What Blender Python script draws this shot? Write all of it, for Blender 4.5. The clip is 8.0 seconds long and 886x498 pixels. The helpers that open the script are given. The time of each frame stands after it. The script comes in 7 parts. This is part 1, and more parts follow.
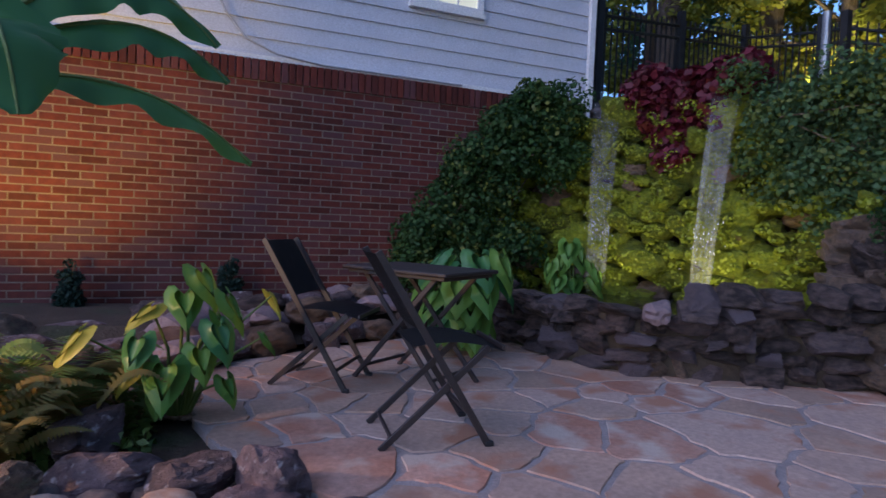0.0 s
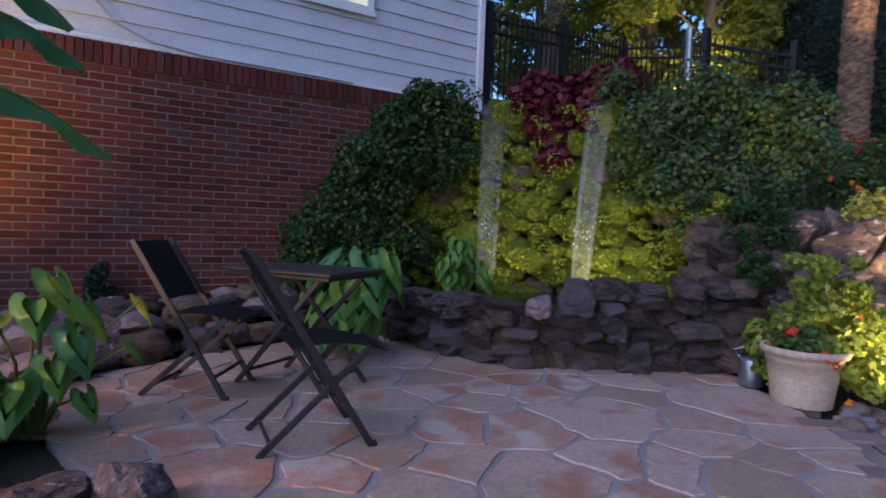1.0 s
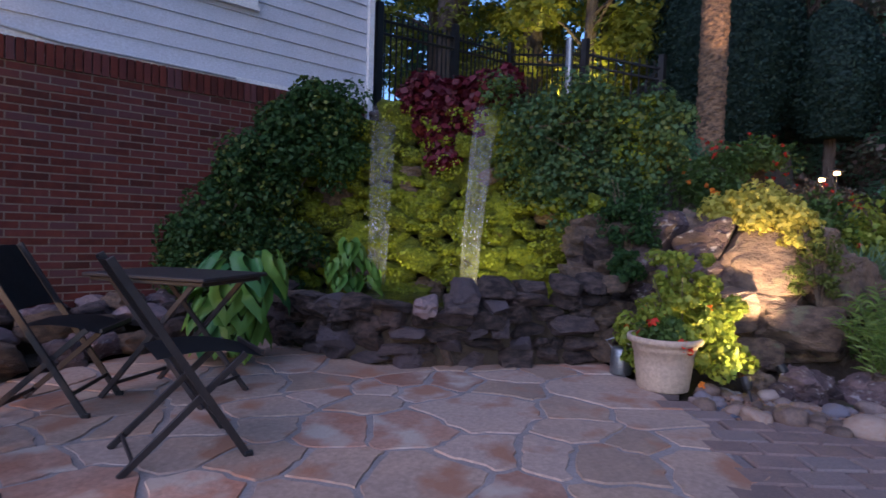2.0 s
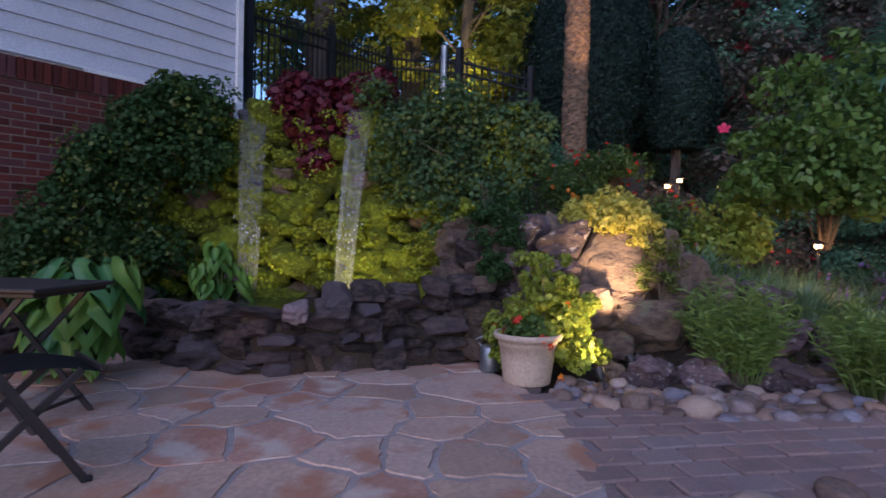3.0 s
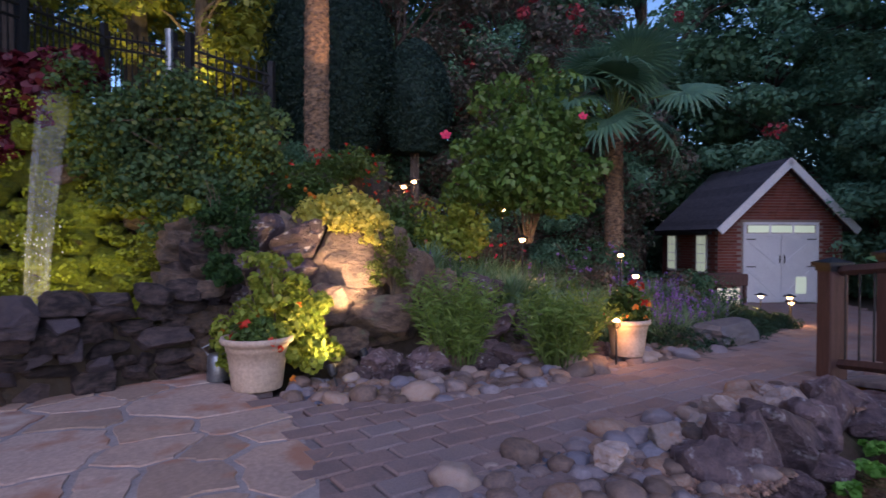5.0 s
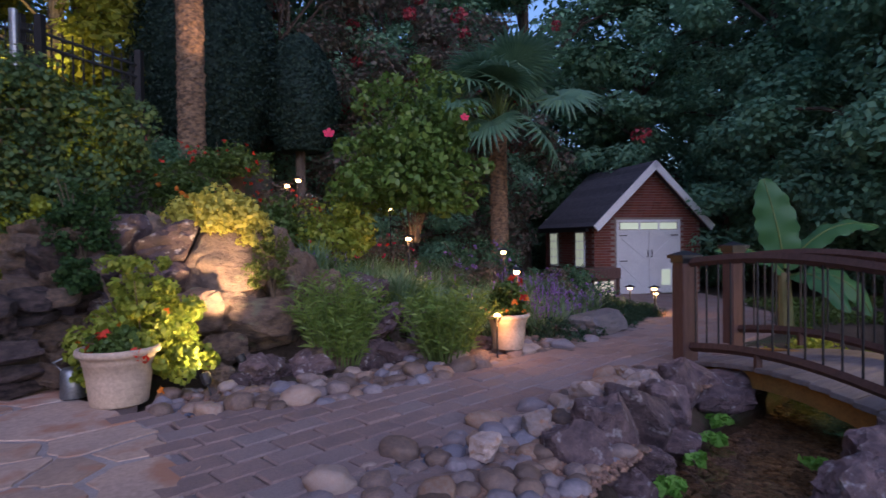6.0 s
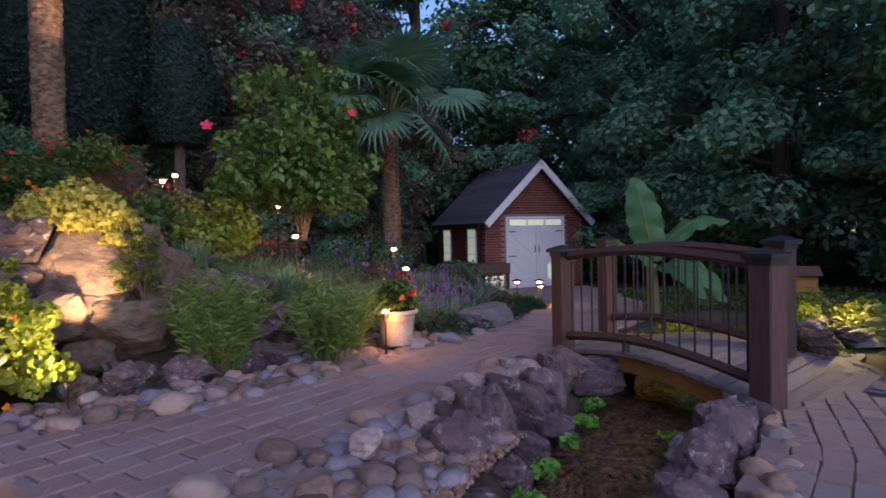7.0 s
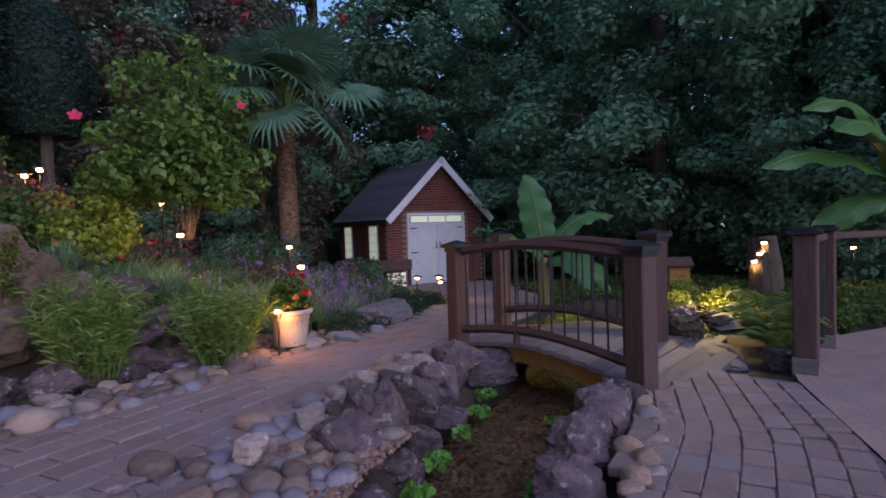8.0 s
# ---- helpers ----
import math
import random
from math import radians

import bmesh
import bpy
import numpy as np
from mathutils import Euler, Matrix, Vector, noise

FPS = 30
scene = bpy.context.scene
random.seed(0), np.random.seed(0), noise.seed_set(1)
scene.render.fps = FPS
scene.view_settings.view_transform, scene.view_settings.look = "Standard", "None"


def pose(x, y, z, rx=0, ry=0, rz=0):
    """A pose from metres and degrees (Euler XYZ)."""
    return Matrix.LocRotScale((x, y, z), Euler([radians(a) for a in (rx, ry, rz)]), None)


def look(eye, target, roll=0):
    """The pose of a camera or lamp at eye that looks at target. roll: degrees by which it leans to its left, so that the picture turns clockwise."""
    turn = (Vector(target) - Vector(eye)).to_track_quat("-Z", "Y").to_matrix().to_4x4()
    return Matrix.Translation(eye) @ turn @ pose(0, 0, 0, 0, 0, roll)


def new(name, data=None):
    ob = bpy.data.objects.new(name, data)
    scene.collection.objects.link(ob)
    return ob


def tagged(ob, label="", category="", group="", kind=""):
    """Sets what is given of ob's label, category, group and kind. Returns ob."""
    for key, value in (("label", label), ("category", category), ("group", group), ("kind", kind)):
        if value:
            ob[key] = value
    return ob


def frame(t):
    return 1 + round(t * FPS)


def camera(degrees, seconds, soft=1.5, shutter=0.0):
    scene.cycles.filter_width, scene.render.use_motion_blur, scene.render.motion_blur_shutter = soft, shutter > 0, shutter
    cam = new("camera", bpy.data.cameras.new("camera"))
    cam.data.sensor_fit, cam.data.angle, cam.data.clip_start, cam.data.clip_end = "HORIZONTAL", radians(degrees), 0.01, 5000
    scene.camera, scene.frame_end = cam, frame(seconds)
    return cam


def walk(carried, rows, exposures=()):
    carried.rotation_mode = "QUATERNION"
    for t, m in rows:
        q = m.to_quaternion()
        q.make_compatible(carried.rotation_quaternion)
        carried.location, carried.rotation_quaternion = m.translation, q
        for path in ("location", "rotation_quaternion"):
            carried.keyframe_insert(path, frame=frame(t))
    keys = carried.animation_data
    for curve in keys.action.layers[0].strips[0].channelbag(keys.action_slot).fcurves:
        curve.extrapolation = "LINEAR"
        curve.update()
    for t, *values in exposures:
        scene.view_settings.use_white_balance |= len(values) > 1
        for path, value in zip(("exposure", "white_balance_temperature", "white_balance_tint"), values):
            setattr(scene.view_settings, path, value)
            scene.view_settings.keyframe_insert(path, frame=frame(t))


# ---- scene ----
cam = camera(75.0, 8.0, shutter=0.3)
PATH = [
    (0, (0.879, -0.094, 0.98), (1.645, 1.752, 0.898), 2.3),
    (0.5, (0.922, -0.11, 0.979), (1.834, 1.668, 0.901), 2.2),
    (1, (0.958, -0.137, 0.987), (2.026, 1.552, 0.913), 2.1),
    (1.5, (0.99, -0.163, 0.995), (2.202, 1.426, 0.922), 1.9),
    (1.7, (1.007, -0.179, 0.996), (2.271, 1.369, 0.926), 1.8),
    (2.8, (1.08, -0.278, 1.0), (2.631, 0.984, 0.955), 1.4),
    (3, (1.093, -0.293, 0.999), (2.697, 0.9, 0.957), 1.3),
    (3.5, (1.122, -0.326, 0.999), (2.838, 0.702, 0.966), 1.1),
    (4, (1.152, -0.374, 0.999), (2.961, 0.479, 0.968), 0.7),
    (4.5, (1.176, -0.432, 0.999), (3.067, 0.219, 0.966), 0.4),
    (6, (1.211, -0.57, 0.989), (3.208, -0.474, 0.953), -0.8),
    (6.5, (1.213, -0.616, 0.986), (3.211, -0.7, 0.944), -1.0),
    (7, (1.211, -0.652, 0.978), (3.193, -0.91, 0.927), -1.3),
    (7.5, (1.206, -0.696, 0.977), (3.159, -1.122, 0.914), -1.6),
    (8, (1.198, -0.729, 0.972), (3.111, -1.308, 0.901), -1.9),
]
walk(cam, [(t, look(eye, target, roll)) for t, eye, target, roll in PATH], ((0, 1.44, 5500, 20), (4.5, 1.34, 5850, 27), (8, 1.50, 6050, 29)))

# ---- world and light ----
world = bpy.data.worlds.new("dusk")
scene.world = world
world.use_nodes = True
sky = world.node_tree.nodes.new("ShaderNodeTexSky")
sky.sky_type = "NISHITA"
sky.sun_disc = False
sky.sun_elevation = radians(14)
sky.ozone_density = 3.5
sky.dust_density = 0.3
sky.sun_rotation = radians(240)
world.node_tree.links.new(sky.outputs[0], world.node_tree.nodes["Background"].inputs[0])
world.node_tree.nodes["Background"].inputs[1].default_value = 0.085

sun_data = bpy.data.lights.new("dusk_sun", "SUN")
sun_data.energy, sun_data.angle, sun_data.color = 0.46, radians(60), (0.93, 0.86, 1.0)
sun = new("dusk_sun", sun_data)
sun.matrix_world = look((0, 0, 9), (10, 2.5, 0))

WARM = (1.0, 0.52, 0.17)


def bulb(x, y, z, watts, radius=0.03, color=WARM):
    d = bpy.data.lights.new("bulb", "POINT")
    d.energy, d.shadow_soft_size, d.color = watts, radius, color
    new("bulb", d).location = (x, y, z)


def spot(eye, target, watts, degrees, blend=0.6, color=WARM, radius=0.04):
    d = bpy.data.lights.new("spot", "SPOT")
    d.energy, d.spot_size, d.spot_blend, d.color, d.shadow_soft_size = watts, radians(degrees), blend, color, radius
    new("spot", d).matrix_world = look(eye, target)


spot((-1.15, 3.55, 0.50), (-0.25, 5.65, 1.65), 170, 62, 1.0, (1.0, 0.56, 0.03))             # flood on the brick wall
spot((4.35, 4.25, 0.50), (5.00, 4.65, 1.3), 4, 125, 0.9, (1.0, 0.80, 0.16))    # pond light, first fall
spot((4.62, 3.40, 0.46), (5.35, 3.75, 1.35), 10, 135, 0.9, (1.0, 0.80, 0.16))    # pond light, second fall
spot((5.00, 1.02, 0.10), (5.00, 1.58, 0.64), 44, 95, 0.9, (1.0, 0.70, 0.26))   # spot under the potted shrub
spot((5.35, 1.22, 0.25), (5.98, 1.52, 1.10), 62, 62, 0.8, (1.0, 0.66, 0.30))    # spot on the boulder and yellow shrub
spot((8.62, 2.55, 2.55), (9.36, 3.40, 4.8), 130, 36, 0.8, (1.0, 0.60, 0.30))                    # up-light on the palm trunk
spot((9.7, 6.2, 3.5), (11.2, 6.9, 5.6), 95, 125, 0.9, (1.0, 0.80, 0.22))       # up-light under the tree past the fence
spot((6.0, -5.0, 0.60), (5.8, -4.3, 0.0), 42, 130, 0.9, (1.0, 0.72, 0.25))     # garden spot past the bridge
spot((-0.70, 2.5, 0.75), (0.3, 2.65, 0.1), 38, 130, 0.9)                   # garden spot in the fern bed

# ---- materials ----


def surface(name, c1, c2, scale=5.0, rough=0.8, bump=0.3, fine=60.0, c3=None, vary=0.25, per="object", metal=0.0, stretch=(1, 1, 1), spots=None, gloss=0.4, depth=0.01):
    m = bpy.data.materials.new(name)
    m.use_nodes = True
    n, l = m.node_tree.nodes, m.node_tree.links
    b = n["Principled BSDF"]
    tc, mp = n.new("ShaderNodeTexCoord"), n.new("ShaderNodeMapping")
    mp.inputs["Scale"].default_value = stretch
    info = n.new("ShaderNodeObjectInfo")
    rnd = info.outputs["Random"]
    shift = n.new("ShaderNodeVectorMath")
    shift.operation = "MULTIPLY_ADD"
    l.new(rnd, shift.inputs[0])
    shift.inputs[1].default_value = (17.3, 9.1, 23.7)
    l.new(tc.outputs["Object"], shift.inputs[2])
    l.new(shift.outputs[0], mp.inputs["Vector"])
    if per == "island":
        rnd = n.new("ShaderNodeNewGeometry").outputs["Random Per Island"]
    n1, n2 = n.new("ShaderNodeTexNoise"), n.new("ShaderNodeTexNoise")
    n1.inputs["Scale"].default_value, n1.inputs["Detail"].default_value = scale, 6
    n2.inputs["Scale"].default_value, n2.inputs["Detail"].default_value = fine, 5
    n2.inputs["Roughness"].default_value = 0.65
    for k in (n1, n2):
        l.new(mp.outputs[0], k.inputs["Vector"])

    def mix(kind, fac, a, bb):
        x = n.new("ShaderNodeMix")
        x.data_type, x.blend_type = "RGBA", kind
        for sock, v in ((x.inputs[0], fac), (x.inputs[6], a), (x.inputs[7], bb)):
            if isinstance(v, (int, float)):
                sock.default_value = v
            elif isinstance(v, tuple):
                sock.default_value = (*v[:3], 1)
            else:
                l.new(v, sock)
        return x.outputs[2]

    def band(src, lo, hi):
        r = n.new("ShaderNodeMapRange")
        r.inputs["From Min"].default_value, r.inputs["From Max"].default_value = lo, hi
        l.new(src, r.inputs[0])
        return r.outputs[0]

    col = mix("MIX", band(n1.outputs[0], 0.35, 0.65), c1, c2)
    if c3:
        col = mix("MIX", band(rnd, 0.45, 1.0), col, c3)
    hs = n.new("ShaderNodeHueSaturation")
    val = n.new("ShaderNodeMapRange")
    val.inputs["To Min"].default_value, val.inputs["To Max"].default_value = 1 - vary, 1 + vary
    l.new(rnd, val.inputs[0])
    l.new(val.outputs[0], hs.inputs["Value"])
    l.new(col, hs.inputs["Color"])
    col = mix("MULTIPLY", 0.6, hs.outputs[0], mix("MIX", band(n2.outputs[0], 0.3, 0.7), (0.55, 0.55, 0.55), (1.2, 1.2, 1.2)))
    if spots:
        n3 = n.new("ShaderNodeTexNoise")
        n3.inputs["Scale"].default_value, n3.inputs["Detail"].default_value = spots[1], 8
        l.new(mp.outputs[0], n3.inputs["Vector"])
        col = mix("MIX", band(n3.outputs[0], spots[2], spots[2] + 0.12), col, spots[0])
    l.new(col, b.inputs["Base Color"])
    rr = n.new("ShaderNodeMapRange")
    rr.inputs["To Min"].default_value, rr.inputs["To Max"].default_value = max(rough - 0.15, 0.03), min(rough + 0.12, 1)
    l.new(n2.outputs[0], rr.inputs[0])
    l.new(rr.outputs[0], b.inputs["Roughness"])
    b.inputs["Metallic"].default_value = metal
    b.inputs["Specular IOR Level"].default_value = gloss
    if bump:
        add = n.new("ShaderNodeMath")
        l.new(n1.outputs[0], add.inputs[0])
        l.new(n2.outputs[0], add.inputs[1])
        bp = n.new("ShaderNodeBump")
        bp.inputs["Strength"].default_value, bp.inputs["Distance"].default_value = bump, depth
        l.new(add.outputs[0], bp.inputs["Height"])
        l.new(bp.outputs[0], b.inputs["Normal"])
    return m


def leafy(name, c1, c2, through_light=0.35, rough=0.5, per="island", gloss=0.35):
    """Leaf with a little light passing through, two tones leaf by leaf."""
    m = bpy.data.materials.new(name)
    m.use_nodes = True
    n, l = m.node_tree.nodes, m.node_tree.links
    b = n["Principled BSDF"]
    rnd = n.new("ShaderNodeNewGeometry").outputs["Random Per Island"] if per == "island" else n.new("ShaderNodeObjectInfo").outputs["Random"]
    tc, nz = n.new("ShaderNodeTexCoord"), n.new("ShaderNodeTexNoise")
    nz.inputs["Scale"].default_value = 6
    l.new(tc.outputs["Object"], nz.inputs["Vector"])
    avg = n.new("ShaderNodeMath")
    avg.operation = "MULTIPLY_ADD"
    avg.inputs[1].default_value = 0.45
    l.new(nz.outputs[0], avg.inputs[0])
    half = n.new("ShaderNodeMath")
    half.operation = "MULTIPLY"
    half.inputs[1].default_value = 0.6
    l.new(rnd, half.inputs[0])
    l.new(half.outputs[0], avg.inputs[2])
    x = n.new("ShaderNodeMix")
    x.data_type = "RGBA"
    l.new(avg.outputs[0], x.inputs[0])
    x.inputs[6].default_value, x.inputs[7].default_value = (*c1, 1), (*c2, 1)
    l.new(x.outputs[2], b.inputs["Base Color"])
    b.inputs["Roughness"].default_value = rough
    b.inputs["Specular IOR Level"].default_value = gloss
    tr, ms = n.new("ShaderNodeBsdfTranslucent"), n.new("ShaderNodeMixShader")
    l.new(x.outputs[2], tr.inputs[0])
    ms.inputs[0].default_value = through_light
    l.new(b.outputs[0], ms.inputs[1])
    l.new(tr.outputs[0], ms.inputs[2])
    l.new(ms.outputs[0], n["Material Output"].inputs[0])
    return m


def glowing(name, color, strength):
    m = bpy.data.materials.new(name)
    m.use_nodes = True
    b = m.node_tree.nodes["Principled BSDF"]
    b.inputs["Base Color"].default_value = (*color, 1)
    b.inputs["Emission Color"].default_value = (*color, 1)
    b.inputs["Emission Strength"].default_value = strength
    return m


BRICK = surface("brick_red", (0.105, 0.017, 0.012), (0.145, 0.027, 0.016), 14, 0.85, 0.35, 90, c3=(0.062, 0.024, 0.027), vary=0.5)
BRICK_JOINED = surface("brick_red_joined", (0.105, 0.017, 0.012), (0.145, 0.027, 0.016), 14, 0.85, 0.35, 90, c3=(0.062, 0.024, 0.027), vary=0.5, per="island")
SHED_BRICK = surface("shed_brick_red", (0.19, 0.05, 0.035), (0.24, 0.07, 0.045), 14, 0.85, 0.3, 90, c3=(0.14, 0.05, 0.045), vary=0.35, per="island")
MORTAR = surface("mortar", (0.20, 0.155, 0.125), (0.15, 0.115, 0.095), 9, 0.95, 0.4, 120, vary=0.05)
SIDING = surface("siding_paint", (0.60, 0.61, 0.68), (0.54, 0.56, 0.63), 3, 0.6, 0.1, 70, vary=0.03, stretch=(1, 1, 1))
WHITE = surface("white_paint", (0.78, 0.78, 0.79), (0.72, 0.72, 0.74), 4, 0.5, 0.08, 60, vary=0.03)
FLAG = surface("flagstone", (0.50, 0.34, 0.25), (0.38, 0.27, 0.215), 2.6, 0.75, 0.35, 35, c3=(0.42, 0.31, 0.26), vary=0.22, spots=((0.38, 0.19, 0.12), 3.4, 0.53))
FLAG_RED = surface("flagstone_red", (0.40, 0.19, 0.125), (0.48, 0.30, 0.23), 3.5, 0.8, 0.35, 35, vary=0.22, spots=((0.52, 0.42, 0.35), 3.2, 0.52))
FLAG_BLUE = surface("flagstone_grey", (0.36, 0.35, 0.365), (0.40, 0.36, 0.35), 3.5, 0.8, 0.35, 35, vary=0.1)
GROUT = surface("grout", (0.40, 0.335, 0.31), (0.30, 0.255, 0.24), 5, 0.95, 0.4, 90, vary=0.02)
PAVER = surface("paver", (0.32, 0.215, 0.185), (0.25, 0.18, 0.165), 6, 0.88, 0.5, 90, c3=(0.215, 0.175, 0.17), vary=0.18)
PAVER_JOINED = surface("paver_joined", (0.32, 0.215, 0.185), (0.25, 0.18, 0.165), 6, 0.88, 0.5, 90, c3=(0.215, 0.175, 0.17), vary=0.18, per="island")
JOINT_SAND = surface("joint_sand", (0.09, 0.07, 0.065), (0.22, 0.185, 0.175), 12, 1.0, 0.5, 120, vary=0.02)
STONE = surface("dark_wall_stone", (0.040, 0.029, 0.030), (0.20, 0.138, 0.120), 4, 0.8, 1.0, 20, c3=(0.11, 0.088, 0.10), vary=0.5, depth=0.05)
STONE_TAN = surface("tan_stone", (0.30, 0.20, 0.14), (0.17, 0.125, 0.10), 7, 0.85, 1.0, 28, vary=0.25, depth=0.05)
STONE_PINK = surface("pink_stone", (0.24, 0.17, 0.17), (0.18, 0.135, 0.145), 6, 0.85, 0.4, 30, vary=0.15)
BOULDER = surface("boulder", (0.095, 0.066, 0.074), (0.215, 0.145, 0.145), 4, 0.8, 0.9, 22, vary=0.4, spots=((0.42, 0.38, 0.385), 6.0, 0.59), depth=0.03)
BOULDER_TAN = surface("boulder_tan", (0.27, 0.185, 0.13), (0.12, 0.088, 0.072), 6, 0.9, 1.0, 26, vary=0.15, spots=((0.20, 0.19, 0.12), 4.0, 0.60), depth=0.03)
COBBLE = surface("river_stone", (0.17, 0.12, 0.105), (0.27, 0.18, 0.135), 9, 0.65, 0.35, 50, c3=(0.13, 0.125, 0.15), vary=0.55)
COBBLE_JOINED = surface("river_stone_mixed", (0.19, 0.135, 0.115), (0.30, 0.20, 0.15), 9, 0.65, 0.35, 50, c3=(0.15, 0.14, 0.16), vary=0.55, per="island")
COBBLE_PALE = surface("river_stone_pale", (0.36, 0.26, 0.20), (0.32, 0.18, 0.115), 8, 0.75, 0.3, 50, c3=(0.30, 0.24, 0.21), vary=0.3)
MULCH = surface("pebble_mulch", (0.36, 0.20, 0.13), (0.22, 0.14, 0.11), 20, 0.9, 0.8, 90, vary=0.3, per="island")
SLATE = surface("slate_chips", (0.07, 0.08, 0.11), (0.12, 0.12, 0.15), 20, 0.6, 0.3, 90, vary=0.4, per="island")
# garden soil; its dark tone also paints shaded gaps behind the wall stones
SOIL_AND_GAP_SHADE = surface("soil", (0.055, 0.04, 0.028), (0.09, 0.065, 0.045), 3, 1.0, 0.8, 30, vary=0.02, spots=((0.03, 0.05, 0.018), 1.5, 0.55), depth=0.03)
MOSS = surface("moss", (0.26, 0.30, 0.012), (0.13, 0.17, 0.010), 9, 0.95, 1.0, 70, vary=0.4, spots=((0.12, 0.09, 0.03), 3.0, 0.62), depth=0.04)
METAL_DARK = surface("dark_steel", (0.024, 0.019, 0.021), (0.036, 0.028, 0.028), 9, 0.5, 0.15, 80, vary=0.08, gloss=0.5)
WEAVE = surface("dark_weave", (0.018, 0.018, 0.022), (0.035, 0.034, 0.04), 60, 0.6, 0.8, 160, vary=0.08)
IRON = surface("black_iron", (0.015, 0.015, 0.017), (0.025, 0.024, 0.025), 9, 0.45, 0.1, 80, vary=0.05)
TIMBER = surface("stained_timber", (0.085, 0.045, 0.038), (0.12, 0.064, 0.052), 5, 0.75, 0.4, 40, vary=0.15, stretch=(8, 8, 0.8))
DECK = surface("weathered_deck", (0.20, 0.165, 0.16), (0.15, 0.125, 0.125), 5, 0.8, 0.4, 45, vary=0.18, stretch=(8, 1, 8))
TIMBER_GOLD = surface("golden_timber", (0.36, 0.19, 0.05), (0.28, 0.145, 0.04), 5, 0.7, 0.3, 45, vary=0.1)
TERRACOTTA = surface("cream_planter", (0.56, 0.44, 0.34), (0.48, 0.37, 0.29), 5, 0.75, 0.2, 45, vary=0.06, spots=((0.30, 0.25, 0.2), 6.0, 0.66))
GALVANISED = surface("galvanised_steel", (0.38, 0.39, 0.41), (0.28, 0.29, 0.31), 12, 0.4, 0.15, 70, vary=0.05, metal=0.8)
SHINGLE = surface("shingle", (0.055, 0.055, 0.07), (0.085, 0.08, 0.095), 9, 0.9, 0.5, 80, vary=0.25)
BARK = surface("bark", (0.10, 0.075, 0.06), (0.16, 0.12, 0.09), 5, 0.95, 1.0, 25, vary=0.15, stretch=(3, 3, 0.6), depth=0.04)
PALM_BARK = surface("palm_bark", (0.34, 0.21, 0.12), (0.10, 0.07, 0.05), 13, 0.95, 1.0, 40, vary=0.15, stretch=(1, 1, 2), depth=0.03)
STEM = surface("green_stem", (0.10, 0.16, 0.04), (0.14, 0.2, 0.05), 12, 0.6, 0.15, 60, vary=0.1)
TWIG = surface("twig", (0.12, 0.09, 0.06), (0.18, 0.13, 0.09), 12, 0.9, 0.4, 60, vary=0.1)
BANANA_STEM = surface("banana_stem", (0.16, 0.17, 0.06), (0.20, 0.13, 0.07), 6, 0.7, 0.3, 30, vary=0.1, stretch=(1, 1, 0.3))
IVY = leafy("ivy_leaf", (0.018, 0.055, 0.022), (0.055, 0.11, 0.028), gloss=0.18)
IVY_GOLD = leafy("ivy_gold_leaf", (0.07, 0.11, 0.02), (0.16, 0.18, 0.03))
MOSS_LEAF = leafy("moss_tuft", (0.16, 0.21, 0.010), (0.27, 0.31, 0.012), 0.25)
IVY_PALE = leafy("ivy_pale_leaf", (0.045, 0.11, 0.052), (0.105, 0.165, 0.06), gloss=0.2)
BURGUNDY = leafy("burgundy_leaf", (0.055, 0.007, 0.014), (0.16, 0.018, 0.035), 0.3)
TARO = leafy("taro_leaf", (0.08, 0.22, 0.045), (0.20, 0.33, 0.05), 0.35, 0.4, "object")
TARO_DARK = leafy("taro_leaf_deep", (0.035, 0.15, 0.07), (0.08, 0.21, 0.06), 0.3, 0.35, "object")
TARO_YELLOW = leafy("taro_leaf_yellow", (0.40, 0.36, 0.04), (0.30, 0.33, 0.05), 0.35, 0.45, "object")
BANANA = leafy("banana_leaf", (0.05, 0.17, 0.075), (0.10, 0.24, 0.06), 0.4, 0.35, "object")
FERN = leafy("fern_leaf", (0.10, 0.20, 0.05), (0.22, 0.30, 0.08))
FERN_DRY = leafy("fern_dry", (0.22, 0.15, 0.04), (0.16, 0.17, 0.05))
YELLOW_LEAF = leafy("golden_shrub_leaf", (0.42, 0.40, 0.055), (0.66, 0.58, 0.12))
LIME_LEAF = leafy("lime_shrub_leaf", (0.13, 0.22, 0.025), (0.38, 0.40, 0.055))
MID_LEAF = leafy("mid_green_leaf", (0.05, 0.11, 0.025), (0.11, 0.17, 0.035))
HIBISCUS = leafy("hibiscus_leaf", (0.07, 0.16, 0.03), (0.16, 0.24, 0.05), 0.3, 0.35)
HOLLY = leafy("holly_leaf", (0.007, 0.020, 0.017), (0.030, 0.062, 0.046), 0.15, 0.6, gloss=0.2)
TREE_LEAF = leafy("tree_leaf", (0.11, 0.27, 0.18), (0.27, 0.46, 0.28), 0.4, 0.7, gloss=0.15)
TREE_DARK = leafy("tree_leaf_dark", (0.045, 0.12, 0.068), (0.105, 0.20, 0.095), gloss=0.2)
TREE_GOLD = leafy("tree_leaf_gold", (0.13, 0.18, 0.02), (0.30, 0.29, 0.035))
MYRTLE = leafy("myrtle_leaf", (0.07, 0.13, 0.085), (0.19, 0.11, 0.095))
WATER_LEAF = leafy("water_plant_leaf", (0.12, 0.34, 0.05), (0.22, 0.46, 0.08))
PALM_LEAF = leafy("palm_leaf", (0.07, 0.17, 0.11), (0.14, 0.26, 0.15), 0.35, 0.35)
GRASS = leafy("willow_leaf", (0.10, 0.20, 0.035), (0.23, 0.31, 0.07))
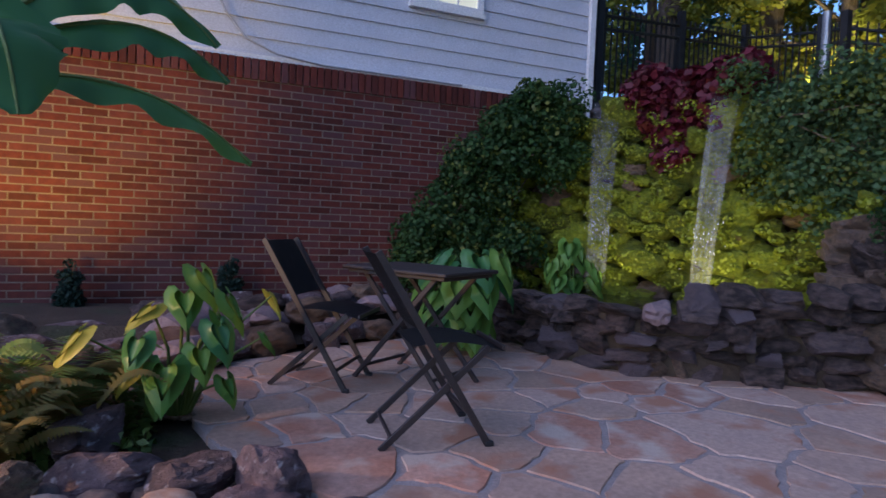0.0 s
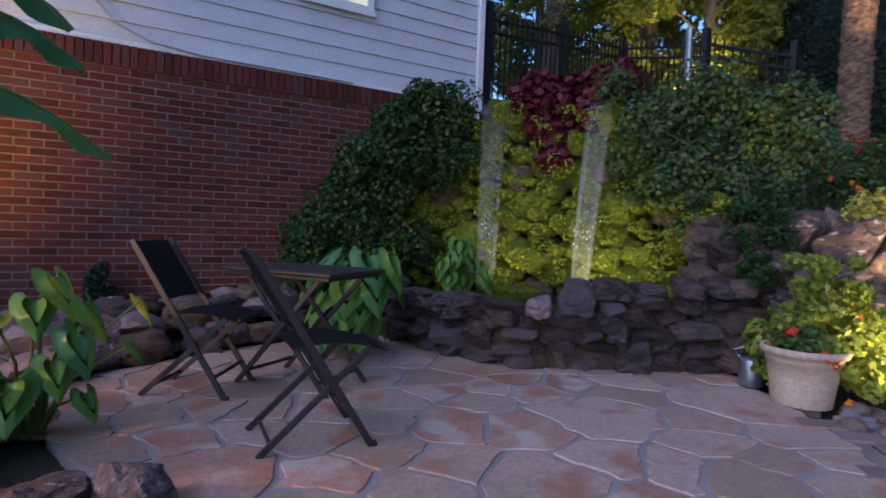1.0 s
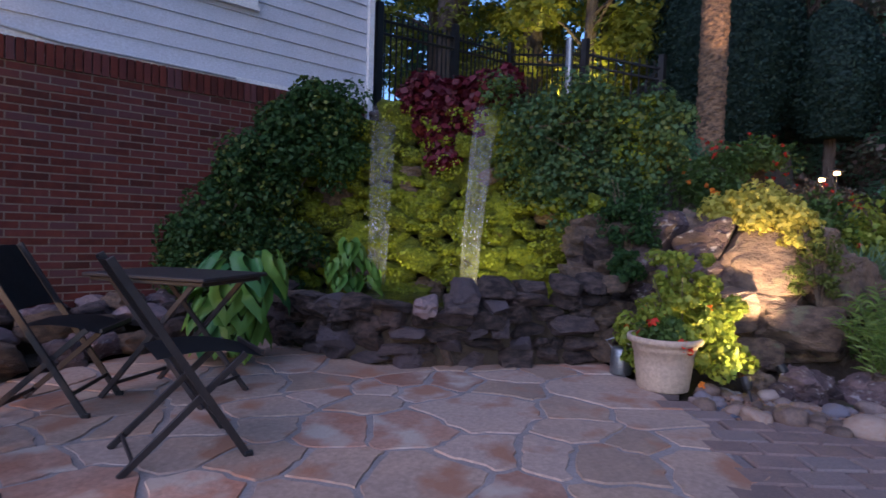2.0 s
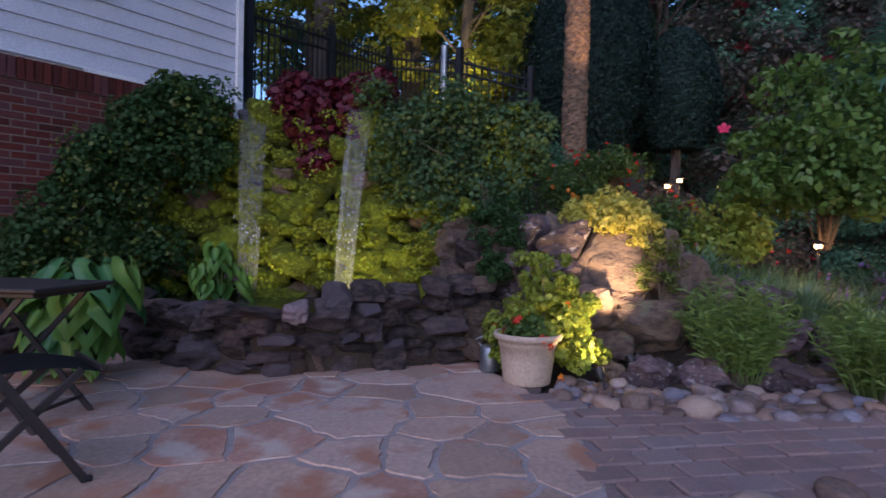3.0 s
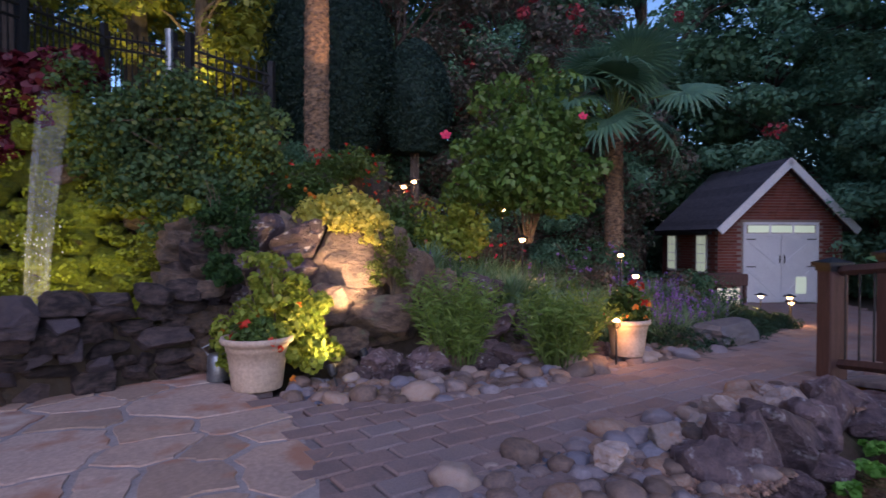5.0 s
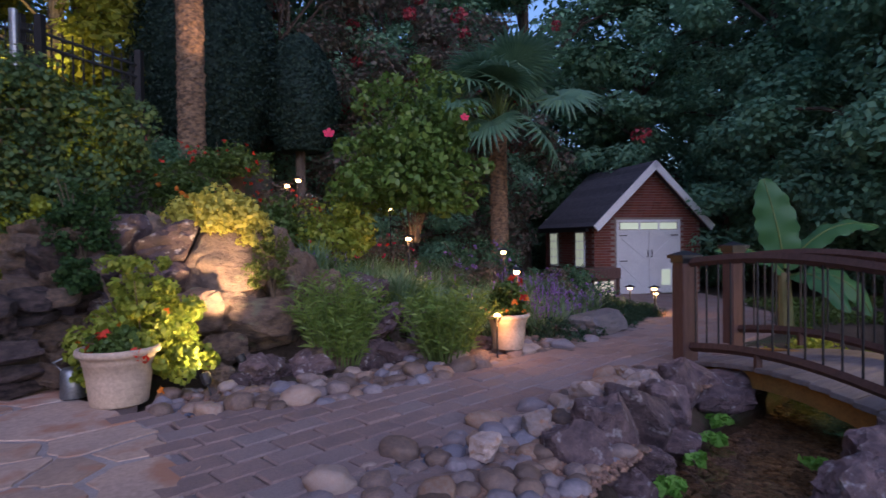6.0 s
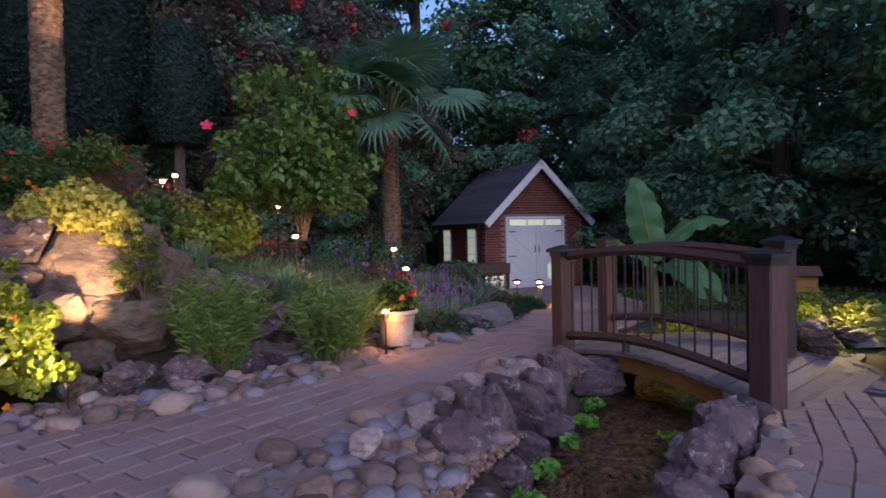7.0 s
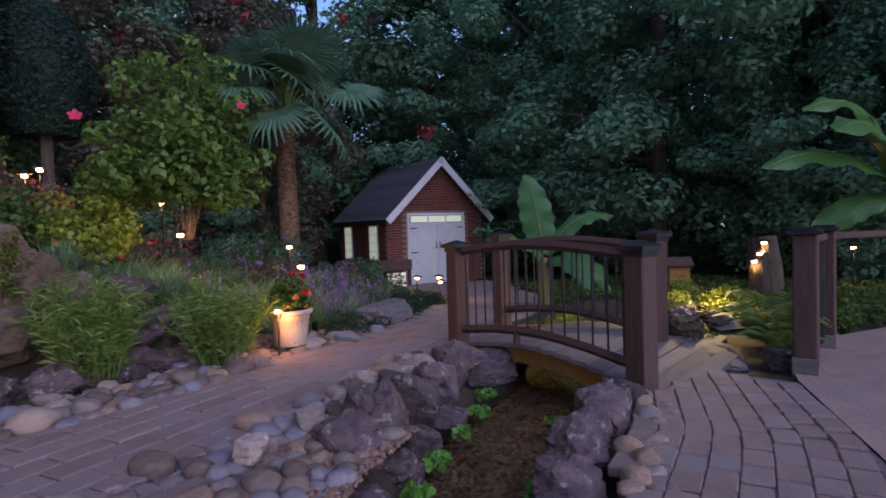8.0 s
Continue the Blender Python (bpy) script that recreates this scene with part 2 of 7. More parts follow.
LIRIOPE = leafy("lily_turf", (0.06, 0.16, 0.06), (0.27, 0.38, 0.21))
JUNIPER = leafy("juniper", (0.02, 0.06, 0.035), (0.05, 0.10, 0.05))
RED_PETAL = leafy("red_petal", (0.55, 0.02, 0.015), (0.65, 0.07, 0.03), 0.3)
PINK_PETAL = leafy("pink_petal", (0.75, 0.03, 0.10), (0.8, 0.08, 0.16), 0.3)
ORANGE_PETAL = leafy("orange_petal", (0.70, 0.16, 0.02), (0.75, 0.28, 0.03), 0.3)
PURPLE_PETAL = leafy("purple_petal", (0.20, 0.10, 0.34), (0.34, 0.20, 0.50), 0.3)
LAMP_GLASS = glowing("lamp_glass", (1.0, 0.58, 0.22), 5)
WINDOW_LIT = glowing("lit_window", (0.85, 0.80, 0.55), 0.16)

# ---- building helpers ----
rng = np.random.default_rng(7)


def as_mesh(name, bm, material, smooth=False):
    me = bpy.data.meshes.new(name)
    bm.to_mesh(me)
    bm.free()
    me.materials.append(material)
    if smooth:
        me.polygons.foreach_set("use_smooth", [True] * len(me.polygons))
    return me


def raw_mesh(name, verts, faces, material, smooth=False):
    me = bpy.data.meshes.new(name)
    me.from_pydata([tuple(v) for v in verts], [], [tuple(f) for f in faces])
    me.materials.append(material)
    if smooth:
        me.polygons.foreach_set("use_smooth", [True] * len(me.polygons))
    me.update()
    return me


def part(name, bm, material=None, parent=None, label="", smooth=False):
    ob = new(name, as_mesh(name, bm, material, smooth) if isinstance(bm, bmesh.types.BMesh) else bm)
    if parent:
        ob.parent = parent
    return tagged(ob, label)


def shared(name, me, parent, m):
    ob = new(name, me)
    ob.parent = parent
    ob.matrix_basis = m
    return ob


def box(bm, x0, y0, z0, x1, y1, z1, m=None):
    v = [Vector((x, y, z)) for z in (z0, z1) for x, y in ((x0, y0), (x1, y0), (x1, y1), (x0, y1))]
    v = [bm.verts.new(m @ p if m else p) for p in v]
    for f in ((3, 2, 1, 0), (4, 5, 6, 7), (0, 1, 5, 4), (1, 2, 6, 5), (2, 3, 7, 6), (3, 0, 4, 7)):
        bm.faces.new([v[i] for i in f])
    return bm


def boxed(x0, y0, z0, x1, y1, z1, m=None, bevel=0.0):
    bm = box(bmesh.new(), x0, y0, z0, x1, y1, z1, m)
    if bevel:
        bmesh.ops.bevel(bm, geom=bm.edges[:], offset=bevel, segments=1, affect="EDGES")
    return bm


def tube(points, radii, sides=8, bm=None, flat=1.0):
    """A tapered tube along points."""
    bm = bm or bmesh.new()
    pts = [Vector(p) for p in points]
    if not isinstance(radii, (list, tuple)):
        radii = [radii] * len(pts)
    rings = []
    for i, p in enumerate(pts):
        d = (pts[min(i + 1, len(pts) - 1)] - pts[max(i - 1, 0)]).normalized()
        a = d.cross(Vector((0.13, 0.2, 1)) if abs(d.z) < 0.95 else Vector((1, 0.1, 0))).normalized()
        b = d.cross(a)
        rings.append([bm.verts.new(p + (a * math.cos(k * math.tau / sides) + b * math.sin(k * math.tau / sides) * flat) * radii[i]) for k in range(sides)])
    for r, s in zip(rings, rings[1:]):
        for k in range(sides):
            bm.faces.new((r[k], r[(k + 1) % sides], s[(k + 1) % sides], s[k]))
    bm.faces.new(rings[0][::-1])
    bm.faces.new(rings[-1])
    return bm


def bar(a, b, w, h):
    """A rectangular bar from a to b, w wide across, h high."""
    a, b = Vector(a), Vector(b)
    d = (b - a).normalized()
    up = Vector((0, 0, 1)) if abs(d.z) < 0.95 else Vector((1, 0, 0))
    s = d.cross(up).normalized()
    u = s.cross(d)
    m = Matrix((s, d, u)).transposed().to_4x4()
    m.translation = a
    return boxed(-w / 2, 0, -h / 2, w / 2, (b - a).length, h / 2, m, min(w, h) * 0.12)


def lathe(profile, sides=28):
    bm = bmesh.new()
    rings = [[bm.verts.new((r * math.cos(k * math.tau / sides), r * math.sin(k * math.tau / sides), z)) for k in range(sides)] for r, z in profile]
    for r, s in zip(rings, rings[1:]):
        for k in range(sides):
            bm.faces.new((r[k], r[(k + 1) % sides], s[(k + 1) % sides], s[k]))
    bm.faces.new(rings[0][::-1])
    bm.faces.new(rings[-1])
    return bm


def rock_mesh(name, material, seed, detail=2, boxy=0.5, rough=0.18, chips=0, crag=1.0):
    """A unit stone: a rounded, squared or chipped lump about 1 across."""
    bm = bmesh.new()
    bmesh.ops.create_icosphere(bm, subdivisions=detail, radius=1)
    off = Vector((seed * 3.7, seed * 1.3, seed * 7.1))
    r = random.Random(seed)
    planes = [(Vector((r.gauss(0, 1), r.gauss(0, 1), r.gauss(0, 0.8))).normalized(), r.uniform(0.62, 0.85)) for _ in range(chips)]
    for v in bm.verts:
        d = v.co.normalized()
        cube = d / max(abs(d.x), abs(d.y), abs(d.z))
        p = d.lerp(cube, boxy) * 0.5
        p *= 1 + rough * noise.noise(d * 1.3 + off) + rough * 0.5 * noise.noise(d * 3.1 + off) + rough * 0.3 * noise.noise(d * 7 + off) + rough * 0.16 * noise.noise(d * 15 + off)
        for nrm, lim in planes:
            over = p.dot(nrm) - lim * 0.5
            if over > 0:
                p -= nrm * over * 0.92
        if chips:
            p *= 1 + crag * (0.07 * noise.noise(d * 5 + off) + 0.05 * noise.noise(d * 12 + off) + 0.03 * noise.noise(Vector((d.x * 5, d.y * 5, d.z * 24)) + off))
        v.co = p
    return as_mesh(name, bm, material, not chips)


def leaf_cloud(points, normals, size, spread=0.8, ratio=0.55, fold=0.15, r=None):
    """Small folded leaves at points, roughly facing along normals. Returns vertices and faces."""
    r = r or rng
    n = len(points)
    nn = normals + r.normal(0, spread, (n, 3))
    nn /= np.linalg.norm(nn, axis=1)[:, None] + 1e-9
    t = np.cross(nn, r.normal(0, 1, (n, 3)))
    t /= np.linalg.norm(t, axis=1)[:, None] + 1e-9
    b = np.cross(nn, t)
    s = (size * r.uniform(0.6, 1.35, n))[:, None]
    base, tip = points - t * s * 0.5, points + t * s * 0.5
    left = points + b * s * ratio * 0.5 + nn * s * fold
    right = points - b * s * ratio * 0.5 + nn * s * fold
    v = np.stack([base, left, tip, right], 1).reshape(-1, 3)
    f = np.arange(4 * n).reshape(-1, 4)
    return v, f


def fast_mesh(name, v, f, material):
    me = bpy.data.meshes.new(name)
    v, f = np.asarray(v, dtype=np.float32), np.asarray(f, dtype=np.int32)
    k = f.shape[1]
    me.vertices.add(len(v))
    me.vertices.foreach_set("co", v.ravel())
    me.loops.add(f.size)
    me.loops.foreach_set("vertex_index", f.ravel())
    me.polygons.add(len(f))
    me.polygons.foreach_set("loop_start", np.arange(0, f.size, k, dtype=np.int32))
    me.update(calc_edges=True)
    me.materials.append(material)
    return me


def clumps(centres, radii, per, r=None, flat=0.8, shell=0.5):
    """Points on and in lumps round centres, with outward normals."""
    r = r or rng
    c = np.repeat(np.asarray(centres, float), per, 0)
    rad = np.repeat(np.asarray(radii, float), per)
    d = r.normal(0, 1, (len(c), 3))
    d /= np.linalg.norm(d, axis=1)[:, None]
    q = (shell + (1 - shell) * r.random(len(c)) ** 0.5) * rad
    return c + d * q[:, None] * np.array([1, 1, flat]), d + np.array([0, 0, 0.45])


def shrub_mesh(name, material, rx, ry, rz, lumps, per, size, seed, ratio=0.55, z0=0.0, fold=0.15, ragged=False):
    """A shrub's foliage: lumps of leaves spread through a dome."""
    r = np.random.default_rng(seed)
    d = r.normal(0, 1, (lumps, 3))
    d /= np.linalg.norm(d, axis=1)[:, None]
    d[:, 2] = np.abs(d[:, 2]) * 1.0
    q = r.uniform(0.35, 1.06 if ragged else 0.85, lumps)[:, None]
    c = d * q * np.array([rx, ry, rz]) + np.array([0, 0, z0])
    p, n = clumps(c, r.uniform(*((0.09, 0.28) if ragged else (0.22, 0.42)), lumps) * min(rx, ry, rz), per, r)
    v, f = leaf_cloud(p, n, size, 0.8, ratio, fold, r)
    return fast_mesh(name, v, f, material)


def twigs_mesh(name, material, rx, ry, rz, count, seed, thick=0.008):
    r = random.Random(seed)
    bm = bmesh.new()
    for _ in range(count):
        a, q = r.uniform(0, math.tau), r.uniform(0.2, 0.8)
        x, y = rx * q * math.cos(a), ry * q * math.sin(a)
        tube([(x * 0.1, y * 0.1, 0), (x * 0.5, y * 0.5, rz * 0.5), (x, y, rz * r.uniform(0.6, 1.0))], [thick, thick * 0.7, thick * 0.35], 5, bm)
    return as_mesh(name, bm, material)


# ---- the lie of the land ----
BANK = [(3.6, 7.5, 2.2), (4.2, 6.2, 2.2), (4.85, 5.1, 2.2), (5.5, 4.0, 2.1), (5.75, 2.95, 1.5), (5.72, 2.1, 1.0), (5.98, 1.3, 0.75), (6.2, 0.5, 0.40),
        (6.6, -0.4, 0.2), (7.8, -1.5, 0.1), (9.5, -2.9, 0.05), (13, -2.6, 0.0), (20, 0, 0.0), (60, 12, 0.0)]
STREAM = [(2.5, -1.25), (3.1, -1.5), (3.75, -1.68), (4.3, -2.0), (4.95, -2.6), (5.6, -3.3), (6.6, -4.3), (8.0, -5.2)]


def smooth(a, b, v):
    q = np.clip((v - a) / (b - a), 0, 1)
    return q * q * (3 - 2 * q)


def nearest(x, y, line):
    """Distance to a line, the side (positive to the left of its run), and values carried along it."""
    best = np.full(np.shape(x), 1e9)
    side, carried = np.zeros(np.shape(x)), np.zeros(np.shape(x))
    for a, b in zip(line, line[1:]):
        dx, dy = b[0] - a[0], b[1] - a[1]
        q = np.clip(((x - a[0]) * dx + (y - a[1]) * dy) / (dx * dx + dy * dy), 0, 1)
        ex, ey = x - a[0] - q * dx, y - a[1] - q * dy
        d = np.hypot(ex, ey)
        closer = d < best
        best = np.where(closer, d, best)
        side = np.where(closer, np.sign(dx * ey - dy * ex), side)
        if len(a) > 2:
            carried = np.where(closer, a[2] + q * (b[2] - a[2]), carried)
    return best, side, carried


def land(x, y):
    x, y = np.asarray(x, float), np.asarray(y, float)
    base = -0.05 - 0.045 * np.clip(x - 6, 0, 12)
    d, side, top = nearest(x, y, BANK)
    d = d * side
    z = base + smooth(0.0, 0.45, d) * top + np.clip(d, 0, 9) * 0.22
    s, _, _ = nearest(x, y, STREAM)
    z -= 0.36 * smooth(0.62, 0.25, s)
    return z


def land_at(x, y):
    return float(land(x, y))


axis_x = np.concatenate([np.linspace(-90, -8, 12), np.arange(-6, 1.5, 0.5), np.arange(1.6, 9.5, 0.11), np.arange(9.6, 22, 0.5), np.linspace(24, 120, 14)])
axis_y = np.concatenate([np.linspace(-90, -14, 10), np.arange(-12, -5, 0.5), np.arange(-4.9, 7.6, 0.11), np.arange(7.8, 16, 0.5), np.linspace(18, 100, 12)])
gx, gy = np.meshgrid(axis_x, axis_y)
gz = land(gx, gy) + 0.02 * np.sin(gx * 5.1 + np.sin(gy * 3)) * np.sin(gy * 4.3) * (gy < 40)
nx, ny = len(axis_x), len(axis_y)
idx = np.arange(nx * ny).reshape(ny, nx)
quads = np.stack([idx[:-1, :-1], idx[:-1, 1:], idx[1:, 1:], idx[1:, :-1]], -1).reshape(-1, 4)
ground = tagged(new("ground", fast_mesh("ground", np.stack([gx, gy, gz], -1).reshape(-1, 3), quads, SOIL_AND_GAP_SHADE)), "dark garden soil rising to a planted bank", "ground", kind="structure")
ground.data.polygons.foreach_set("use_smooth", [True] * len(ground.data.polygons))

# ---- house ----
WY = 5.65
house = tagged(new("house_wall"), "red brick house wall with white lap siding above", "wall", kind="structure")
part("backing", boxed(-6, WY - 0.0145, -0.3, 5.07, WY + 0.25, 2.30), MORTAR, house, "pale mortar")
part("side_wall", boxed(4.87, WY + 0.26, -0.3, 5.07, 14, 6.5), SIDING, house)
part("upper_wall", boxed(-6, WY + 0.05, 2.31, 4.86, WY + 0.25, 6.5), SIDING, house)
board_mesh = as_mesh("siding_board", boxed(-6, -0.022, 0, 5.02, 0.0, 0.172), SIDING)
for v in board_mesh.vertices:
    if v.co.z > 0.1 and v.co.y < -0.01:
        v.co.y = -0.006
k = 0
while 2.508 + k * 0.166 < 6.4:
    shared("siding_board", board_mesh, house, pose(0, WY + 0.046, 2.508 + k * 0.166))
    k += 1
part("starter_strip", boxed(-6, WY - 0.004, 2.463, 5.02, WY + 0.04, 2.507), WHITE, house)
part("corner_trim", boxed(5.025, WY - 0.012, 2.31, 5.095, WY + 0.05, 6.5), WHITE, house)

window = tagged(new("window_1"), "white framed house window with grilles, warm light inside", "window", kind="structure")
wx0, wx1, wz0, wz1 = 2.80, 3.62, 3.22, 4.35
part("window_sill", boxed(wx0 - 0.02, WY - 0.03, wz0, wx1 + 0.02, WY + 0.03, wz0 + 0.05), WHITE, window)
for nm, b in (("window_frame", (wx0, wz0 + 0.05, wx0 + 0.07, wz1)), ("window_frame", (wx1 - 0.07, wz0 + 0.05, wx1, wz1)), ("window_frame", (wx0 + 0.07, wz1 - 0.07, wx1 - 0.07, wz1)),
              ("window_frame", (wx0 + 0.07, wz0 + 0.05, wx1 - 0.07, wz0 + 0.1))):
    part(nm, boxed(b[0], WY - 0.02, b[1], b[2], WY + 0.03, b[3]), WHITE, window)
for q in (1, 2):
    xx = wx0 + 0.07 + (wx1 - wx0 - 0.14) * q / 3
    part("glazing_bar", boxed(xx - 0.008, WY - 0.004, wz0 + 0.1, xx + 0.008, WY + 0.012, wz1 - 0.07), WHITE, window)
part("pane", boxed(wx0 + 0.07, WY + 0.008, wz0 + 0.1, wx1 - 0.07, WY + 0.014, wz1 - 0.07), WINDOW_LIT, window, "lit glass pane")

cable = tagged(new("cable", as_mesh("cable", tube([(0.93, WY - 0.02, 3.3), (0.95, WY - 0.02, 3.0), (1.02, WY - 0.02, 2.85), (1.2, WY - 0.02, 2.64), (1.48, WY - 0.02, 2.53), (1.9, WY - 0.02, 2.488), (3.4, WY - 0.02, 2.485)], 0.011, 6), surface("cable_grey", (0.45, 0.46, 0.5), (0.4, 0.41, 0.45), 9, 0.6, 0))),
               "grey cable looping down the white siding", "cable")

# ---- patio ----
EDGE = [(5.3, 2.6), (4.84, 2.05), (4.51, 1.56), (4.20, 1.15), (3.90, 0.90), (3.64, 0.71), (3.39, 0.56), (3.1, 0.42), (2.6, 0.25), (1.9, 0.05), (1.0, -0.3), (0.6, -0.6)]
PATIO = EDGE + [(0.9, 0.6), (1.25, 1.2), (1.55, 1.62), (1.2, 2.05), (0.95, 2.5), (0.85, 2.9), (0.9, 3.3), (0.75, 3.75), (1.1, 4.05), (1.6, 4.25), (2.2, 4.5), (3.0, 4.75), (3.45, 4.2), (3.6, 3.2), (4.4, 2.75)]


def inside(px, py, poly):
    c = False
    for (x0, y0), (x1, y1) in zip(poly, poly[1:] + poly[:1]):
        if (y0 > py) != (y1 > py) and px < (x1 - x0) * (py - y0) / (y1 - y0) + x0:
            c = not c
    return c


def clip_half(poly, nx_, ny_, c):
    out = []
    for a, b in zip(poly, poly[1:] + poly[:1]):
        da, db = a[0] * nx_ + a[1] * ny_ - c, b[0] * nx_ + b[1] * ny_ - c
        if da <= 0:
            out.append(a)
        if (da < 0 < db) or (db < 0 < da):
            q = da / (da - db)
            out.append((a[0] + q * (b[0] - a[0]), a[1] + q * (b[1] - a[1])))
    return out


def slab(name, poly, thick, material, parent, z, r):
    """A flat stone with an eased, slightly wandering edge."""
    cx, cy = sum(p[0] for p in poly) / len(poly), sum(p[1] for p in poly) / len(poly)
    pts = []
    for a, b in zip(poly, poly[1:] + poly[:1]):
        ln = math.hypot(b[0] - a[0], b[1] - a[1])
        n_ = max(1, int(ln / 0.11))
        for i in range(n_):
            q = i / n_
            x_, y_ = a[0] + q * (b[0] - a[0]), a[1] + q * (b[1] - a[1])
            w_ = 0.06 * noise.noise(Vector((x_ * 3.1, y_ * 3.1, 4))) + 0.03 * noise.noise(Vector((x_ * 11, y_ * 11, 9)))
            v_ = 0.06 * noise.noise(Vector((x_ * 3.1, y_ * 3.1, 40))) + 0.03 * noise.noise(Vector((x_ * 11, y_ * 11, 90)))
            pts.append((x_ + w_ - cx, y_ + v_ - cy))
    n_ = len(pts)
    v = [(x, y, -thick) for x, y in pts] + [(x, y, -0.005) for x, y in pts] + [(x * 0.985, y * 0.985, 0) for x, y in pts]
    f = [(i + k * n_, (i + 1) % n_ + k * n_, (i + 1) % n_ + (k + 1) * n_, i + (k + 1) * n_) for k in (0, 1) for i in range(n_)] + [tuple(range(2 * n_, 3 * n_))]
    ob = new(name, raw_mesh(name, v, f, material))
    ob.parent = parent
    ob.matrix_basis = pose(cx, cy, z, r.uniform(-0.25, 0.25), r.uniform(-0.25, 0.25), 0)
    return ob


patio = tagged(new("patio"), "flagstone patio of warm tan and rust stones in pale mortar", "patio", kind="structure")
bm = bmesh.new()
bm.faces.new([bm.verts.new((x, y, -0.0065)) for x, y in PATIO])
bmesh.ops.extrude_face_region(bm, geom=bm.faces[:])
for v in list(bm.verts)[len(PATIO):]:
    v.co.z = -0.12
bmesh.ops.recalc_face_normals(bm, faces=bm.faces[:])
part("grout_bed", bm, GROUT, patio, "pale grey mortar bed")
r = random.Random(11)
seeds = []
tries = 0
while tries < 9000:
    tries += 1
    p = (r.uniform(-1.8, 5.3), r.uniform(-2.5, 4.9))
    lim = r.choice((0.24, 0.34, 0.62, 0.78))
    if inside(p[0], p[1], PATIO) and all(math.hypot((p[0] - q[0]), (p[1] - q[1])) > (lim + q[2]) / 2 for q in seeds):
        seeds.append((p[0], p[1], lim))
for i, s0 in enumerate(seeds):
    poly = [(s0[0] - 0.9, s0[1] - 0.9), (s0[0] + 0.9, s0[1] - 0.9), (s0[0] + 0.9, s0[1] + 0.9), (s0[0] - 0.9, s0[1] + 0.9)]
    for s1 in seeds:
        if s1 is s0:
            continue
        dx, dy = s1[0] - s0[0], s1[1] - s0[1]
        ln = math.hypot(dx, dy)
        if ln > 2.2:
            continue
        w = 0.5 + 0.5 * (s0[2] - s1[2]) / (s0[2] + s1[2]) * 0.5
        dx, dy = dx / ln, dy / ln
        poly = clip_half(poly, dx, dy, s0[0] * dx + s0[1] * dy + ln * w - 0.017)
        if len(poly) < 3:
            break
    if len(poly) < 3:
        continue
    # trim to the patio's outline
    cx, cy = s0[0], s0[1]
    trimmed = []
    fine = [(a[0] + (b[0] - a[0]) * k / 6, a[1] + (b[1] - a[1]) * k / 6) for a, b in zip(poly, poly[1:] + poly[:1]) for k in range(6)]
    for x, y in fine:
        q = 1.0
        while q > 0.1 and not inside(cx + (x - cx) * q, cy + (y - cy) * q, PATIO):
            q -= 0.015
        trimmed.append((cx + (x - cx) * q, cy + (y - cy) * q))
    pick = r.random()
    slab("flagstone", trimmed, 0.06, FLAG_RED if pick < 0.24 else FLAG_BLUE if pick < 0.30 else FLAG, patio, r.uniform(-0.003, 0.003), r)

# ---- paved path ----
pavement = tagged(new("pavement"), "grey-brown concrete paver path winding to the shed", "path", kind="structure")
PATH_MID = [(-1.0, -1.9), (0.6, -1.25), (2.2, -0.35), (3.4, 0.35), (4.2, 0.28), (4.75, -0.35), (5.4, -1.0), (6.15, -1.75), (7.2, -2.6), (8.6, -3.5), (10.5, -4.3), (13, -4.7), (15.4, -4.9)]
HALF = [0.9, 0.9, 0.75, 0.75, 0.62, 0.55, 0.56, 0.56, 0.66, 0.75, 0.8, 1.0, 1.2]
path_len = np.concatenate([[0], np.cumsum([math.dist(a, b) for a, b in zip(PATH_MID, PATH_MID[1:])])])


def along(s):
    x = np.interp(s, path_len, [p[0] for p in PATH_MID])
    y = np.interp(s, path_len, [p[1] for p in PATH_MID])
    return float(x), float(y), float(np.interp(s, path_len, HALF))


def path_height(x):
    return -0.045 * min(max(x - 6, 0), 12)


bed_v, bed_f = [], []
s = 0.0
while s < path_len[-1]:
    x, y, h = along(s)
    x1, y1, _ = along(s + 0.3)
    x0, y0, _ = along(max(s - 0.3, 0))
    a = math.atan2(y1 - y0, x1 - x0)
    for q in (-1, 1):
        bed_v.append((x - math.sin(a) * h * q * 1.04, y + math.cos(a) * h * q * 1.04, path_height(x) - 0.016))
    s += 0.15
bed_f = [(2 * i, 2 * i + 2, 2 * i + 3, 2 * i + 1) for i in range(len(bed_v) // 2 - 1)]
part("sand_bed", raw_mesh("sand_bed", bed_v, [f[::-1] for f in bed_f], JOINT_SAND), None, pavement)

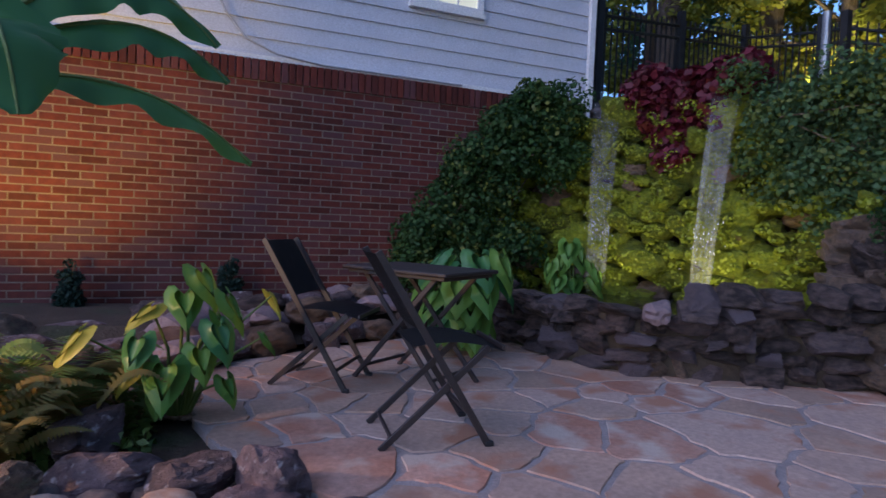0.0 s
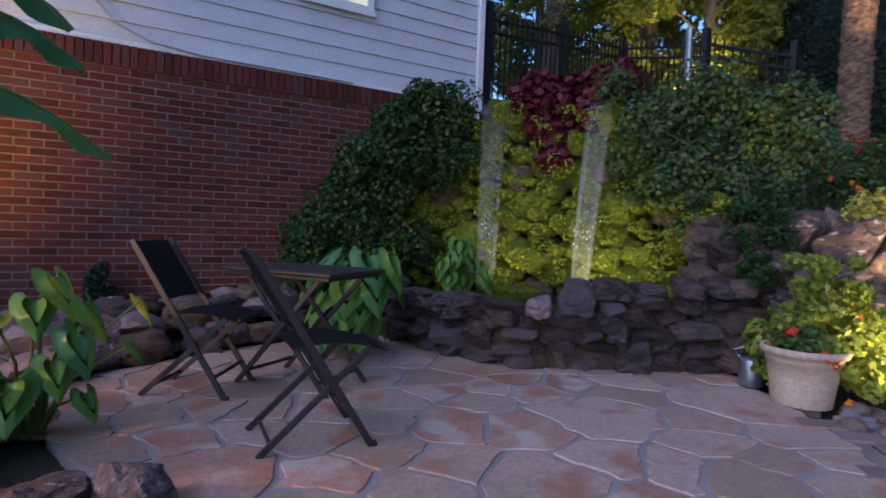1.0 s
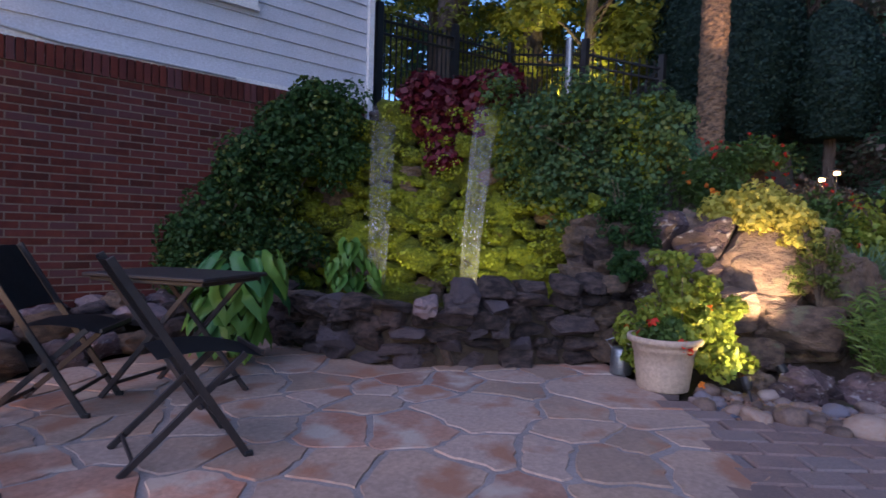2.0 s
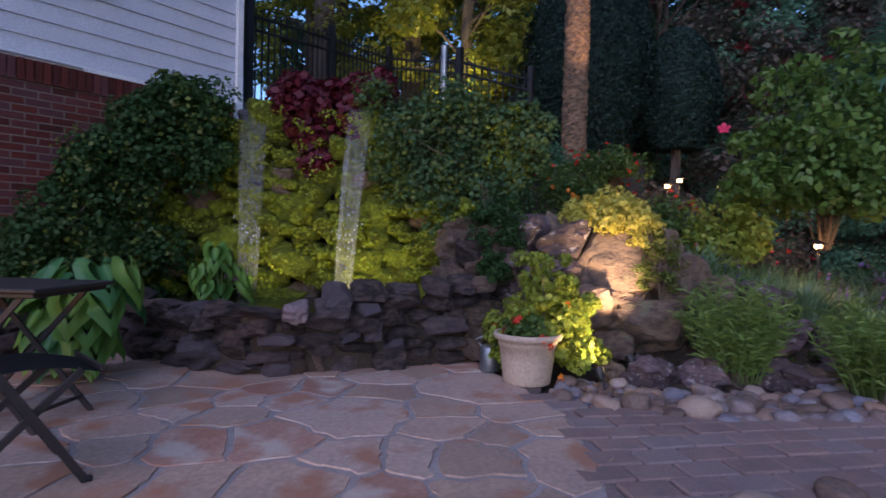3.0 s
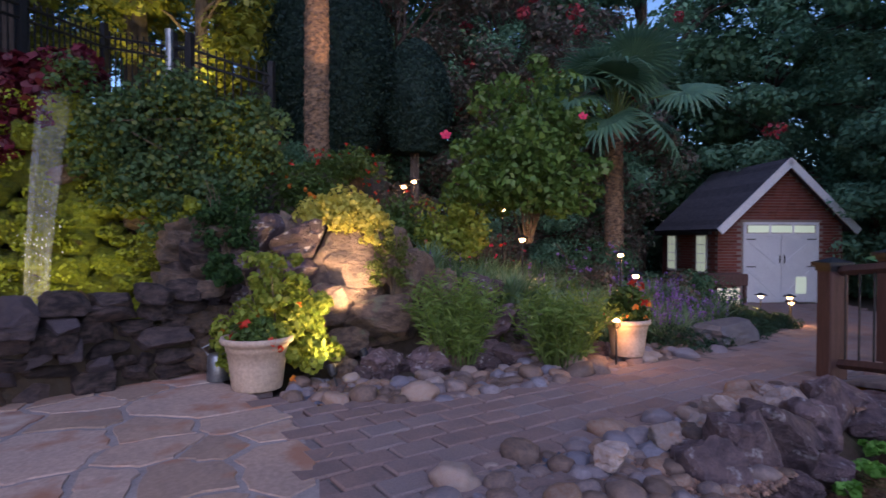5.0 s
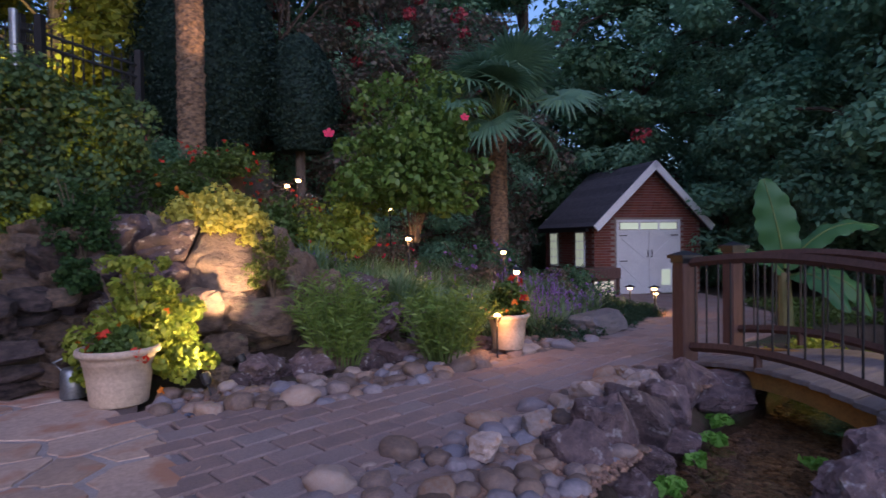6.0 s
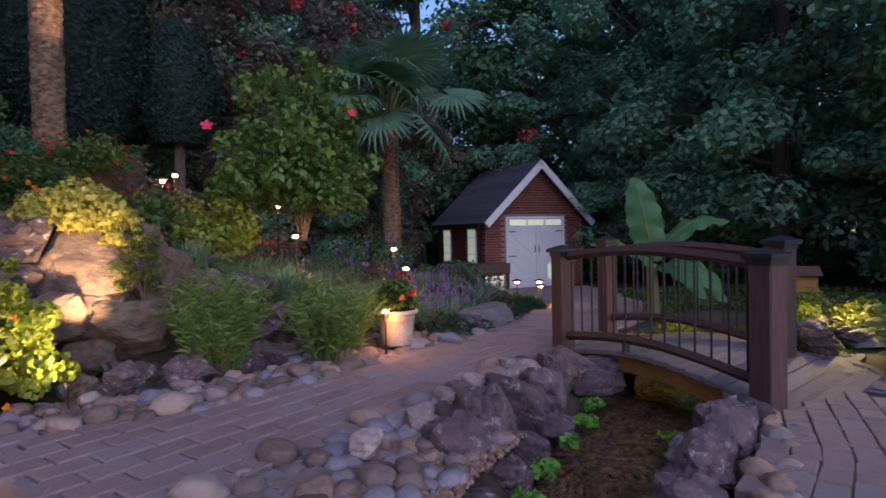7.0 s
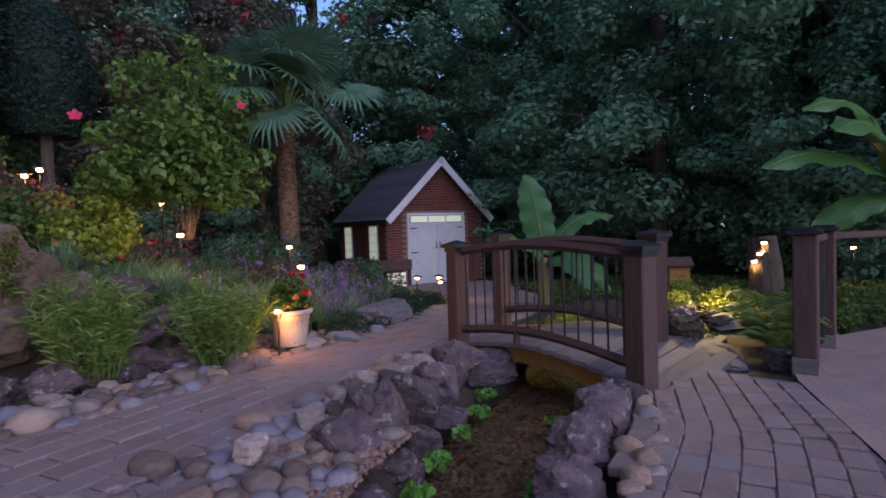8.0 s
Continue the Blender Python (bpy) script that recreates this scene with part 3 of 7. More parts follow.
paver_mesh = as_mesh("paver", boxed(-0.118, -0.079, -0.05, 0.118, 0.079, 0, None, 0.009), PAVER)
paver_slots = []
ELBOW = [(4.9, 2.1), (4.46, 1.30), (4.56, 0.65), (4.8, 0.2), (4.0, -0.3), (3.0, 0.2), (3.3, 0.7), (4.2, 1.4)]
ANG = math.radians(-43)
ca, sa = math.cos(ANG), math.sin(ANG)
rows_n = 0
r = random.Random(5)
for j in range(-22, 44):
    for i in range(-34, 72):
        u = i * 0.247 + (0.123 if j % 2 else 0)
        w = j * 0.167
        x, y = 4.6 + u * ca - w * sa, -0.2 + u * sa + w * ca
        dmin, _, _ = nearest(x, y, PATH_MID)
        hh = np.interp(np.argmin([math.dist((x, y), p) for p in PATH_MID]), range(len(HALF)), HALF)
        rim = nearest(x, y, EDGE)[0] < 0.13
        if (dmin < hh or inside(x, y, ELBOW)) and (rim or not inside(x, y, PATIO)) and x < 15.4:
            paver_slots.append((x, y, math.degrees(ANG), (0.999, 0.999) if inside(x, y, PATIO) else (1.0, 1.0)))
# pavers at the bridge's near end
FAN = [(4.25, -3.30), (4.0, -2.85), (3.55, -2.35), (3.1, -2.0), (2.7, -1.75), (2.2, -1.55), (1.6, -1.5), (1.6, -2.4), (2.83, -3.02), (3.86, -3.72), (4.2, -3.5)]
FAN_LINE = [(1.9, -1.27), (2.5, -1.87), (2.82, -2.19), (3.10, -2.48), (3.35, -2.72), (3.71, -2.97), (4.04, -3.19), (4.6, -3.56)]
fan_len = np.concatenate([[0], np.cumsum([math.dist(a, b) for a, b in zip(FAN_LINE, FAN_LINE[1:])])])
fan_x, fan_y = [p[0] for p in FAN_LINE], [p[1] for p in FAN_LINE]
for j in range(-12, 16):
    s = r.uniform(0, 0.15)
    while s < fan_len[-1]:
        L = r.choice((0.16, 0.18, 0.18, 0.23))
        q = s + L / 2
        dx, dy = (float(np.interp(q + 0.15, fan_len, c) - np.interp(q - 0.15, fan_len, c)) for c in (fan_x, fan_y))
        a = math.atan2(dy, dx)
        w = -j * 0.118
        x, y = float(np.interp(q, fan_len, fan_x)) - w * math.sin(a), float(np.interp(q, fan_len, fan_y)) + w * math.cos(a)
        if inside(x, y, FAN):
            paver_slots.append((x, y, math.degrees(a), ((L - 0.021) / 0.236, 0.1165 / 0.158)))
        s += L
bm = bmesh.new()
bm.faces.new([bm.verts.new((x, y, -0.017)) for x, y in FAN])
part("sand_bed", bm, JOINT_SAND, pavement)
paver_slots.sort(key=lambda p: math.hypot(p[0] - 4.2, p[1] + 0.9))
for x, y, a, k in paver_slots[:300]:
    shared("paver", paver_mesh, pavement, pose(x, y, path_height(x) + r.uniform(-0.004, 0.003) - (0.007 if k[0] == 0.999 else 0), r.uniform(-0.9, 0.9), r.uniform(-0.9, 0.9), a + r.uniform(-1.6, 1.6)) @ Matrix.Diagonal((*k, 1, 1)))
if len(paver_slots) > 300:
    pv = np.array([v.co for v in paver_mesh.vertices])
    vs, fs = [], []
    polys = [tuple(p.vertices) for p in paver_mesh.polygons]
    for x, y, a, k in paver_slots[300:]:
        m = np.array(pose(x, y, path_height(x) + r.uniform(-0.002, 0.002), 0, 0, a + r.uniform(-0.7, 0.7)) @ Matrix.Diagonal((*k, 1, 1)))
        k = len(vs) * len(pv)
        vs.append(pv @ m[:3, :3].T + m[:3, 3])
        fs += [tuple(i + k for i in p) for p in polys]
    tagged(part("more_pavers", raw_mesh("more_pavers", np.concatenate(vs), fs, PAVER_JOINED), None, pavement), "farther pavers", kind="stuff")

# ---- pond, basin wall and waterfall ----
BASIN = [(3.30, 4.75), (3.28, 4.2), (3.34, 3.7), (3.45, 3.28), (3.68, 2.98), (4.0, 2.78), (4.35, 2.58), (4.72, 2.36), (5.0, 2.22)]
blen = np.concatenate([[0], np.cumsum([math.dist(a, b) for a, b in zip(BASIN, BASIN[1:])])])
wall_rocks = [rock_mesh("wall_stone", STONE, 20 + i, 4, 0.80, 0.20, 6, 0.45) for i in range(12)]
tan_rocks = [rock_mesh("wall_stone", STONE_TAN, 60 + i, 4, 0.80, 0.20, 6, 0.45) for i in range(3)]
pink_rock = rock_mesh("wall_stone", STONE_PINK, 41, 3, 0.75, 0.16, 1)
basin = tagged(new("basin_wall"), "low dry-stacked wall of dark rough stones round the pond", "stone wall", kind="structure")
r = random.Random(3)
core_v = []
for i in range(41):
    s = blen[-1] * i / 40
    x, y = float(np.interp(s, blen, [p[0] for p in BASIN])), float(np.interp(s, blen, [p[1] for p in BASIN]))
    x1, y1 = float(np.interp(s + 0.1, blen, [p[0] for p in BASIN])), float(np.interp(s + 0.1, blen, [p[1] for p in BASIN]))
    x0, y0 = float(np.interp(s - 0.1, blen, [p[0] for p in BASIN])), float(np.interp(s - 0.1, blen, [p[1] for p in BASIN]))
    a = math.atan2(y1 - y0, x1 - x0)
    nxv, nyv = -math.sin(a), math.cos(a)
    core_v += [(x + nxv * q, y + nyv * q, z) for q, z in ((0.06, -0.1), (0.06, 0.40), (0.30, 0.40), (0.30, -0.1))]
core_f = [(4 * i + k, 4 * i + (k + 1) % 4, 4 * i + 4 + (k + 1) % 4, 4 * i + 4 + k) for i in range(40) for k in range(4)]
# dark core colour paints the shade in the gaps between stones
part("core", raw_mesh("core", core_v, core_f, SOIL_AND_GAP_SHADE), None, basin)
tops = [0.0, 0.095, 0.20, 0.295, 0.385, 0.475]
s_pink = float(blen[4] - 0.08)
for row in range(6):
    s = -0.1 + r.uniform(0, 0.15)
    while s < blen[-1]:
        w = r.choice((0.15, 0.20, 0.25, 0.30, 0.36)) * r.uniform(0.85, 1.15)
        mid = s + w / 2
        x, y = float(np.interp(mid, blen, [p[0] for p in BASIN])), float(np.interp(mid, blen, [p[1] for p in BASIN]))
        x1, y1 = float(np.interp(mid + 0.12, blen, [p[0] for p in BASIN])), float(np.interp(mid + 0.12, blen, [p[1] for p in BASIN]))
        x0, y0 = float(np.interp(mid - 0.12, blen, [p[0] for p in BASIN])), float(np.interp(mid - 0.12, blen, [p[1] for p in BASIN]))
        a = math.degrees(math.atan2(y1 - y0, x1 - x0))
        rise = 1 + 0.20 * float(smooth(blen[4], blen[-1], np.array(mid)))
        if row == 5 and mid < blen[4] + 0.35:
            s += w
            continue
        z0, hgt = tops[row] * rise, (0.118 + r.uniform(-0.035, 0.035)) * rise
        dep = 0.24 if row < 4 else 0.30
        pk = abs(mid - s_pink - 0.2) < 0.10 and row == 4
        me = pink_rock if pk else r.choice(tan_rocks) if (r.random() < 0.07 or mid > blen[-1] - 0.12) else r.choice(wall_rocks)
        off = r.uniform(-0.05, 0.045) + 0.10 - row * 0.012
        m = pose(x - math.sin(math.radians(a)) * off, y + math.cos(math.radians(a)) * off, z0 + hgt / 2 - 0.005, r.uniform(-7, 7), r.uniform(-7, 7), a + r.uniform(-18, 18)) @ Matrix.Diagonal((w * 1.02, dep * r.uniform(0.9, 1.25), hgt * r.uniform(1.0, 1.2), 1))
        shared("wall_stone", me, basin, m)
        s += w

# corner pier that climbs beside the pond
pier_rocks = [rock_mesh("wall_stone", (STONE_TAN, STONE)[i % 2], 340 + i, 4, 0.80, 0.22, 7, 0.5) for i in range(6)]
pier = tagged(new("corner_pier"), "stepped pier of stacked tan and dark stones", "stone wall", kind="structure")
for i in range(34):
    q = i / 33
    zz = 0.05 + 1.05 * q ** 0.9
    x, y = 5.05 + 0.42 * q + r.uniform(-0.12, 0.14), 2.28 + 0.28 * q + r.uniform(-0.22, 0.30)
    shared("wall_stone", r.choice(pier_rocks), pier, pose(x, y, zz, r.uniform(-9, 9), r.uniform(-9, 9), r.uniform(-60, 20)) @ Matrix.Diagonal((r.uniform(0.22, 0.36), 0.3, r.uniform(0.17, 0.28), 1)))

water_mat = bpy.data.materials.new("pond_water")
water_mat.use_nodes = True
wn, wl = water_mat.node_tree.nodes, water_mat.node_tree.links
wb = wn["Principled BSDF"]
wb.inputs["Base Color"].default_value = (0.015, 0.018, 0.012, 1)
wb.inputs["Roughness"].default_value = 0.06
wb.inputs["Specular IOR Level"].default_value = 0.6
wnoise, wbump = wn.new("ShaderNodeTexNoise"), wn.new("ShaderNodeBump")
wnoise.inputs["Scale"].default_value, wnoise.inputs["Detail"].default_value = 14, 4
wbump.inputs["Strength"].default_value, wbump.inputs["Distance"].default_value = 0.5, 0.03
wl.new(wnoise.outputs[0], wbump.inputs["Height"])
wl.new(wbump.outputs[0], wb.inputs["Normal"])
pond = [(3.42, 4.9), (3.42, 3.75), (3.6, 3.2), (4.1, 2.92), (4.8, 2.55), (5.25, 2.6), (5.6, 3.2), (5.35, 4.1), (4.8, 5.0), (4.2, 5.55)]
bm = bmesh.new()
bm.faces.new([bm.verts.new((x, y, 0.36)) for x, y in pond])
tagged(part("pond_water", bm, water_mat), "dark rippled pond water", "water", kind="structure")

FALLWALL = [(3.75, 5.62), (4.2, 5.45), (4.72, 5.0), (5.1, 4.45), (5.42, 3.9), (5.6, 3.35), (5.72, 2.75), (5.8, 2.4)]
flen = np.concatenate([[0], np.cumsum([math.dist(a, b) for a, b in zip(FALLWALL, FALLWALL[1:])])])


def on_wall(s, out=0.0):
    x, y = float(np.interp(s, flen, [p[0] for p in FALLWALL])), float(np.interp(s, flen, [p[1] for p in FALLWALL]))
    x1, y1 = float(np.interp(s + 0.15, flen, [p[0] for p in FALLWALL])), float(np.interp(s + 0.15, flen, [p[1] for p in FALLWALL]))
    x0, y0 = float(np.interp(s - 0.15, flen, [p[0] for p in FALLWALL])), float(np.interp(s - 0.15, flen, [p[1] for p in FALLWALL]))
    a = math.atan2(y1 - y0, x1 - x0)
    return x + math.sin(a) * out, y - math.cos(a) * out, a


fall_wall = tagged(new("waterfall_wall"), "tall wall of moss-covered stones behind the pond", "stone wall", kind="structure")
v, f = [], []
for i in range(31):
    s = flen[-1] * i / 30
    for z in (0.1, 2.2):
        v.append((*on_wall(s, -0.12)[:2], z))
f = [(2 * i, 2 * i + 2, 2 * i + 3, 2 * i + 1) for i in range(30)]
# dark backing paints the shaded crevices behind the mossy stones
part("backing", raw_mesh("backing", v, f, SOIL_AND_GAP_SHADE), None, fall_wall)
moss_rocks = [rock_mesh("mossy_stone", MOSS, 80 + i, 3, 0.45, 0.6) for i in range(10)]
bare = [rock_mesh("mossy_stone", STONE_TAN, 90 + i, 3, 0.5, 0.35, 2) for i in range(3)]
r = random.Random(9)
moss_pts, lumps = [], []
tries = 0
while tries < 6000 and len(lumps) < 190:
    tries += 1
    s, z = r.uniform(0, flen[-1]), r.uniform(0.30, 2.2)
    w = r.choice((0.18, 0.26, 0.36, 0.46))
    h = w * r.uniform(0.5, 0.8)
    if any(((s - q[0]) / (0.40 * (w + q[2]))) ** 2 + ((z - q[1]) / (0.40 * (h + q[3]))) ** 2 < 1 for q in lumps):
        continue
    lumps.append((s, z, w, h))
    x, y, a = on_wall(s, r.uniform(-0.04, 0.10) + 0.10 * (1 - z / 2.2))
    if x > 5.45 and z > 1.3:
        x, y, a = on_wall(s, -0.14)
    mossy = r.random() < 0.90
    me = r.choice(moss_rocks) if mossy else r.choice(bare)
    shared("mossy_stone", me, fall_wall, pose(x, y, z, r.uniform(-14, 14), r.uniform(-18, 18), math.degrees(a) + r.uniform(-18, 18)) @ Matrix.Diagonal((w * 1.15, 0.30, h * 1.2, 1)))
    if mossy:
        moss_pts.append((x + math.sin(a) * 0.08, y - math.cos(a) * 0.08, z, w, h, math.sin(a), -math.cos(a)))
pp, nn_ = [], []
for x, y, zc, w, h, nx_, ny_ in moss_pts:
    k = int(60 + 620 * w * h)
    d = rng.normal(0, 1, (k, 3))
    d /= np.linalg.norm(d, axis=1)[:, None]
    d[:, 0] += nx_ * 0.8
    d[:, 1] += ny_ * 0.8
    pp.append(np.array([x, y, zc]) + d * np.array([0.42 * w, 0.42 * w, 0.42 * h]) * 0.9 + np.array([nx_, ny_, 0]) * 0.02)
    nn_.append(d + np.array([0, 0, 0.4]))
v, f = leaf_cloud(np.concatenate(pp), np.concatenate(nn_), 0.030, 0.9, 0.75)
tagged(part("moss", fast_mesh("moss", v, f, MOSS_LEAF), None, fall_wall), "thick yellow-green moss", kind="stuff")

strand = bpy.data.materials.new("falling_water")
strand.use_nodes = True
sn, sl = strand.node_tree.nodes, strand.node_tree.links
sb = sn["Principled BSDF"]
sb.inputs["Base Color"].default_value = (0.75, 0.78, 0.82, 1)
sb.inputs["Roughness"].default_value = 0.15
tr, ms, nz, mp, tc = sn.new("ShaderNodeBsdfTransparent"), sn.new("ShaderNodeMixShader"), sn.new("ShaderNodeTexNoise"), sn.new("ShaderNodeMapping"), sn.new("ShaderNodeTexCoord")
mp.inputs["Scale"].default_value = (85, 85, 0.9)
mr = sn.new("ShaderNodeMapRange")
mr.inputs["From Min"].default_value, mr.inputs["From Max"].default_value, mr.inputs["To Min"].default_value, mr.inputs["To Max"].default_value = 0.50, 0.78, 0.03, 0.40
nz.inputs["Detail"].default_value = 1.5
sl.new(tc.outputs["Object"], mp.inputs[0])
sl.new(mp.outputs[0], nz.inputs["Vector"])
sl.new(nz.outputs[0], mr.inputs[0])
sl.new(mr.outputs[0], ms.inputs[0])
sl.new(tr.outputs[0], ms.inputs[1])
sl.new(sb.outputs[0], ms.inputs[2])
sl.new(ms.outputs[0], sn["Material Output"].inputs[0])


spray_mat = surface("spray", (0.80, 0.82, 0.85), (0.72, 0.74, 0.78), 9, 0.15, 0)


def waterfall(a, b, lip_z, low_z, label, seed, bow=0.2, drift=0.0):
    """A sheet that leaves the lip between a and b, bows out and breaks into strands."""
    thing = tagged(new("waterfall"), label, "waterfall")
    r = random.Random(seed)
    a, b = Vector((*a, lip_z)), Vector((*b, lip_z))
    side = (b - a)
    out = Vector((side.y, -side.x, 0)).normalized()
    v, f = [], []
    n_, m_ = 14, 26
    for i in range(m_ + 1):
        q = i / m_
        z = lip_z - (lip_z - low_z) * q
        o = 0.16 + bow * math.sqrt(q)
        for k in range(n_ + 1):
            fr = k / n_ - 0.5
            p = a + side * (0.5 + fr * (1 - 0.34 * q) - drift * q ** 0.8 + 0.10 * q * noise.noise(Vector((q * 4, fr * 2, seed + 7))))
            w = 0.02 * noise.noise(Vector((k * 0.9, q * 3, seed)))
            v.append((p.x + out.x * (o + w), p.y + out.y * (o + w), z))
    f = [(i * (n_ + 1) + k, i * (n_ + 1) + k + 1, (i + 1) * (n_ + 1) + k + 1, (i + 1) * (n_ + 1) + k) for i in range(m_) for k in range(n_)]
    part("sheet", raw_mesh("sheet", v, f, strand, True), None, thing)
    bm = bmesh.new()
    for _ in range(80):
        k = r.choice((r.uniform(0.02, 0.2), r.uniform(0.8, 0.98), r.uniform(0.1, 0.9)))
        q0 = r.uniform(0.12, 0.75)
        q1 = min(1.0, q0 + r.uniform(0.15, 0.5))
        pts = []
        for j in range(6):
            q = q0 + (q1 - q0) * j / 5
            p = a + side * (0.5 + (k - 0.5) * (1 - 0.32 * q) - drift * q ** 0.8)
            o = 0.17 + bow * math.sqrt(q) + r.uniform(-0.01, 0.02)
            pts.append((p.x + out.x * o + r.uniform(-0.004, 0.004), p.y + out.y * o, lip_z - (lip_z - low_z) * q))
        w = r.uniform(0.001, 0.0028)
        tube(pts, [w * 0.4, w, w * 1.2, w, w * 0.8, w * 0.3], 4, bm)
    tagged(part("strands", bm, strand, thing, "broken strands of water"), kind="stuff")
    drops = bmesh.new()
    for _ in range(44):
        q = r.choice((r.gauss(0.68, 0.04), r.uniform(0.5, 1.0), r.gauss(0.68, 0.06)))
        p = a + side * (0.5 + r.gauss(0, 0.32) - drift * min(q, 1) ** 0.8)
        o = 0.19 + bow * math.sqrt(max(q, 0)) + r.uniform(-0.03, 0.05)
        bmesh.ops.create_icosphere(drops, subdivisions=1, radius=r.uniform(0.002, 0.005), matrix=Matrix.Translation((p.x + out.x * o, p.y + out.y * o, lip_z - (lip_z - low_z) * min(q, 1.0))) @ Matrix.Diagonal((1, 1, r.uniform(1, 3.5), 1)))
    tagged(part("spray", drops, spray_mat, thing, "bright drops of spray"), kind="stuff")
    lip = rock_mesh("lip_stone", STONE, seed, 2, 0.8, 0.1)
    mid = (a + b) / 2
    shared("lip_stone", lip, thing, pose(mid.x - out.x * 0.12, mid.y - out.y * 0.12, lip_z - 0.05, 0, 0, math.degrees(math.atan2(side.y, side.x))) @ Matrix.Diagonal((side.length * 1.3, 0.4, 0.08, 1)))
    return thing


waterfall((4.66, 5.02), (4.88, 4.86), 2.30, 0.37, "narrow sheet of water falling over a stone lip", 4, 0.2, 0.15)
waterfall((5.32, 4.06), (5.48, 3.88), 2.32, 0.37, "second narrow sheet of water beside the burgundy plant", 8, 0.36, 0.62)

# ---- furniture ----


def folding_chair(m):
    """Slatted folding chair: x forward, y across."""
    thing = tagged(new("folding_chair"), "dark metal folding chair with woven seat and back", "chair", "folding chairs by the table")
    for y in (-0.205, 0.205):
        part("back_upright", bar((0.24, y, 0.0), (-0.29, y, 0.86), 0.016, 0.032), METAL_DARK, thing)
        yy = y * 0.88
        part("rear_leg", bar((-0.25, yy, 0.0), (0.23, yy, 0.445), 0.016, 0.030), METAL_DARK, thing)
        part("foot_cap", boxed(0.22, y - 0.012, 0, 0.26, y + 0.012, 0.025, None, 0.004), IRON, thing, "rubber foot")
    seat = bmesh.new()
    n_ = 8
    top = [[seat.verts.new((-0.12 + 0.43 * i / n_, y, 0.452 + 0.018 * math.sin(i / n_ * math.pi * 1.2) - 0.02 * (i / n_) ** 4)) for y in (-0.19, -0.1, 0, 0.1, 0.19)] for i in range(n_ + 1)]
    for a, b in zip(top, top[1:]):
        for k in range(4):
            seat.faces.new((a[k], b[k], b[k + 1], a[k + 1]))
    bmesh.ops.solidify(seat, geom=seat.faces[:], thickness=0.014)
    seat_part = part("seat", seat, WEAVE, thing, "woven dark resin seat")
    part("seat_edge", bar((0.300, -0.19, 0.440), (0.300, 0.19, 0.440), 0.014, 0.022), METAL_DARK, seat_part)
    d = Vector((-0.53, 0, 0.86)).normalized()
    back = bmesh.new()
    foot = Vector((0.24, 0, 0))
    rows_ = []
    for i in range(7):
        q = 0.62 + 0.37 * i / 6
        p = foot + d * (1.01 * q)
        rows_.append([back.verts.new((p.x - 0.014 - 0.02 * (1 - (k / 2 - 1) ** 2), y, p.z)) for k, y in enumerate((-0.195, -0.1, 0, 0.1, 0.195))])
    for a, b in zip(rows_, rows_[1:]):
        for k in range(4):
            back.faces.new((a[k], b[k], b[k + 1], a[k + 1]))
    bmesh.ops.solidify(back, geom=back.faces[:], thickness=0.012)
    part("backrest", back, WEAVE, thing, "woven dark resin backrest")
    part("stretcher", bar((-0.20, -0.18, 0.05), (-0.20, 0.18, 0.05), 0.012, 0.02), METAL_DARK, thing)
    part("stretcher", bar((0.17, -0.2, 0.12), (0.17, 0.2, 0.12), 0.012, 0.02), METAL_DARK, thing)
    thing.matrix_basis = m
    return thing


folding_chair(pose(1.865, 2.40, 0.0, 0, 0, -7))
folding_chair(pose(1.56, 3.42, 0.0, 0, 0, -34))

table = tagged(new("folding_table"), "dark metal folding bistro table with crossed legs", "table")
part("tabletop", boxed(-0.40, -0.29, 0.69, 0.40, 0.29, 0.712, None, 0.006), METAL_DARK, table, "dark slatted top")
part("rim", boxed(-0.37, -0.26, 0.665, 0.37, 0.26, 0.689, None, 0.004), METAL_DARK, table)
for y in (-0.22, 0.22):
    part("leg", bar((-0.33, y, 0), (0.28, y, 0.67), 0.018, 0.03), METAL_DARK, table)
    part("leg", bar((0.33, y * 0.9, 0), (-0.28, y * 0.9, 0.67), 0.018, 0.03), METAL_DARK, table)
for x in (-0.27, 0.27):
    part("stretcher", bar((x, -0.21, 0.08), (x, 0.21, 0.08), 0.012, 0.02), METAL_DARK, table)
table.matrix_basis = pose(2.14, 3.30, 0, 0, 0, -58)

# ---- stones ----
boulder_kinds = [rock_mesh("boulder", BOULDER, 120 + i, 4, 0.52, 0.30, 7, 0.65) for i in range(6)]
tan_boulders = [rock_mesh("boulder", BOULDER_TAN, 140 + i, 4, 0.75, 0.34, 8, 0.9) for i in range(4)]


def boulder(x, y, z, sx, sy, sz, turn, tan=False, k=None, label=""):
    r = random.Random(int(x * 991 + y * 77))
    me = (tan_boulders if tan else boulder_kinds)[(k if k is not None else r.randrange(9)) % (4 if tan else 6)]
    ob = tagged(new("boulder", me), label or ("weathered tan boulder set in the bank" if tan else "dark grey-purple boulder with pale lichen"), "boulder", "bank boulders" if tan else "boulders")
    flat = 1.0 if tan else 0.78
    ob.matrix_basis = pose(x, y, z - (0 if tan else 0.03), r.uniform(-12, 12), r.uniform(-12, 12), turn) @ Matrix.Diagonal((sx, sy, sz * flat, 1))


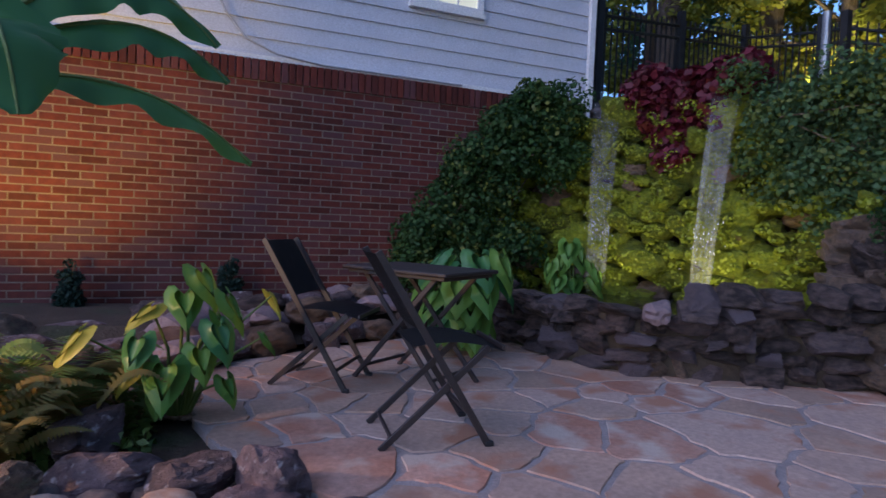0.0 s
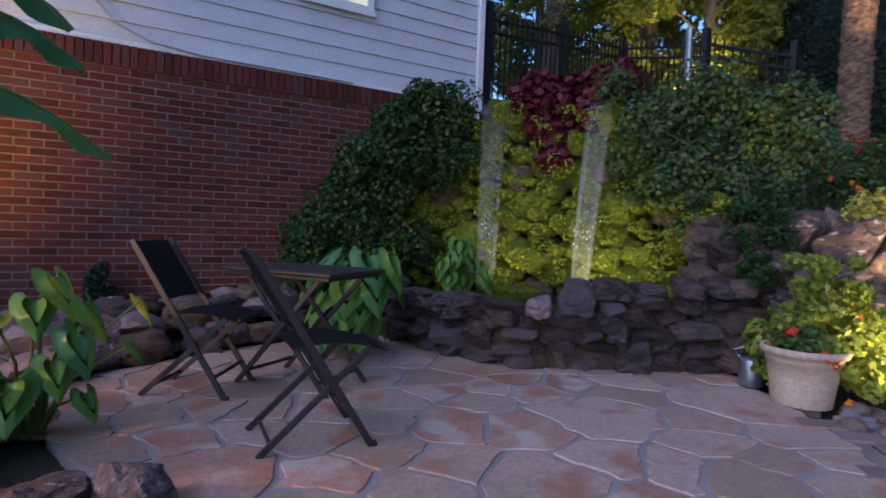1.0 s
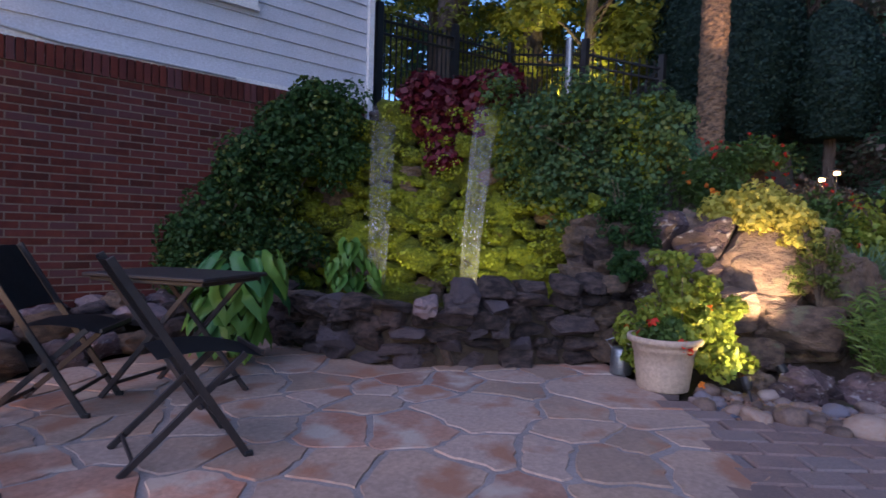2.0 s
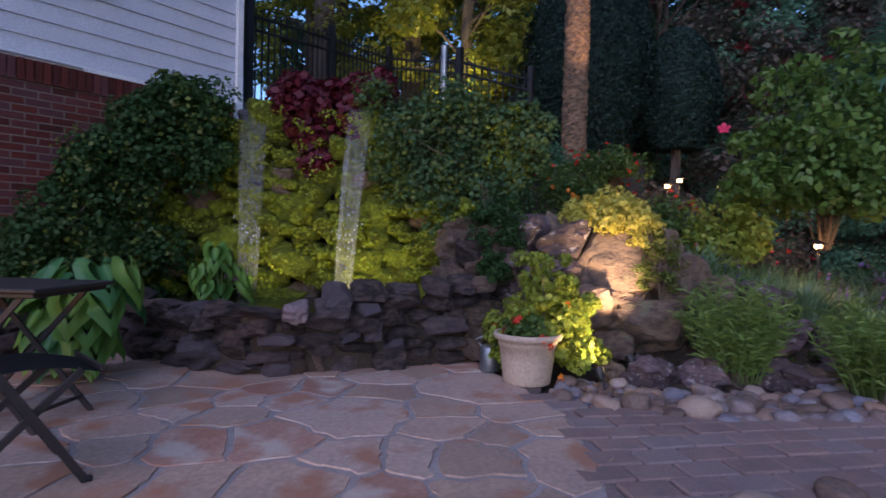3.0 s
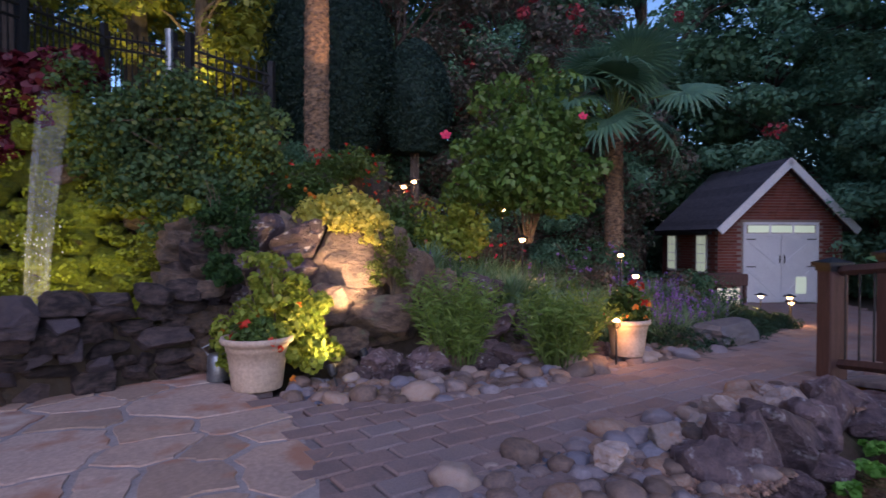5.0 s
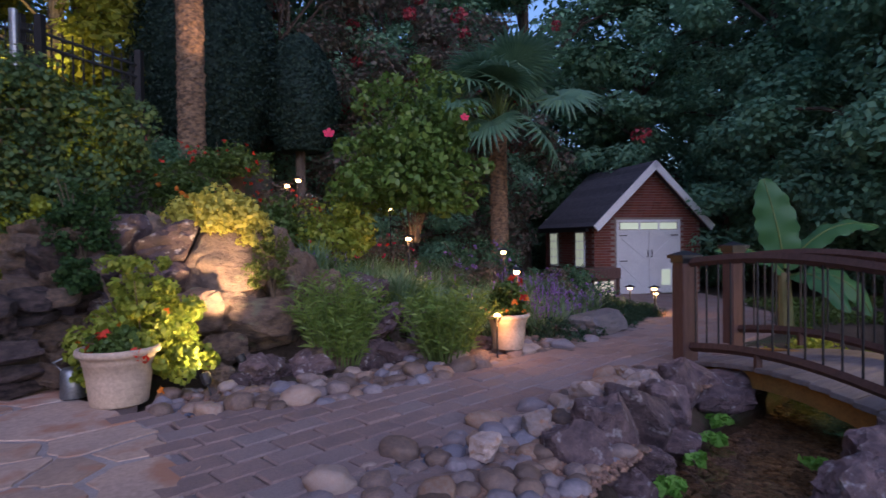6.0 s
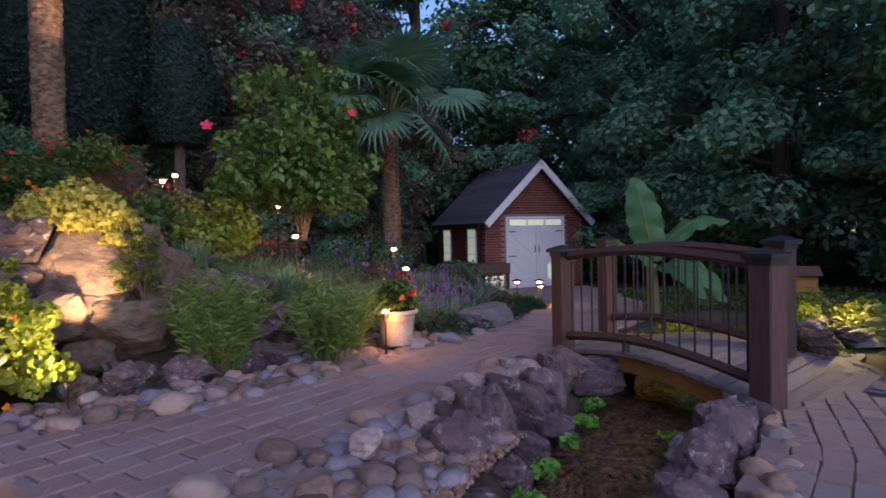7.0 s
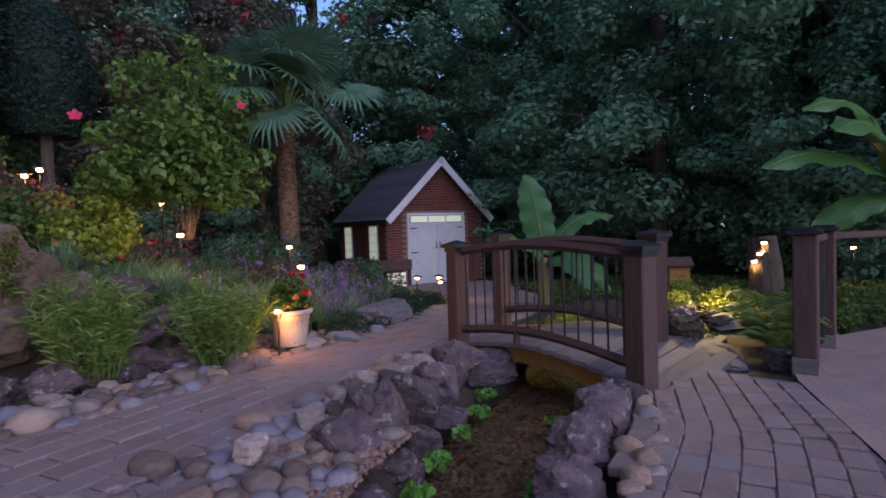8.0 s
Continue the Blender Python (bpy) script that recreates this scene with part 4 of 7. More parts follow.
# by the planted bed
boulder(0.60, 2.34, 0.02, 0.46, 0.32, 0.26, 30)
boulder(0.82, 2.12, 0.02, 0.40, 0.28, 0.24, -20)
boulder(1.14, 2.02, 0.10, 0.26, 0.22, 0.28, 15)
boulder(1.02, 1.88, 0.03, 0.36, 0.28, 0.16, 50)
boulder(1.33, 1.68, 0.03, 0.26, 0.20, 0.13, 20)
boulder(1.60, 1.62, 0.03, 0.20, 0.15, 0.14, 60)
boulder(0.45, 2.62, 0.08, 0.38, 0.30, 0.24, 70)
boulder(-0.35, 4.40, 0.12, 0.55, 0.34, 0.34, 10, True)
boulder(0.05, 4.62, 0.12, 0.60, 0.34, 0.34, -10)
boulder(0.55, 4.50, 0.12, 0.55, 0.32, 0.32, 20)
for b in ((-0.75, 4.05, 0.14, 0.6, 0.4, 0.40, 10), (-0.15, 4.22, 0.10, 0.5, 0.36, 0.36, -15), (0.28, 4.18, 0.08, 0.42, 0.34, 0.30, 30), (0.66, 4.12, 0.08, 0.36, 0.3, 0.28, 0), (0.15, 3.75, 0.06, 0.4, 0.3, 0.24, 60), (-0.45, 3.6, 0.06, 0.4, 0.3, 0.26, 20)):
    boulder(*b, b[0] in (-0.75, 0.15))
boulder(0.30, 2.15, 0.04, 0.22, 0.18, 0.18, 40, True)
# the bank
for b in ((5.98, 1.38, 0.80, 1.02, 0.50, 0.68, -64), (6.12, 0.98, 0.66, 0.58, 0.46, 0.50, -68), (5.90, 1.14, 0.34, 0.62, 0.42, 0.34, -60), (5.66, 1.62, 0.42, 0.60, 0.36, 0.34, -55), (6.02, 1.62, 0.45, 0.70, 0.50, 0.60, -60),
          (6.18, 1.15, 0.22, 0.60, 0.40, 0.42, -60), (5.55, 2.15, 0.28, 0.5, 0.4, 0.42, -40), (5.50, 1.85, 0.14, 0.42, 0.32, 0.34, -30), (5.80, 1.40, 0.12, 0.40, 0.30, 0.26, -60), (6.45, 0.80, 0.52, 0.44, 0.36, 0.4, -70), (5.90, 2.02, 0.92, 0.66, 0.46, 0.56, -55), (6.02, 1.72, 0.90, 0.60, 0.46, 0.50, -60), (5.80, 2.06, 0.55, 0.66, 0.44, 0.52, -52), (5.92, 1.40, 0.42, 0.60, 0.40, 0.36, -62)):
    boulder(*b, True)
for b in ((5.64, 2.16, 1.10, 0.52, 0.44, 0.48, -50), (5.80, 1.86, 1.00, 0.48, 0.42, 0.40, -58), (5.66, 1.90, 0.76, 0.56, 0.42, 0.34, -55), (5.50, 2.30, 0.82, 0.44, 0.40, 0.38, -40), (5.42, 2.05, 0.50, 0.44, 0.34, 0.32, -50), (6.62, 0.42, 0.55, 0.45, 0.36, 0.34, -60), (6.60, 0.28, 0.25, 0.50, 0.36, 0.34, -70), (6.60, 0.72, 0.30, 0.5, 0.4, 0.40, -60), (6.05, 0.30, 0.08, 0.32, 0.26, 0.26, 20), (6.75, -0.1, 0.25, 0.5, 0.36, 0.34, -50),
          (5.36, 1.02, 0.08, 0.36, 0.26, 0.24, 30), (5.72, 0.72, 0.06, 0.36, 0.28, 0.22, -20), (7.25, -1.55, 0.02, 0.34, 0.26, 0.22, 10)):
    boulder(*b)
r = random.Random(45)
for i in range(22):
    q = i / 21
    x, y = 5.28 + 1.35 * q + r.uniform(-0.1, 0.12), 1.22 - 2.1 * q + r.uniform(-0.1, 0.12)
    s_ = r.uniform(0.2, 0.36)
    boulder(x, y, max(land_at(x, y), -0.05) + s_ * 0.25, s_ * 1.25, s_, s_ * 0.9, r.uniform(0, 180), r.random() < 0.3)
# along the stream
for b in ((3.62, -0.80, -0.06, 0.46, 0.34, 0.24, 30), (3.88, -1.06, -0.02, 0.42, 0.36, 0.40, -20), (4.12, -1.26, 0.02, 0.40, 0.32, 0.46, 40), (4.38, -1.46, 0.04, 0.42, 0.36, 0.44, 0), (4.62, -1.68, 0.02, 0.36, 0.32, 0.38, -30),
          (4.98, -1.92, 0.04, 0.30, 0.26, 0.40, 20), (5.26, -2.08, 0.0, 0.34, 0.26, 0.36, 60), (3.36, -0.98, -0.12, 0.46, 0.34, 0.26, 10), (4.45, -1.66, -0.14, 0.26, 0.22, 0.24, 50), (4.16, -1.46, -0.14, 0.26, 0.2, 0.24, 20),
          (4.86, -1.72, 0.0, 0.22, 0.2, 0.24, 80), (4.25, -1.02, -0.02, 0.24, 0.2, 0.22, 10), (4.62, -1.36, -0.02, 0.22, 0.18, 0.2, 40), (3.9, -1.32, -0.16, 0.26, 0.22, 0.24, 70), (5.1, -1.72, 0.0, 0.2, 0.16, 0.2, 15), (3.12, -1.05, -0.14, 0.34, 0.3, 0.2, 45),
          (3.22, -1.84, -0.06, 0.40, 0.30, 0.30, -30), (3.50, -2.04, -0.02, 0.44, 0.30, 0.36, -40), (3.82, -2.36, 0.0, 0.42, 0.32, 0.38, -50), (4.02, -2.60, 0.0, 0.30, 0.26, 0.30, 10), (5.16, -2.16, -0.10, 0.34, 0.30, 0.30, 35), (5.42, -2.40, -0.10, 0.36, 0.30, 0.30, 70), (5.70, -2.62, -0.10, 0.36, 0.30, 0.28, 10), (4.36, -3.0, -0.14, 0.34, 0.3, 0.26, 30), (2.95, -1.66, -0.08, 0.36, 0.28, 0.26, -20), (3.68, -2.12, -0.14, 0.24, 0.2, 0.24, 30)):
    boulder(*b)
quartz = [rock_mesh("quartz_stone", surface("quartz", (0.42, 0.34, 0.31), (0.33, 0.24, 0.20), 6, 0.8, 0.5, 40, vary=0.2, spots=((0.34, 0.18, 0.11), 5.0, 0.58)), 410 + i, 3, 0.55, 0.3, 6) for i in range(3)]
r = random.Random(88)
for x, y, q in ((4.58, -1.26, 0.20), (4.78, -1.50, 0.15), (4.90, -1.62, 0.17), (4.98, -1.74, 0.15), (4.72, -1.38, 0.11), (4.34, -1.10, 0.14), (4.10, -0.88, 0.17), (5.12, -1.62, 0.14), (3.80, -0.62, 0.15)):
    ob = tagged(new("quartz_stone", r.choice(quartz)), "pale rough quartz stone beside the stream", "stone", "quartz stones")
    ob.matrix_basis = pose(x, y, 0.02 + q * 0.25, r.uniform(-15, 15), r.uniform(-15, 15), r.uniform(0, 360)) @ Matrix.Diagonal((q * 1.3, q, q * 0.8, 1))
# past the bridge
for b in ((4.20, -3.96, 0.05, 0.26, 0.20, 0.20, 20), (5.50, -4.22, 0.10, 0.34, 0.28, 0.30, -20), (5.20, -4.02, 0.07, 0.28, 0.22, 0.22, 40), (5.36, -4.30, 0.04, 0.26, 0.2, 0.2, 10), (5.02, -3.86, 0.02, 0.2, 0.16, 0.14, 60), (5.7, -4.75, 0.06, 0.55, 0.4, 0.16, 10), (6.3, -5.1, 0.06, 0.7, 0.5, 0.14, 0)):
    boulder(*b, b[0] == 5.20)

slab_block = tagged(new("stone_block", rock_mesh("stone_block", surface("cut_stone", (0.12, 0.115, 0.125), (0.17, 0.155, 0.16), 5, 0.85, 0.5, 40), 171, 3, 0.85, 0.10, 2)), "flat grey stone block beside the path", "stone block")
slab_block.matrix_basis = pose(7.75, -2.0, 0.02, 0, 0, -40) @ Matrix.Diagonal((0.85, 0.42, 0.24, 1))

cobbles = [rock_mesh("river_stone", COBBLE, 200 + i, 3, 0.12, 0.20) for i in range(7)]
pale_cobbles = [rock_mesh("river_stone", COBBLE_PALE, 220 + i, 3, 0.12, 0.22) for i in range(5)]


def scatter_stones(line, width, count, low, high, seed, group, pale=0.3, keep=None):
    r = random.Random(seed)
    ll = np.concatenate([[0], np.cumsum([math.dist(a, b) for a, b in zip(line, line[1:])])])
    placed, spare = [], []
    tries = 0
    while len(placed) < count and tries < count * 40:
        tries += 1
        s = r.uniform(0, ll[-1])
        x, y = float(np.interp(s, ll, [p[0] for p in line])), float(np.interp(s, ll, [p[1] for p in line]))
        x1, y1 = float(np.interp(s + 0.1, ll, [p[0] for p in line])), float(np.interp(s + 0.1, ll, [p[1] for p in line]))
        a = math.atan2(y1 - y, x1 - x + 1e-6)
        o = r.uniform(0, width)
        x, y = x - math.sin(a) * o, y + math.cos(a) * o
        size = r.uniform(low, high) * (1.25 if o < width * 0.5 else 0.9)
        if any(math.hypot(x - q[0], y - q[1]) < (size + q[2]) * 0.42 for q in placed):
            continue
        placed.append((x, y, size))
        me = r.choice(pale_cobbles) if r.random() < pale else r.choice(cobbles)
        is_pale = me in pale_cobbles
        zz = max(land_at(x, y), path_height(x) - 0.05)
        m = pose(x, y, zz + size * 0.32, r.uniform(-15, 15), r.uniform(-15, 15), r.uniform(0, 360)) @ Matrix.Diagonal((size * r.uniform(1.0, 1.4), size, size * r.uniform(0.6, 0.85), 1))
        if keep and len(placed) > keep:
            spare.append((me, m))
            continue
        ob = tagged(new("river_stone", me), "smooth pale tan river stone" if is_pale else "smooth grey-brown river stone", "stone", group)
        ob.matrix_basis = m
    if spare:
        vs, fs, k = [], [], 0
        for me, m in spare:
            co = np.array([v.co for v in me.vertices])
            mm = np.array(m)
            vs.append(co @ mm[:3, :3].T + mm[:3, 3])
            fs.append(np.array([tuple(q.vertices) for q in me.polygons]) + k)
            k += len(co)
        joined = fast_mesh("more_river_stones", np.concatenate(vs), np.concatenate(fs), COBBLE_JOINED)
        joined.polygons.foreach_set("use_smooth", [True] * len(joined.polygons))
        tagged(new("more_river_stones", joined), "many small mixed river stones filling the edging", "stones", kind="stuff")


LEFT_EDGE = [(4.42, 1.30), (4.50, 0.98), (4.56, 0.65), (4.68, 0.33), (4.98, 0.03), (5.25, -0.32), (5.72, -0.69), (6.28, -1.14), (6.70, -1.55), (7.1, -1.85)]
scatter_stones(LEFT_EDGE, 0.60, 280, 0.055, 0.17, 31, "river stones edging the bank", 0.22, 125)
LOWER = [(5.66, -1.84), (5.18, -1.38), (4.62, -0.95), (4.15, -0.50), (3.78, -0.15), (3.46, 0.04), (3.1, 0.1)]
scatter_stones(LOWER, 0.50, 260, 0.05, 0.15, 32, "river stones edging the stream", 0.28, 110)
scatter_stones([(4.35, -0.98), (3.9, -0.62), (3.5, -0.38), (3.1, -0.25), (2.7, -0.2)], 0.55, 130, 0.05, 0.14, 35, "river stones edging the stream", 0.28, 30)
scatter_stones([(3.0, -1.95), (3.35, -2.2), (3.75, -2.55), (4.0, -2.72)][::-1], 0.16, 26, 0.06, 0.11, 33, "river stones by the pavers", 0.5)
scatter_stones([(0.1, 2.1), (0.5, 2.0), (0.9, 1.9)], 0.2, 10, 0.08, 0.16, 34, "stones in the left bed", 0.4)


def gravel(name, line, width, count, size, material, seed, label, wet=False):
    """Loose chips strewn along a line."""
    r = np.random.default_rng(seed)
    ll = np.concatenate([[0], np.cumsum([math.dist(a, b) for a, b in zip(line, line[1:])])])
    s = r.uniform(0, ll[-1], count)
    px, py = np.array([p[0] for p in line]), np.array([p[1] for p in line])
    x, y = np.interp(s, ll, px), np.interp(s, ll, py)
    a = np.arctan2(np.interp(s + 0.1, ll, py) - y, np.interp(s + 0.1, ll, px) - x + 1e-6)
    o = r.uniform(-0.02, width, count)
    x, y = x - np.sin(a) * o, y + np.cos(a) * o
    z = land(x, y) + 0.028 if wet else np.maximum(land(x, y), -0.05 - 0.045 * np.clip(x - 6, 0, 12)) + 0.028
    base = np.array([(-1, 0, 0), (0.2, -0.8, 0.1), (1, 0.1, 0), (0, 0.9, 0.1), (0.1, 0, 0.7), (0, 0, -0.5)])
    faces = np.array([(0, 1, 4), (1, 2, 4), (2, 3, 4), (3, 0, 4), (1, 0, 5), (2, 1, 5), (3, 2, 5), (0, 3, 5)])
    th = r.uniform(0, math.tau, count)
    sc = size * r.uniform(0.5, 1.4, count)
    v = base[None] * sc[:, None, None] * r.uniform(0.7, 1.3, (count, 6, 1))
    c, sn_ = np.cos(th)[:, None], np.sin(th)[:, None]
    v = np.stack([v[..., 0] * c - v[..., 1] * sn_ + x[:, None], v[..., 0] * sn_ + v[..., 1] * c + y[:, None], v[..., 2] + z[:, None]], -1)
    f = (faces[None] + (np.arange(count) * 6)[:, None, None]).reshape(-1, 3)
    tagged(new(name, fast_mesh(name, v.reshape(-1, 3), f, material)), label, "gravel", kind="stuff")


gravel("pebbles", LEFT_EDGE, 0.6, 5200, 0.017, MULCH, 51, "reddish pebble mulch between the stones")
gravel("pebbles", LOWER, 0.6, 6500, 0.017, MULCH, 52, "reddish pebble mulch beside the stream")
gravel("pebbles", [(4.35, -0.95), (3.9, -0.6), (3.5, -0.35), (2.9, -0.2)], 0.6, 5000, 0.017, MULCH, 58, "reddish pebble mulch among stream stones")
gravel("slate_chips", [(4.48, 1.2), (4.54, 0.75), (4.62, 0.42)], 0.22, 1300, 0.018, SLATE, 53, "blue-black slate chips at the path's edge")
gravel("slate_chips", [(4.35, -0.7), (3.9, -0.27), (3.5, 0.0)], 0.15, 900, 0.018, SLATE, 54, "dark slate chips beside the path")
gravel("leaf_litter", [(0.2, 3.2), (0.9, 2.95)], 0.5, 2500, 0.018, MULCH, 55, "brown bark mulch under the taro")
gravel("stream_gravel", [(5.6, -3.25), (4.9, -2.55), (4.3, -1.95), (3.7, -1.62), (2.9, -1.4)], 0.3, 3000, 0.03, surface("stream_pebble", (0.26, 0.17, 0.10), (0.16, 0.12, 0.08), 9, 0.35, 0.3, 60, vary=0.5, per="island"), 56, "brown pebbles in the stream bed", True)
gravel("stream_gravel", [(5.6, -3.25), (4.9, -2.55), (4.3, -1.95), (3.7, -1.62), (2.9, -1.4)][::-1], 0.3, 3000, 0.03, surface("stream_pebble_dark", (0.20, 0.13, 0.08), (0.10, 0.08, 0.06), 9, 0.35, 0.3, 60, vary=0.5, per="island"), 57, "dark wet pebbles in the stream bed", True)

stream_water = bpy.data.materials.new("stream_water")
stream_water.use_nodes = True
b_ = stream_water.node_tree.nodes["Principled BSDF"]
b_.inputs["Base Color"].default_value = (0.6, 0.55, 0.45, 1)
b_.inputs["Roughness"].default_value = 0.08
b_.inputs["Transmission Weight"].default_value = 1.0
b_.inputs["IOR"].default_value = 1.33
nz_, bp_ = stream_water.node_tree.nodes.new("ShaderNodeTexNoise"), stream_water.node_tree.nodes.new("ShaderNodeBump")
nz_.inputs["Scale"].default_value, nz_.inputs["Detail"].default_value = 16, 4
bp_.inputs["Strength"].default_value, bp_.inputs["Distance"].default_value = 0.6, 0.02
stream_water.node_tree.links.new(nz_.outputs[0], bp_.inputs["Height"])
stream_water.node_tree.links.new(bp_.outputs[0], b_.inputs["Normal"])
v = []
for i, (x, y) in enumerate(STREAM):
    x1, y1 = STREAM[min(i + 1, len(STREAM) - 1)]
    x0, y0 = STREAM[max(i - 1, 0)]
    a = math.atan2(y1 - y0, x1 - x0)
    v += [(x - math.sin(a) * q, y + math.cos(a) * q, -0.30 - 0.045 * max(x - 6, 0)) for q in (-0.5, 0.5)]
water = tagged(new("stream_water", raw_mesh("stream_water", v, [(2 * i, 2 * i + 2, 2 * i + 3, 2 * i + 1) for i in range(len(STREAM) - 1)], stream_water)), "shallow clear stream over brown pebbles", "water", kind="structure")
water.visible_shadow = False

# rough border behind the chairs
border_me = [rock_mesh("border_stone", k, 260 + i, 3, 0.55, 0.3, 3) for i, k in enumerate((STONE, STONE, STONE_TAN, BOULDER, STONE_PINK))]
border = tagged(new("stone_border"), "rough stacked stones edging the bed by the brick wall", "stone border", kind="structure")
r = random.Random(14)
BL = [(0.80, 3.85), (1.05, 4.12), (1.45, 4.32), (1.95, 4.52), (2.45, 4.75), (3.0, 4.95)]
bl = np.concatenate([[0], np.cumsum([math.dist(a, b) for a, b in zip(BL, BL[1:])])])
for tier, (back, z, hgt) in enumerate(((0.0, 0.08, 0.20), (0.22, 0.22, 0.20), (0.5, 0.28, 0.18), (0.85, 0.24, 0.16))):
    s = r.uniform(0, 0.2)
    while s < bl[-1]:
        w = r.uniform(0.2, 0.48)
        x, y = float(np.interp(s, bl, [p[0] for p in BL])), float(np.interp(s, bl, [p[1] for p in BL]))
        shared("border_stone", r.choice(border_me), border, pose(x - 0.35 * back, y + 0.9 * back, z + r.uniform(-0.03, 0.03), r.uniform(-10, 10), r.uniform(-10, 10), 27 + r.uniform(-25, 25)) @ Matrix.Diagonal((w * 1.05, 0.28, hgt * r.uniform(0.8, 1.3), 1)))
        s += w
v = [(x - 0.1 * q, y + q, z) for x, y in [(-2.5, 4.3)] + BL + [(3.4, 5.0)] for q, z in ((0.1, 0.0), (0.5, 0.2), (1.6, 0.2))]
bed = tagged(part("planting_bed", raw_mesh("planting_bed", v, [(3 * i + k, 3 * i + 3 + k, 3 * i + 4 + k, 3 * i + 1 + k) for i in range(len(BL) + 1) for k in range(2)], SOIL_AND_GAP_SHADE)), "dark soil bed against the brick wall", "soil", kind="structure")

# ---- bridge ----
bridge = tagged(new("garden_bridge"), "small arched timber footbridge with iron balusters", "bridge")
PA, PB, WV = Vector((5.89, -2.27, 0)), Vector((4.13, -2.83, 0)), Vector((0.88, -0.77, 0))
for base, lift in ((PA, -0.035), (PB, -0.035), (PA + WV, 0.02), (PB + WV * 0.94, 0.015)):
    turn = math.degrees(math.atan2((PB - PA).y, (PB - PA).x))
    p = part("post", boxed(-0.07, -0.07, -0.24, 0.07, 0.07, 0.84, None, 0.008), TIMBER, bridge, "square dark-stained post")
    p.matrix_basis = pose(base.x, base.y, lift, 0, 0, turn)
    cap = bmesh.new()
    box(cap, -0.095, -0.095, 0.84, 0.095, 0.095, 0.868)
    box(cap, -0.076, -0.076, 0.805, 0.076, 0.076, 0.8395)
    lo = [cap.verts.new((sx * 0.092, sy * 0.092, 0.8685)) for sx, sy in ((-1, -1), (1, -1), (1, 1), (-1, 1))]
    tip = cap.verts.new((0, 0, 0.905))
    for k in range(4):
        cap.faces.new((lo[k], lo[(k + 1) % 4], tip))
    part("cap", cap, IRON, p, "black metal pyramid cap")


def arch(q, low, rise):
    return low + rise * math.sin(math.pi * q)


for w in (0.0, 1.0):
    a, b = PA + WV * w, PB + WV * w
    pts = [a.lerp(b, i / 12) for i in range(13)]
    for low, rise, rad, nm in ((0.765, 0.07, 0.024, "top_rail"), (0.10, 0.09, 0.024, "bottom_rail")):
        bm = tube([(p.x, p.y, arch(i / 12, low, rise)) for i, p in enumerate(pts)], rad, 4, None, 1.5)
        part(nm, bm, TIMBER, bridge)
    for i in range(1, 15):
        q = i / 15
        p = a.lerp(b, q)
        part("baluster", tube([(p.x, p.y, arch(q, 0.10, 0.09)), (p.x, p.y, arch(q, 0.765, 0.07))], 0.008, 6), IRON, bridge)
    p = a.lerp(b, 0.4)
    part("bracket", boxed(p.x - 0.02, p.y - 0.02, arch(0.4, -0.02, 0.1), p.x + 0.02, p.y + 0.02, arch(0.4, 0.09, 0.1)), TIMBER, bridge)
    v = []
    for i in range(13):
        q = i / 12
        p = a.lerp(b, q) + WV * (0.06 if w == 0 else -0.06)
        z = arch(q, -0.075, 0.125)
        for dz in (0, -0.14 + 0.02 * math.sin(math.pi * q)):
            for dw in (0, 0.08):
                o = WV.normalized() * (dw if w == 0 else -dw)
                v.append((p.x + o.x, p.y + o.y, z + dz))
    f = []
    for i in range(12):
        k = 4 * i
        f += [(k, k + 4, k + 6, k + 2), (k + 1, k + 3, k + 7, k + 5), (k + 2, k + 6, k + 7, k + 3), (k, k + 1, k + 5, k + 4)]
    part("arch_beam", raw_mesh("arch_beam", v, f, TIMBER_GOLD), None, bridge, "golden curved side beam")
u = (PB - PA).normalized()
wdir = WV.normalized()
for i in range(17):
    q = -0.13 + 1.28 * (i + 0.5) / 17
    p = PA.lerp(PB, q)
    z = arch(min(max(q, 0), 1), -0.035, 0.115) - 0.02 * max(0, -q, q - 1)
    slope = math.degrees(math.atan2(0.115 * math.pi * math.cos(math.pi * min(max(q, 0), 1)), (PB - PA).length))
    m = Matrix((u, wdir, Vector((0, 0, 1)))).transposed().to_4x4()
    m.translation = (p.x, p.y, z)
    pl = part("deck_plank", boxed(-0.0635, -0.02, -0.018, 0.0635, WV.length + 0.02, 0.018, None, 0.004), DECK, bridge)
    pl.matrix_basis = m @ pose(0, 0, 0, 0, -slope, 0)

# second railing past the stone landing
rail = tagged(new("railing"), "dark-stained timber posts with a handrail beside the terrace", "railing")
for x, y in ((3.99, -3.94), (4.49, -4.70)):
    p = part("post", boxed(-0.066, -0.066, -0.08, 0.066, 0.066, 0.86, None, 0.008), TIMBER, rail)
    p.matrix_basis = pose(x, y, 0, 0, 0, 35)
    cap = box(box(bmesh.new(), -0.09, -0.09, 0.862, 0.09, 0.09, 0.885), -0.07, -0.07, 0.887, 0.07, 0.07, 0.905)
    part("cap", cap, IRON, p, "black post cap")
    part("foot_board", boxed(-0.074, -0.074, -0.08, 0.074, 0.074, 0.09, None, 0.004), DECK, p)
part("handrail", bar((3.99, -3.94, 0.82), (4.49, -4.70, 0.82), 0.05, 0.05), TIMBER, rail)
part("handrail", bar((4.49, -4.70, 0.82), (4.70, -7.2, 0.82), 0.05, 0.05), TIMBER, rail)
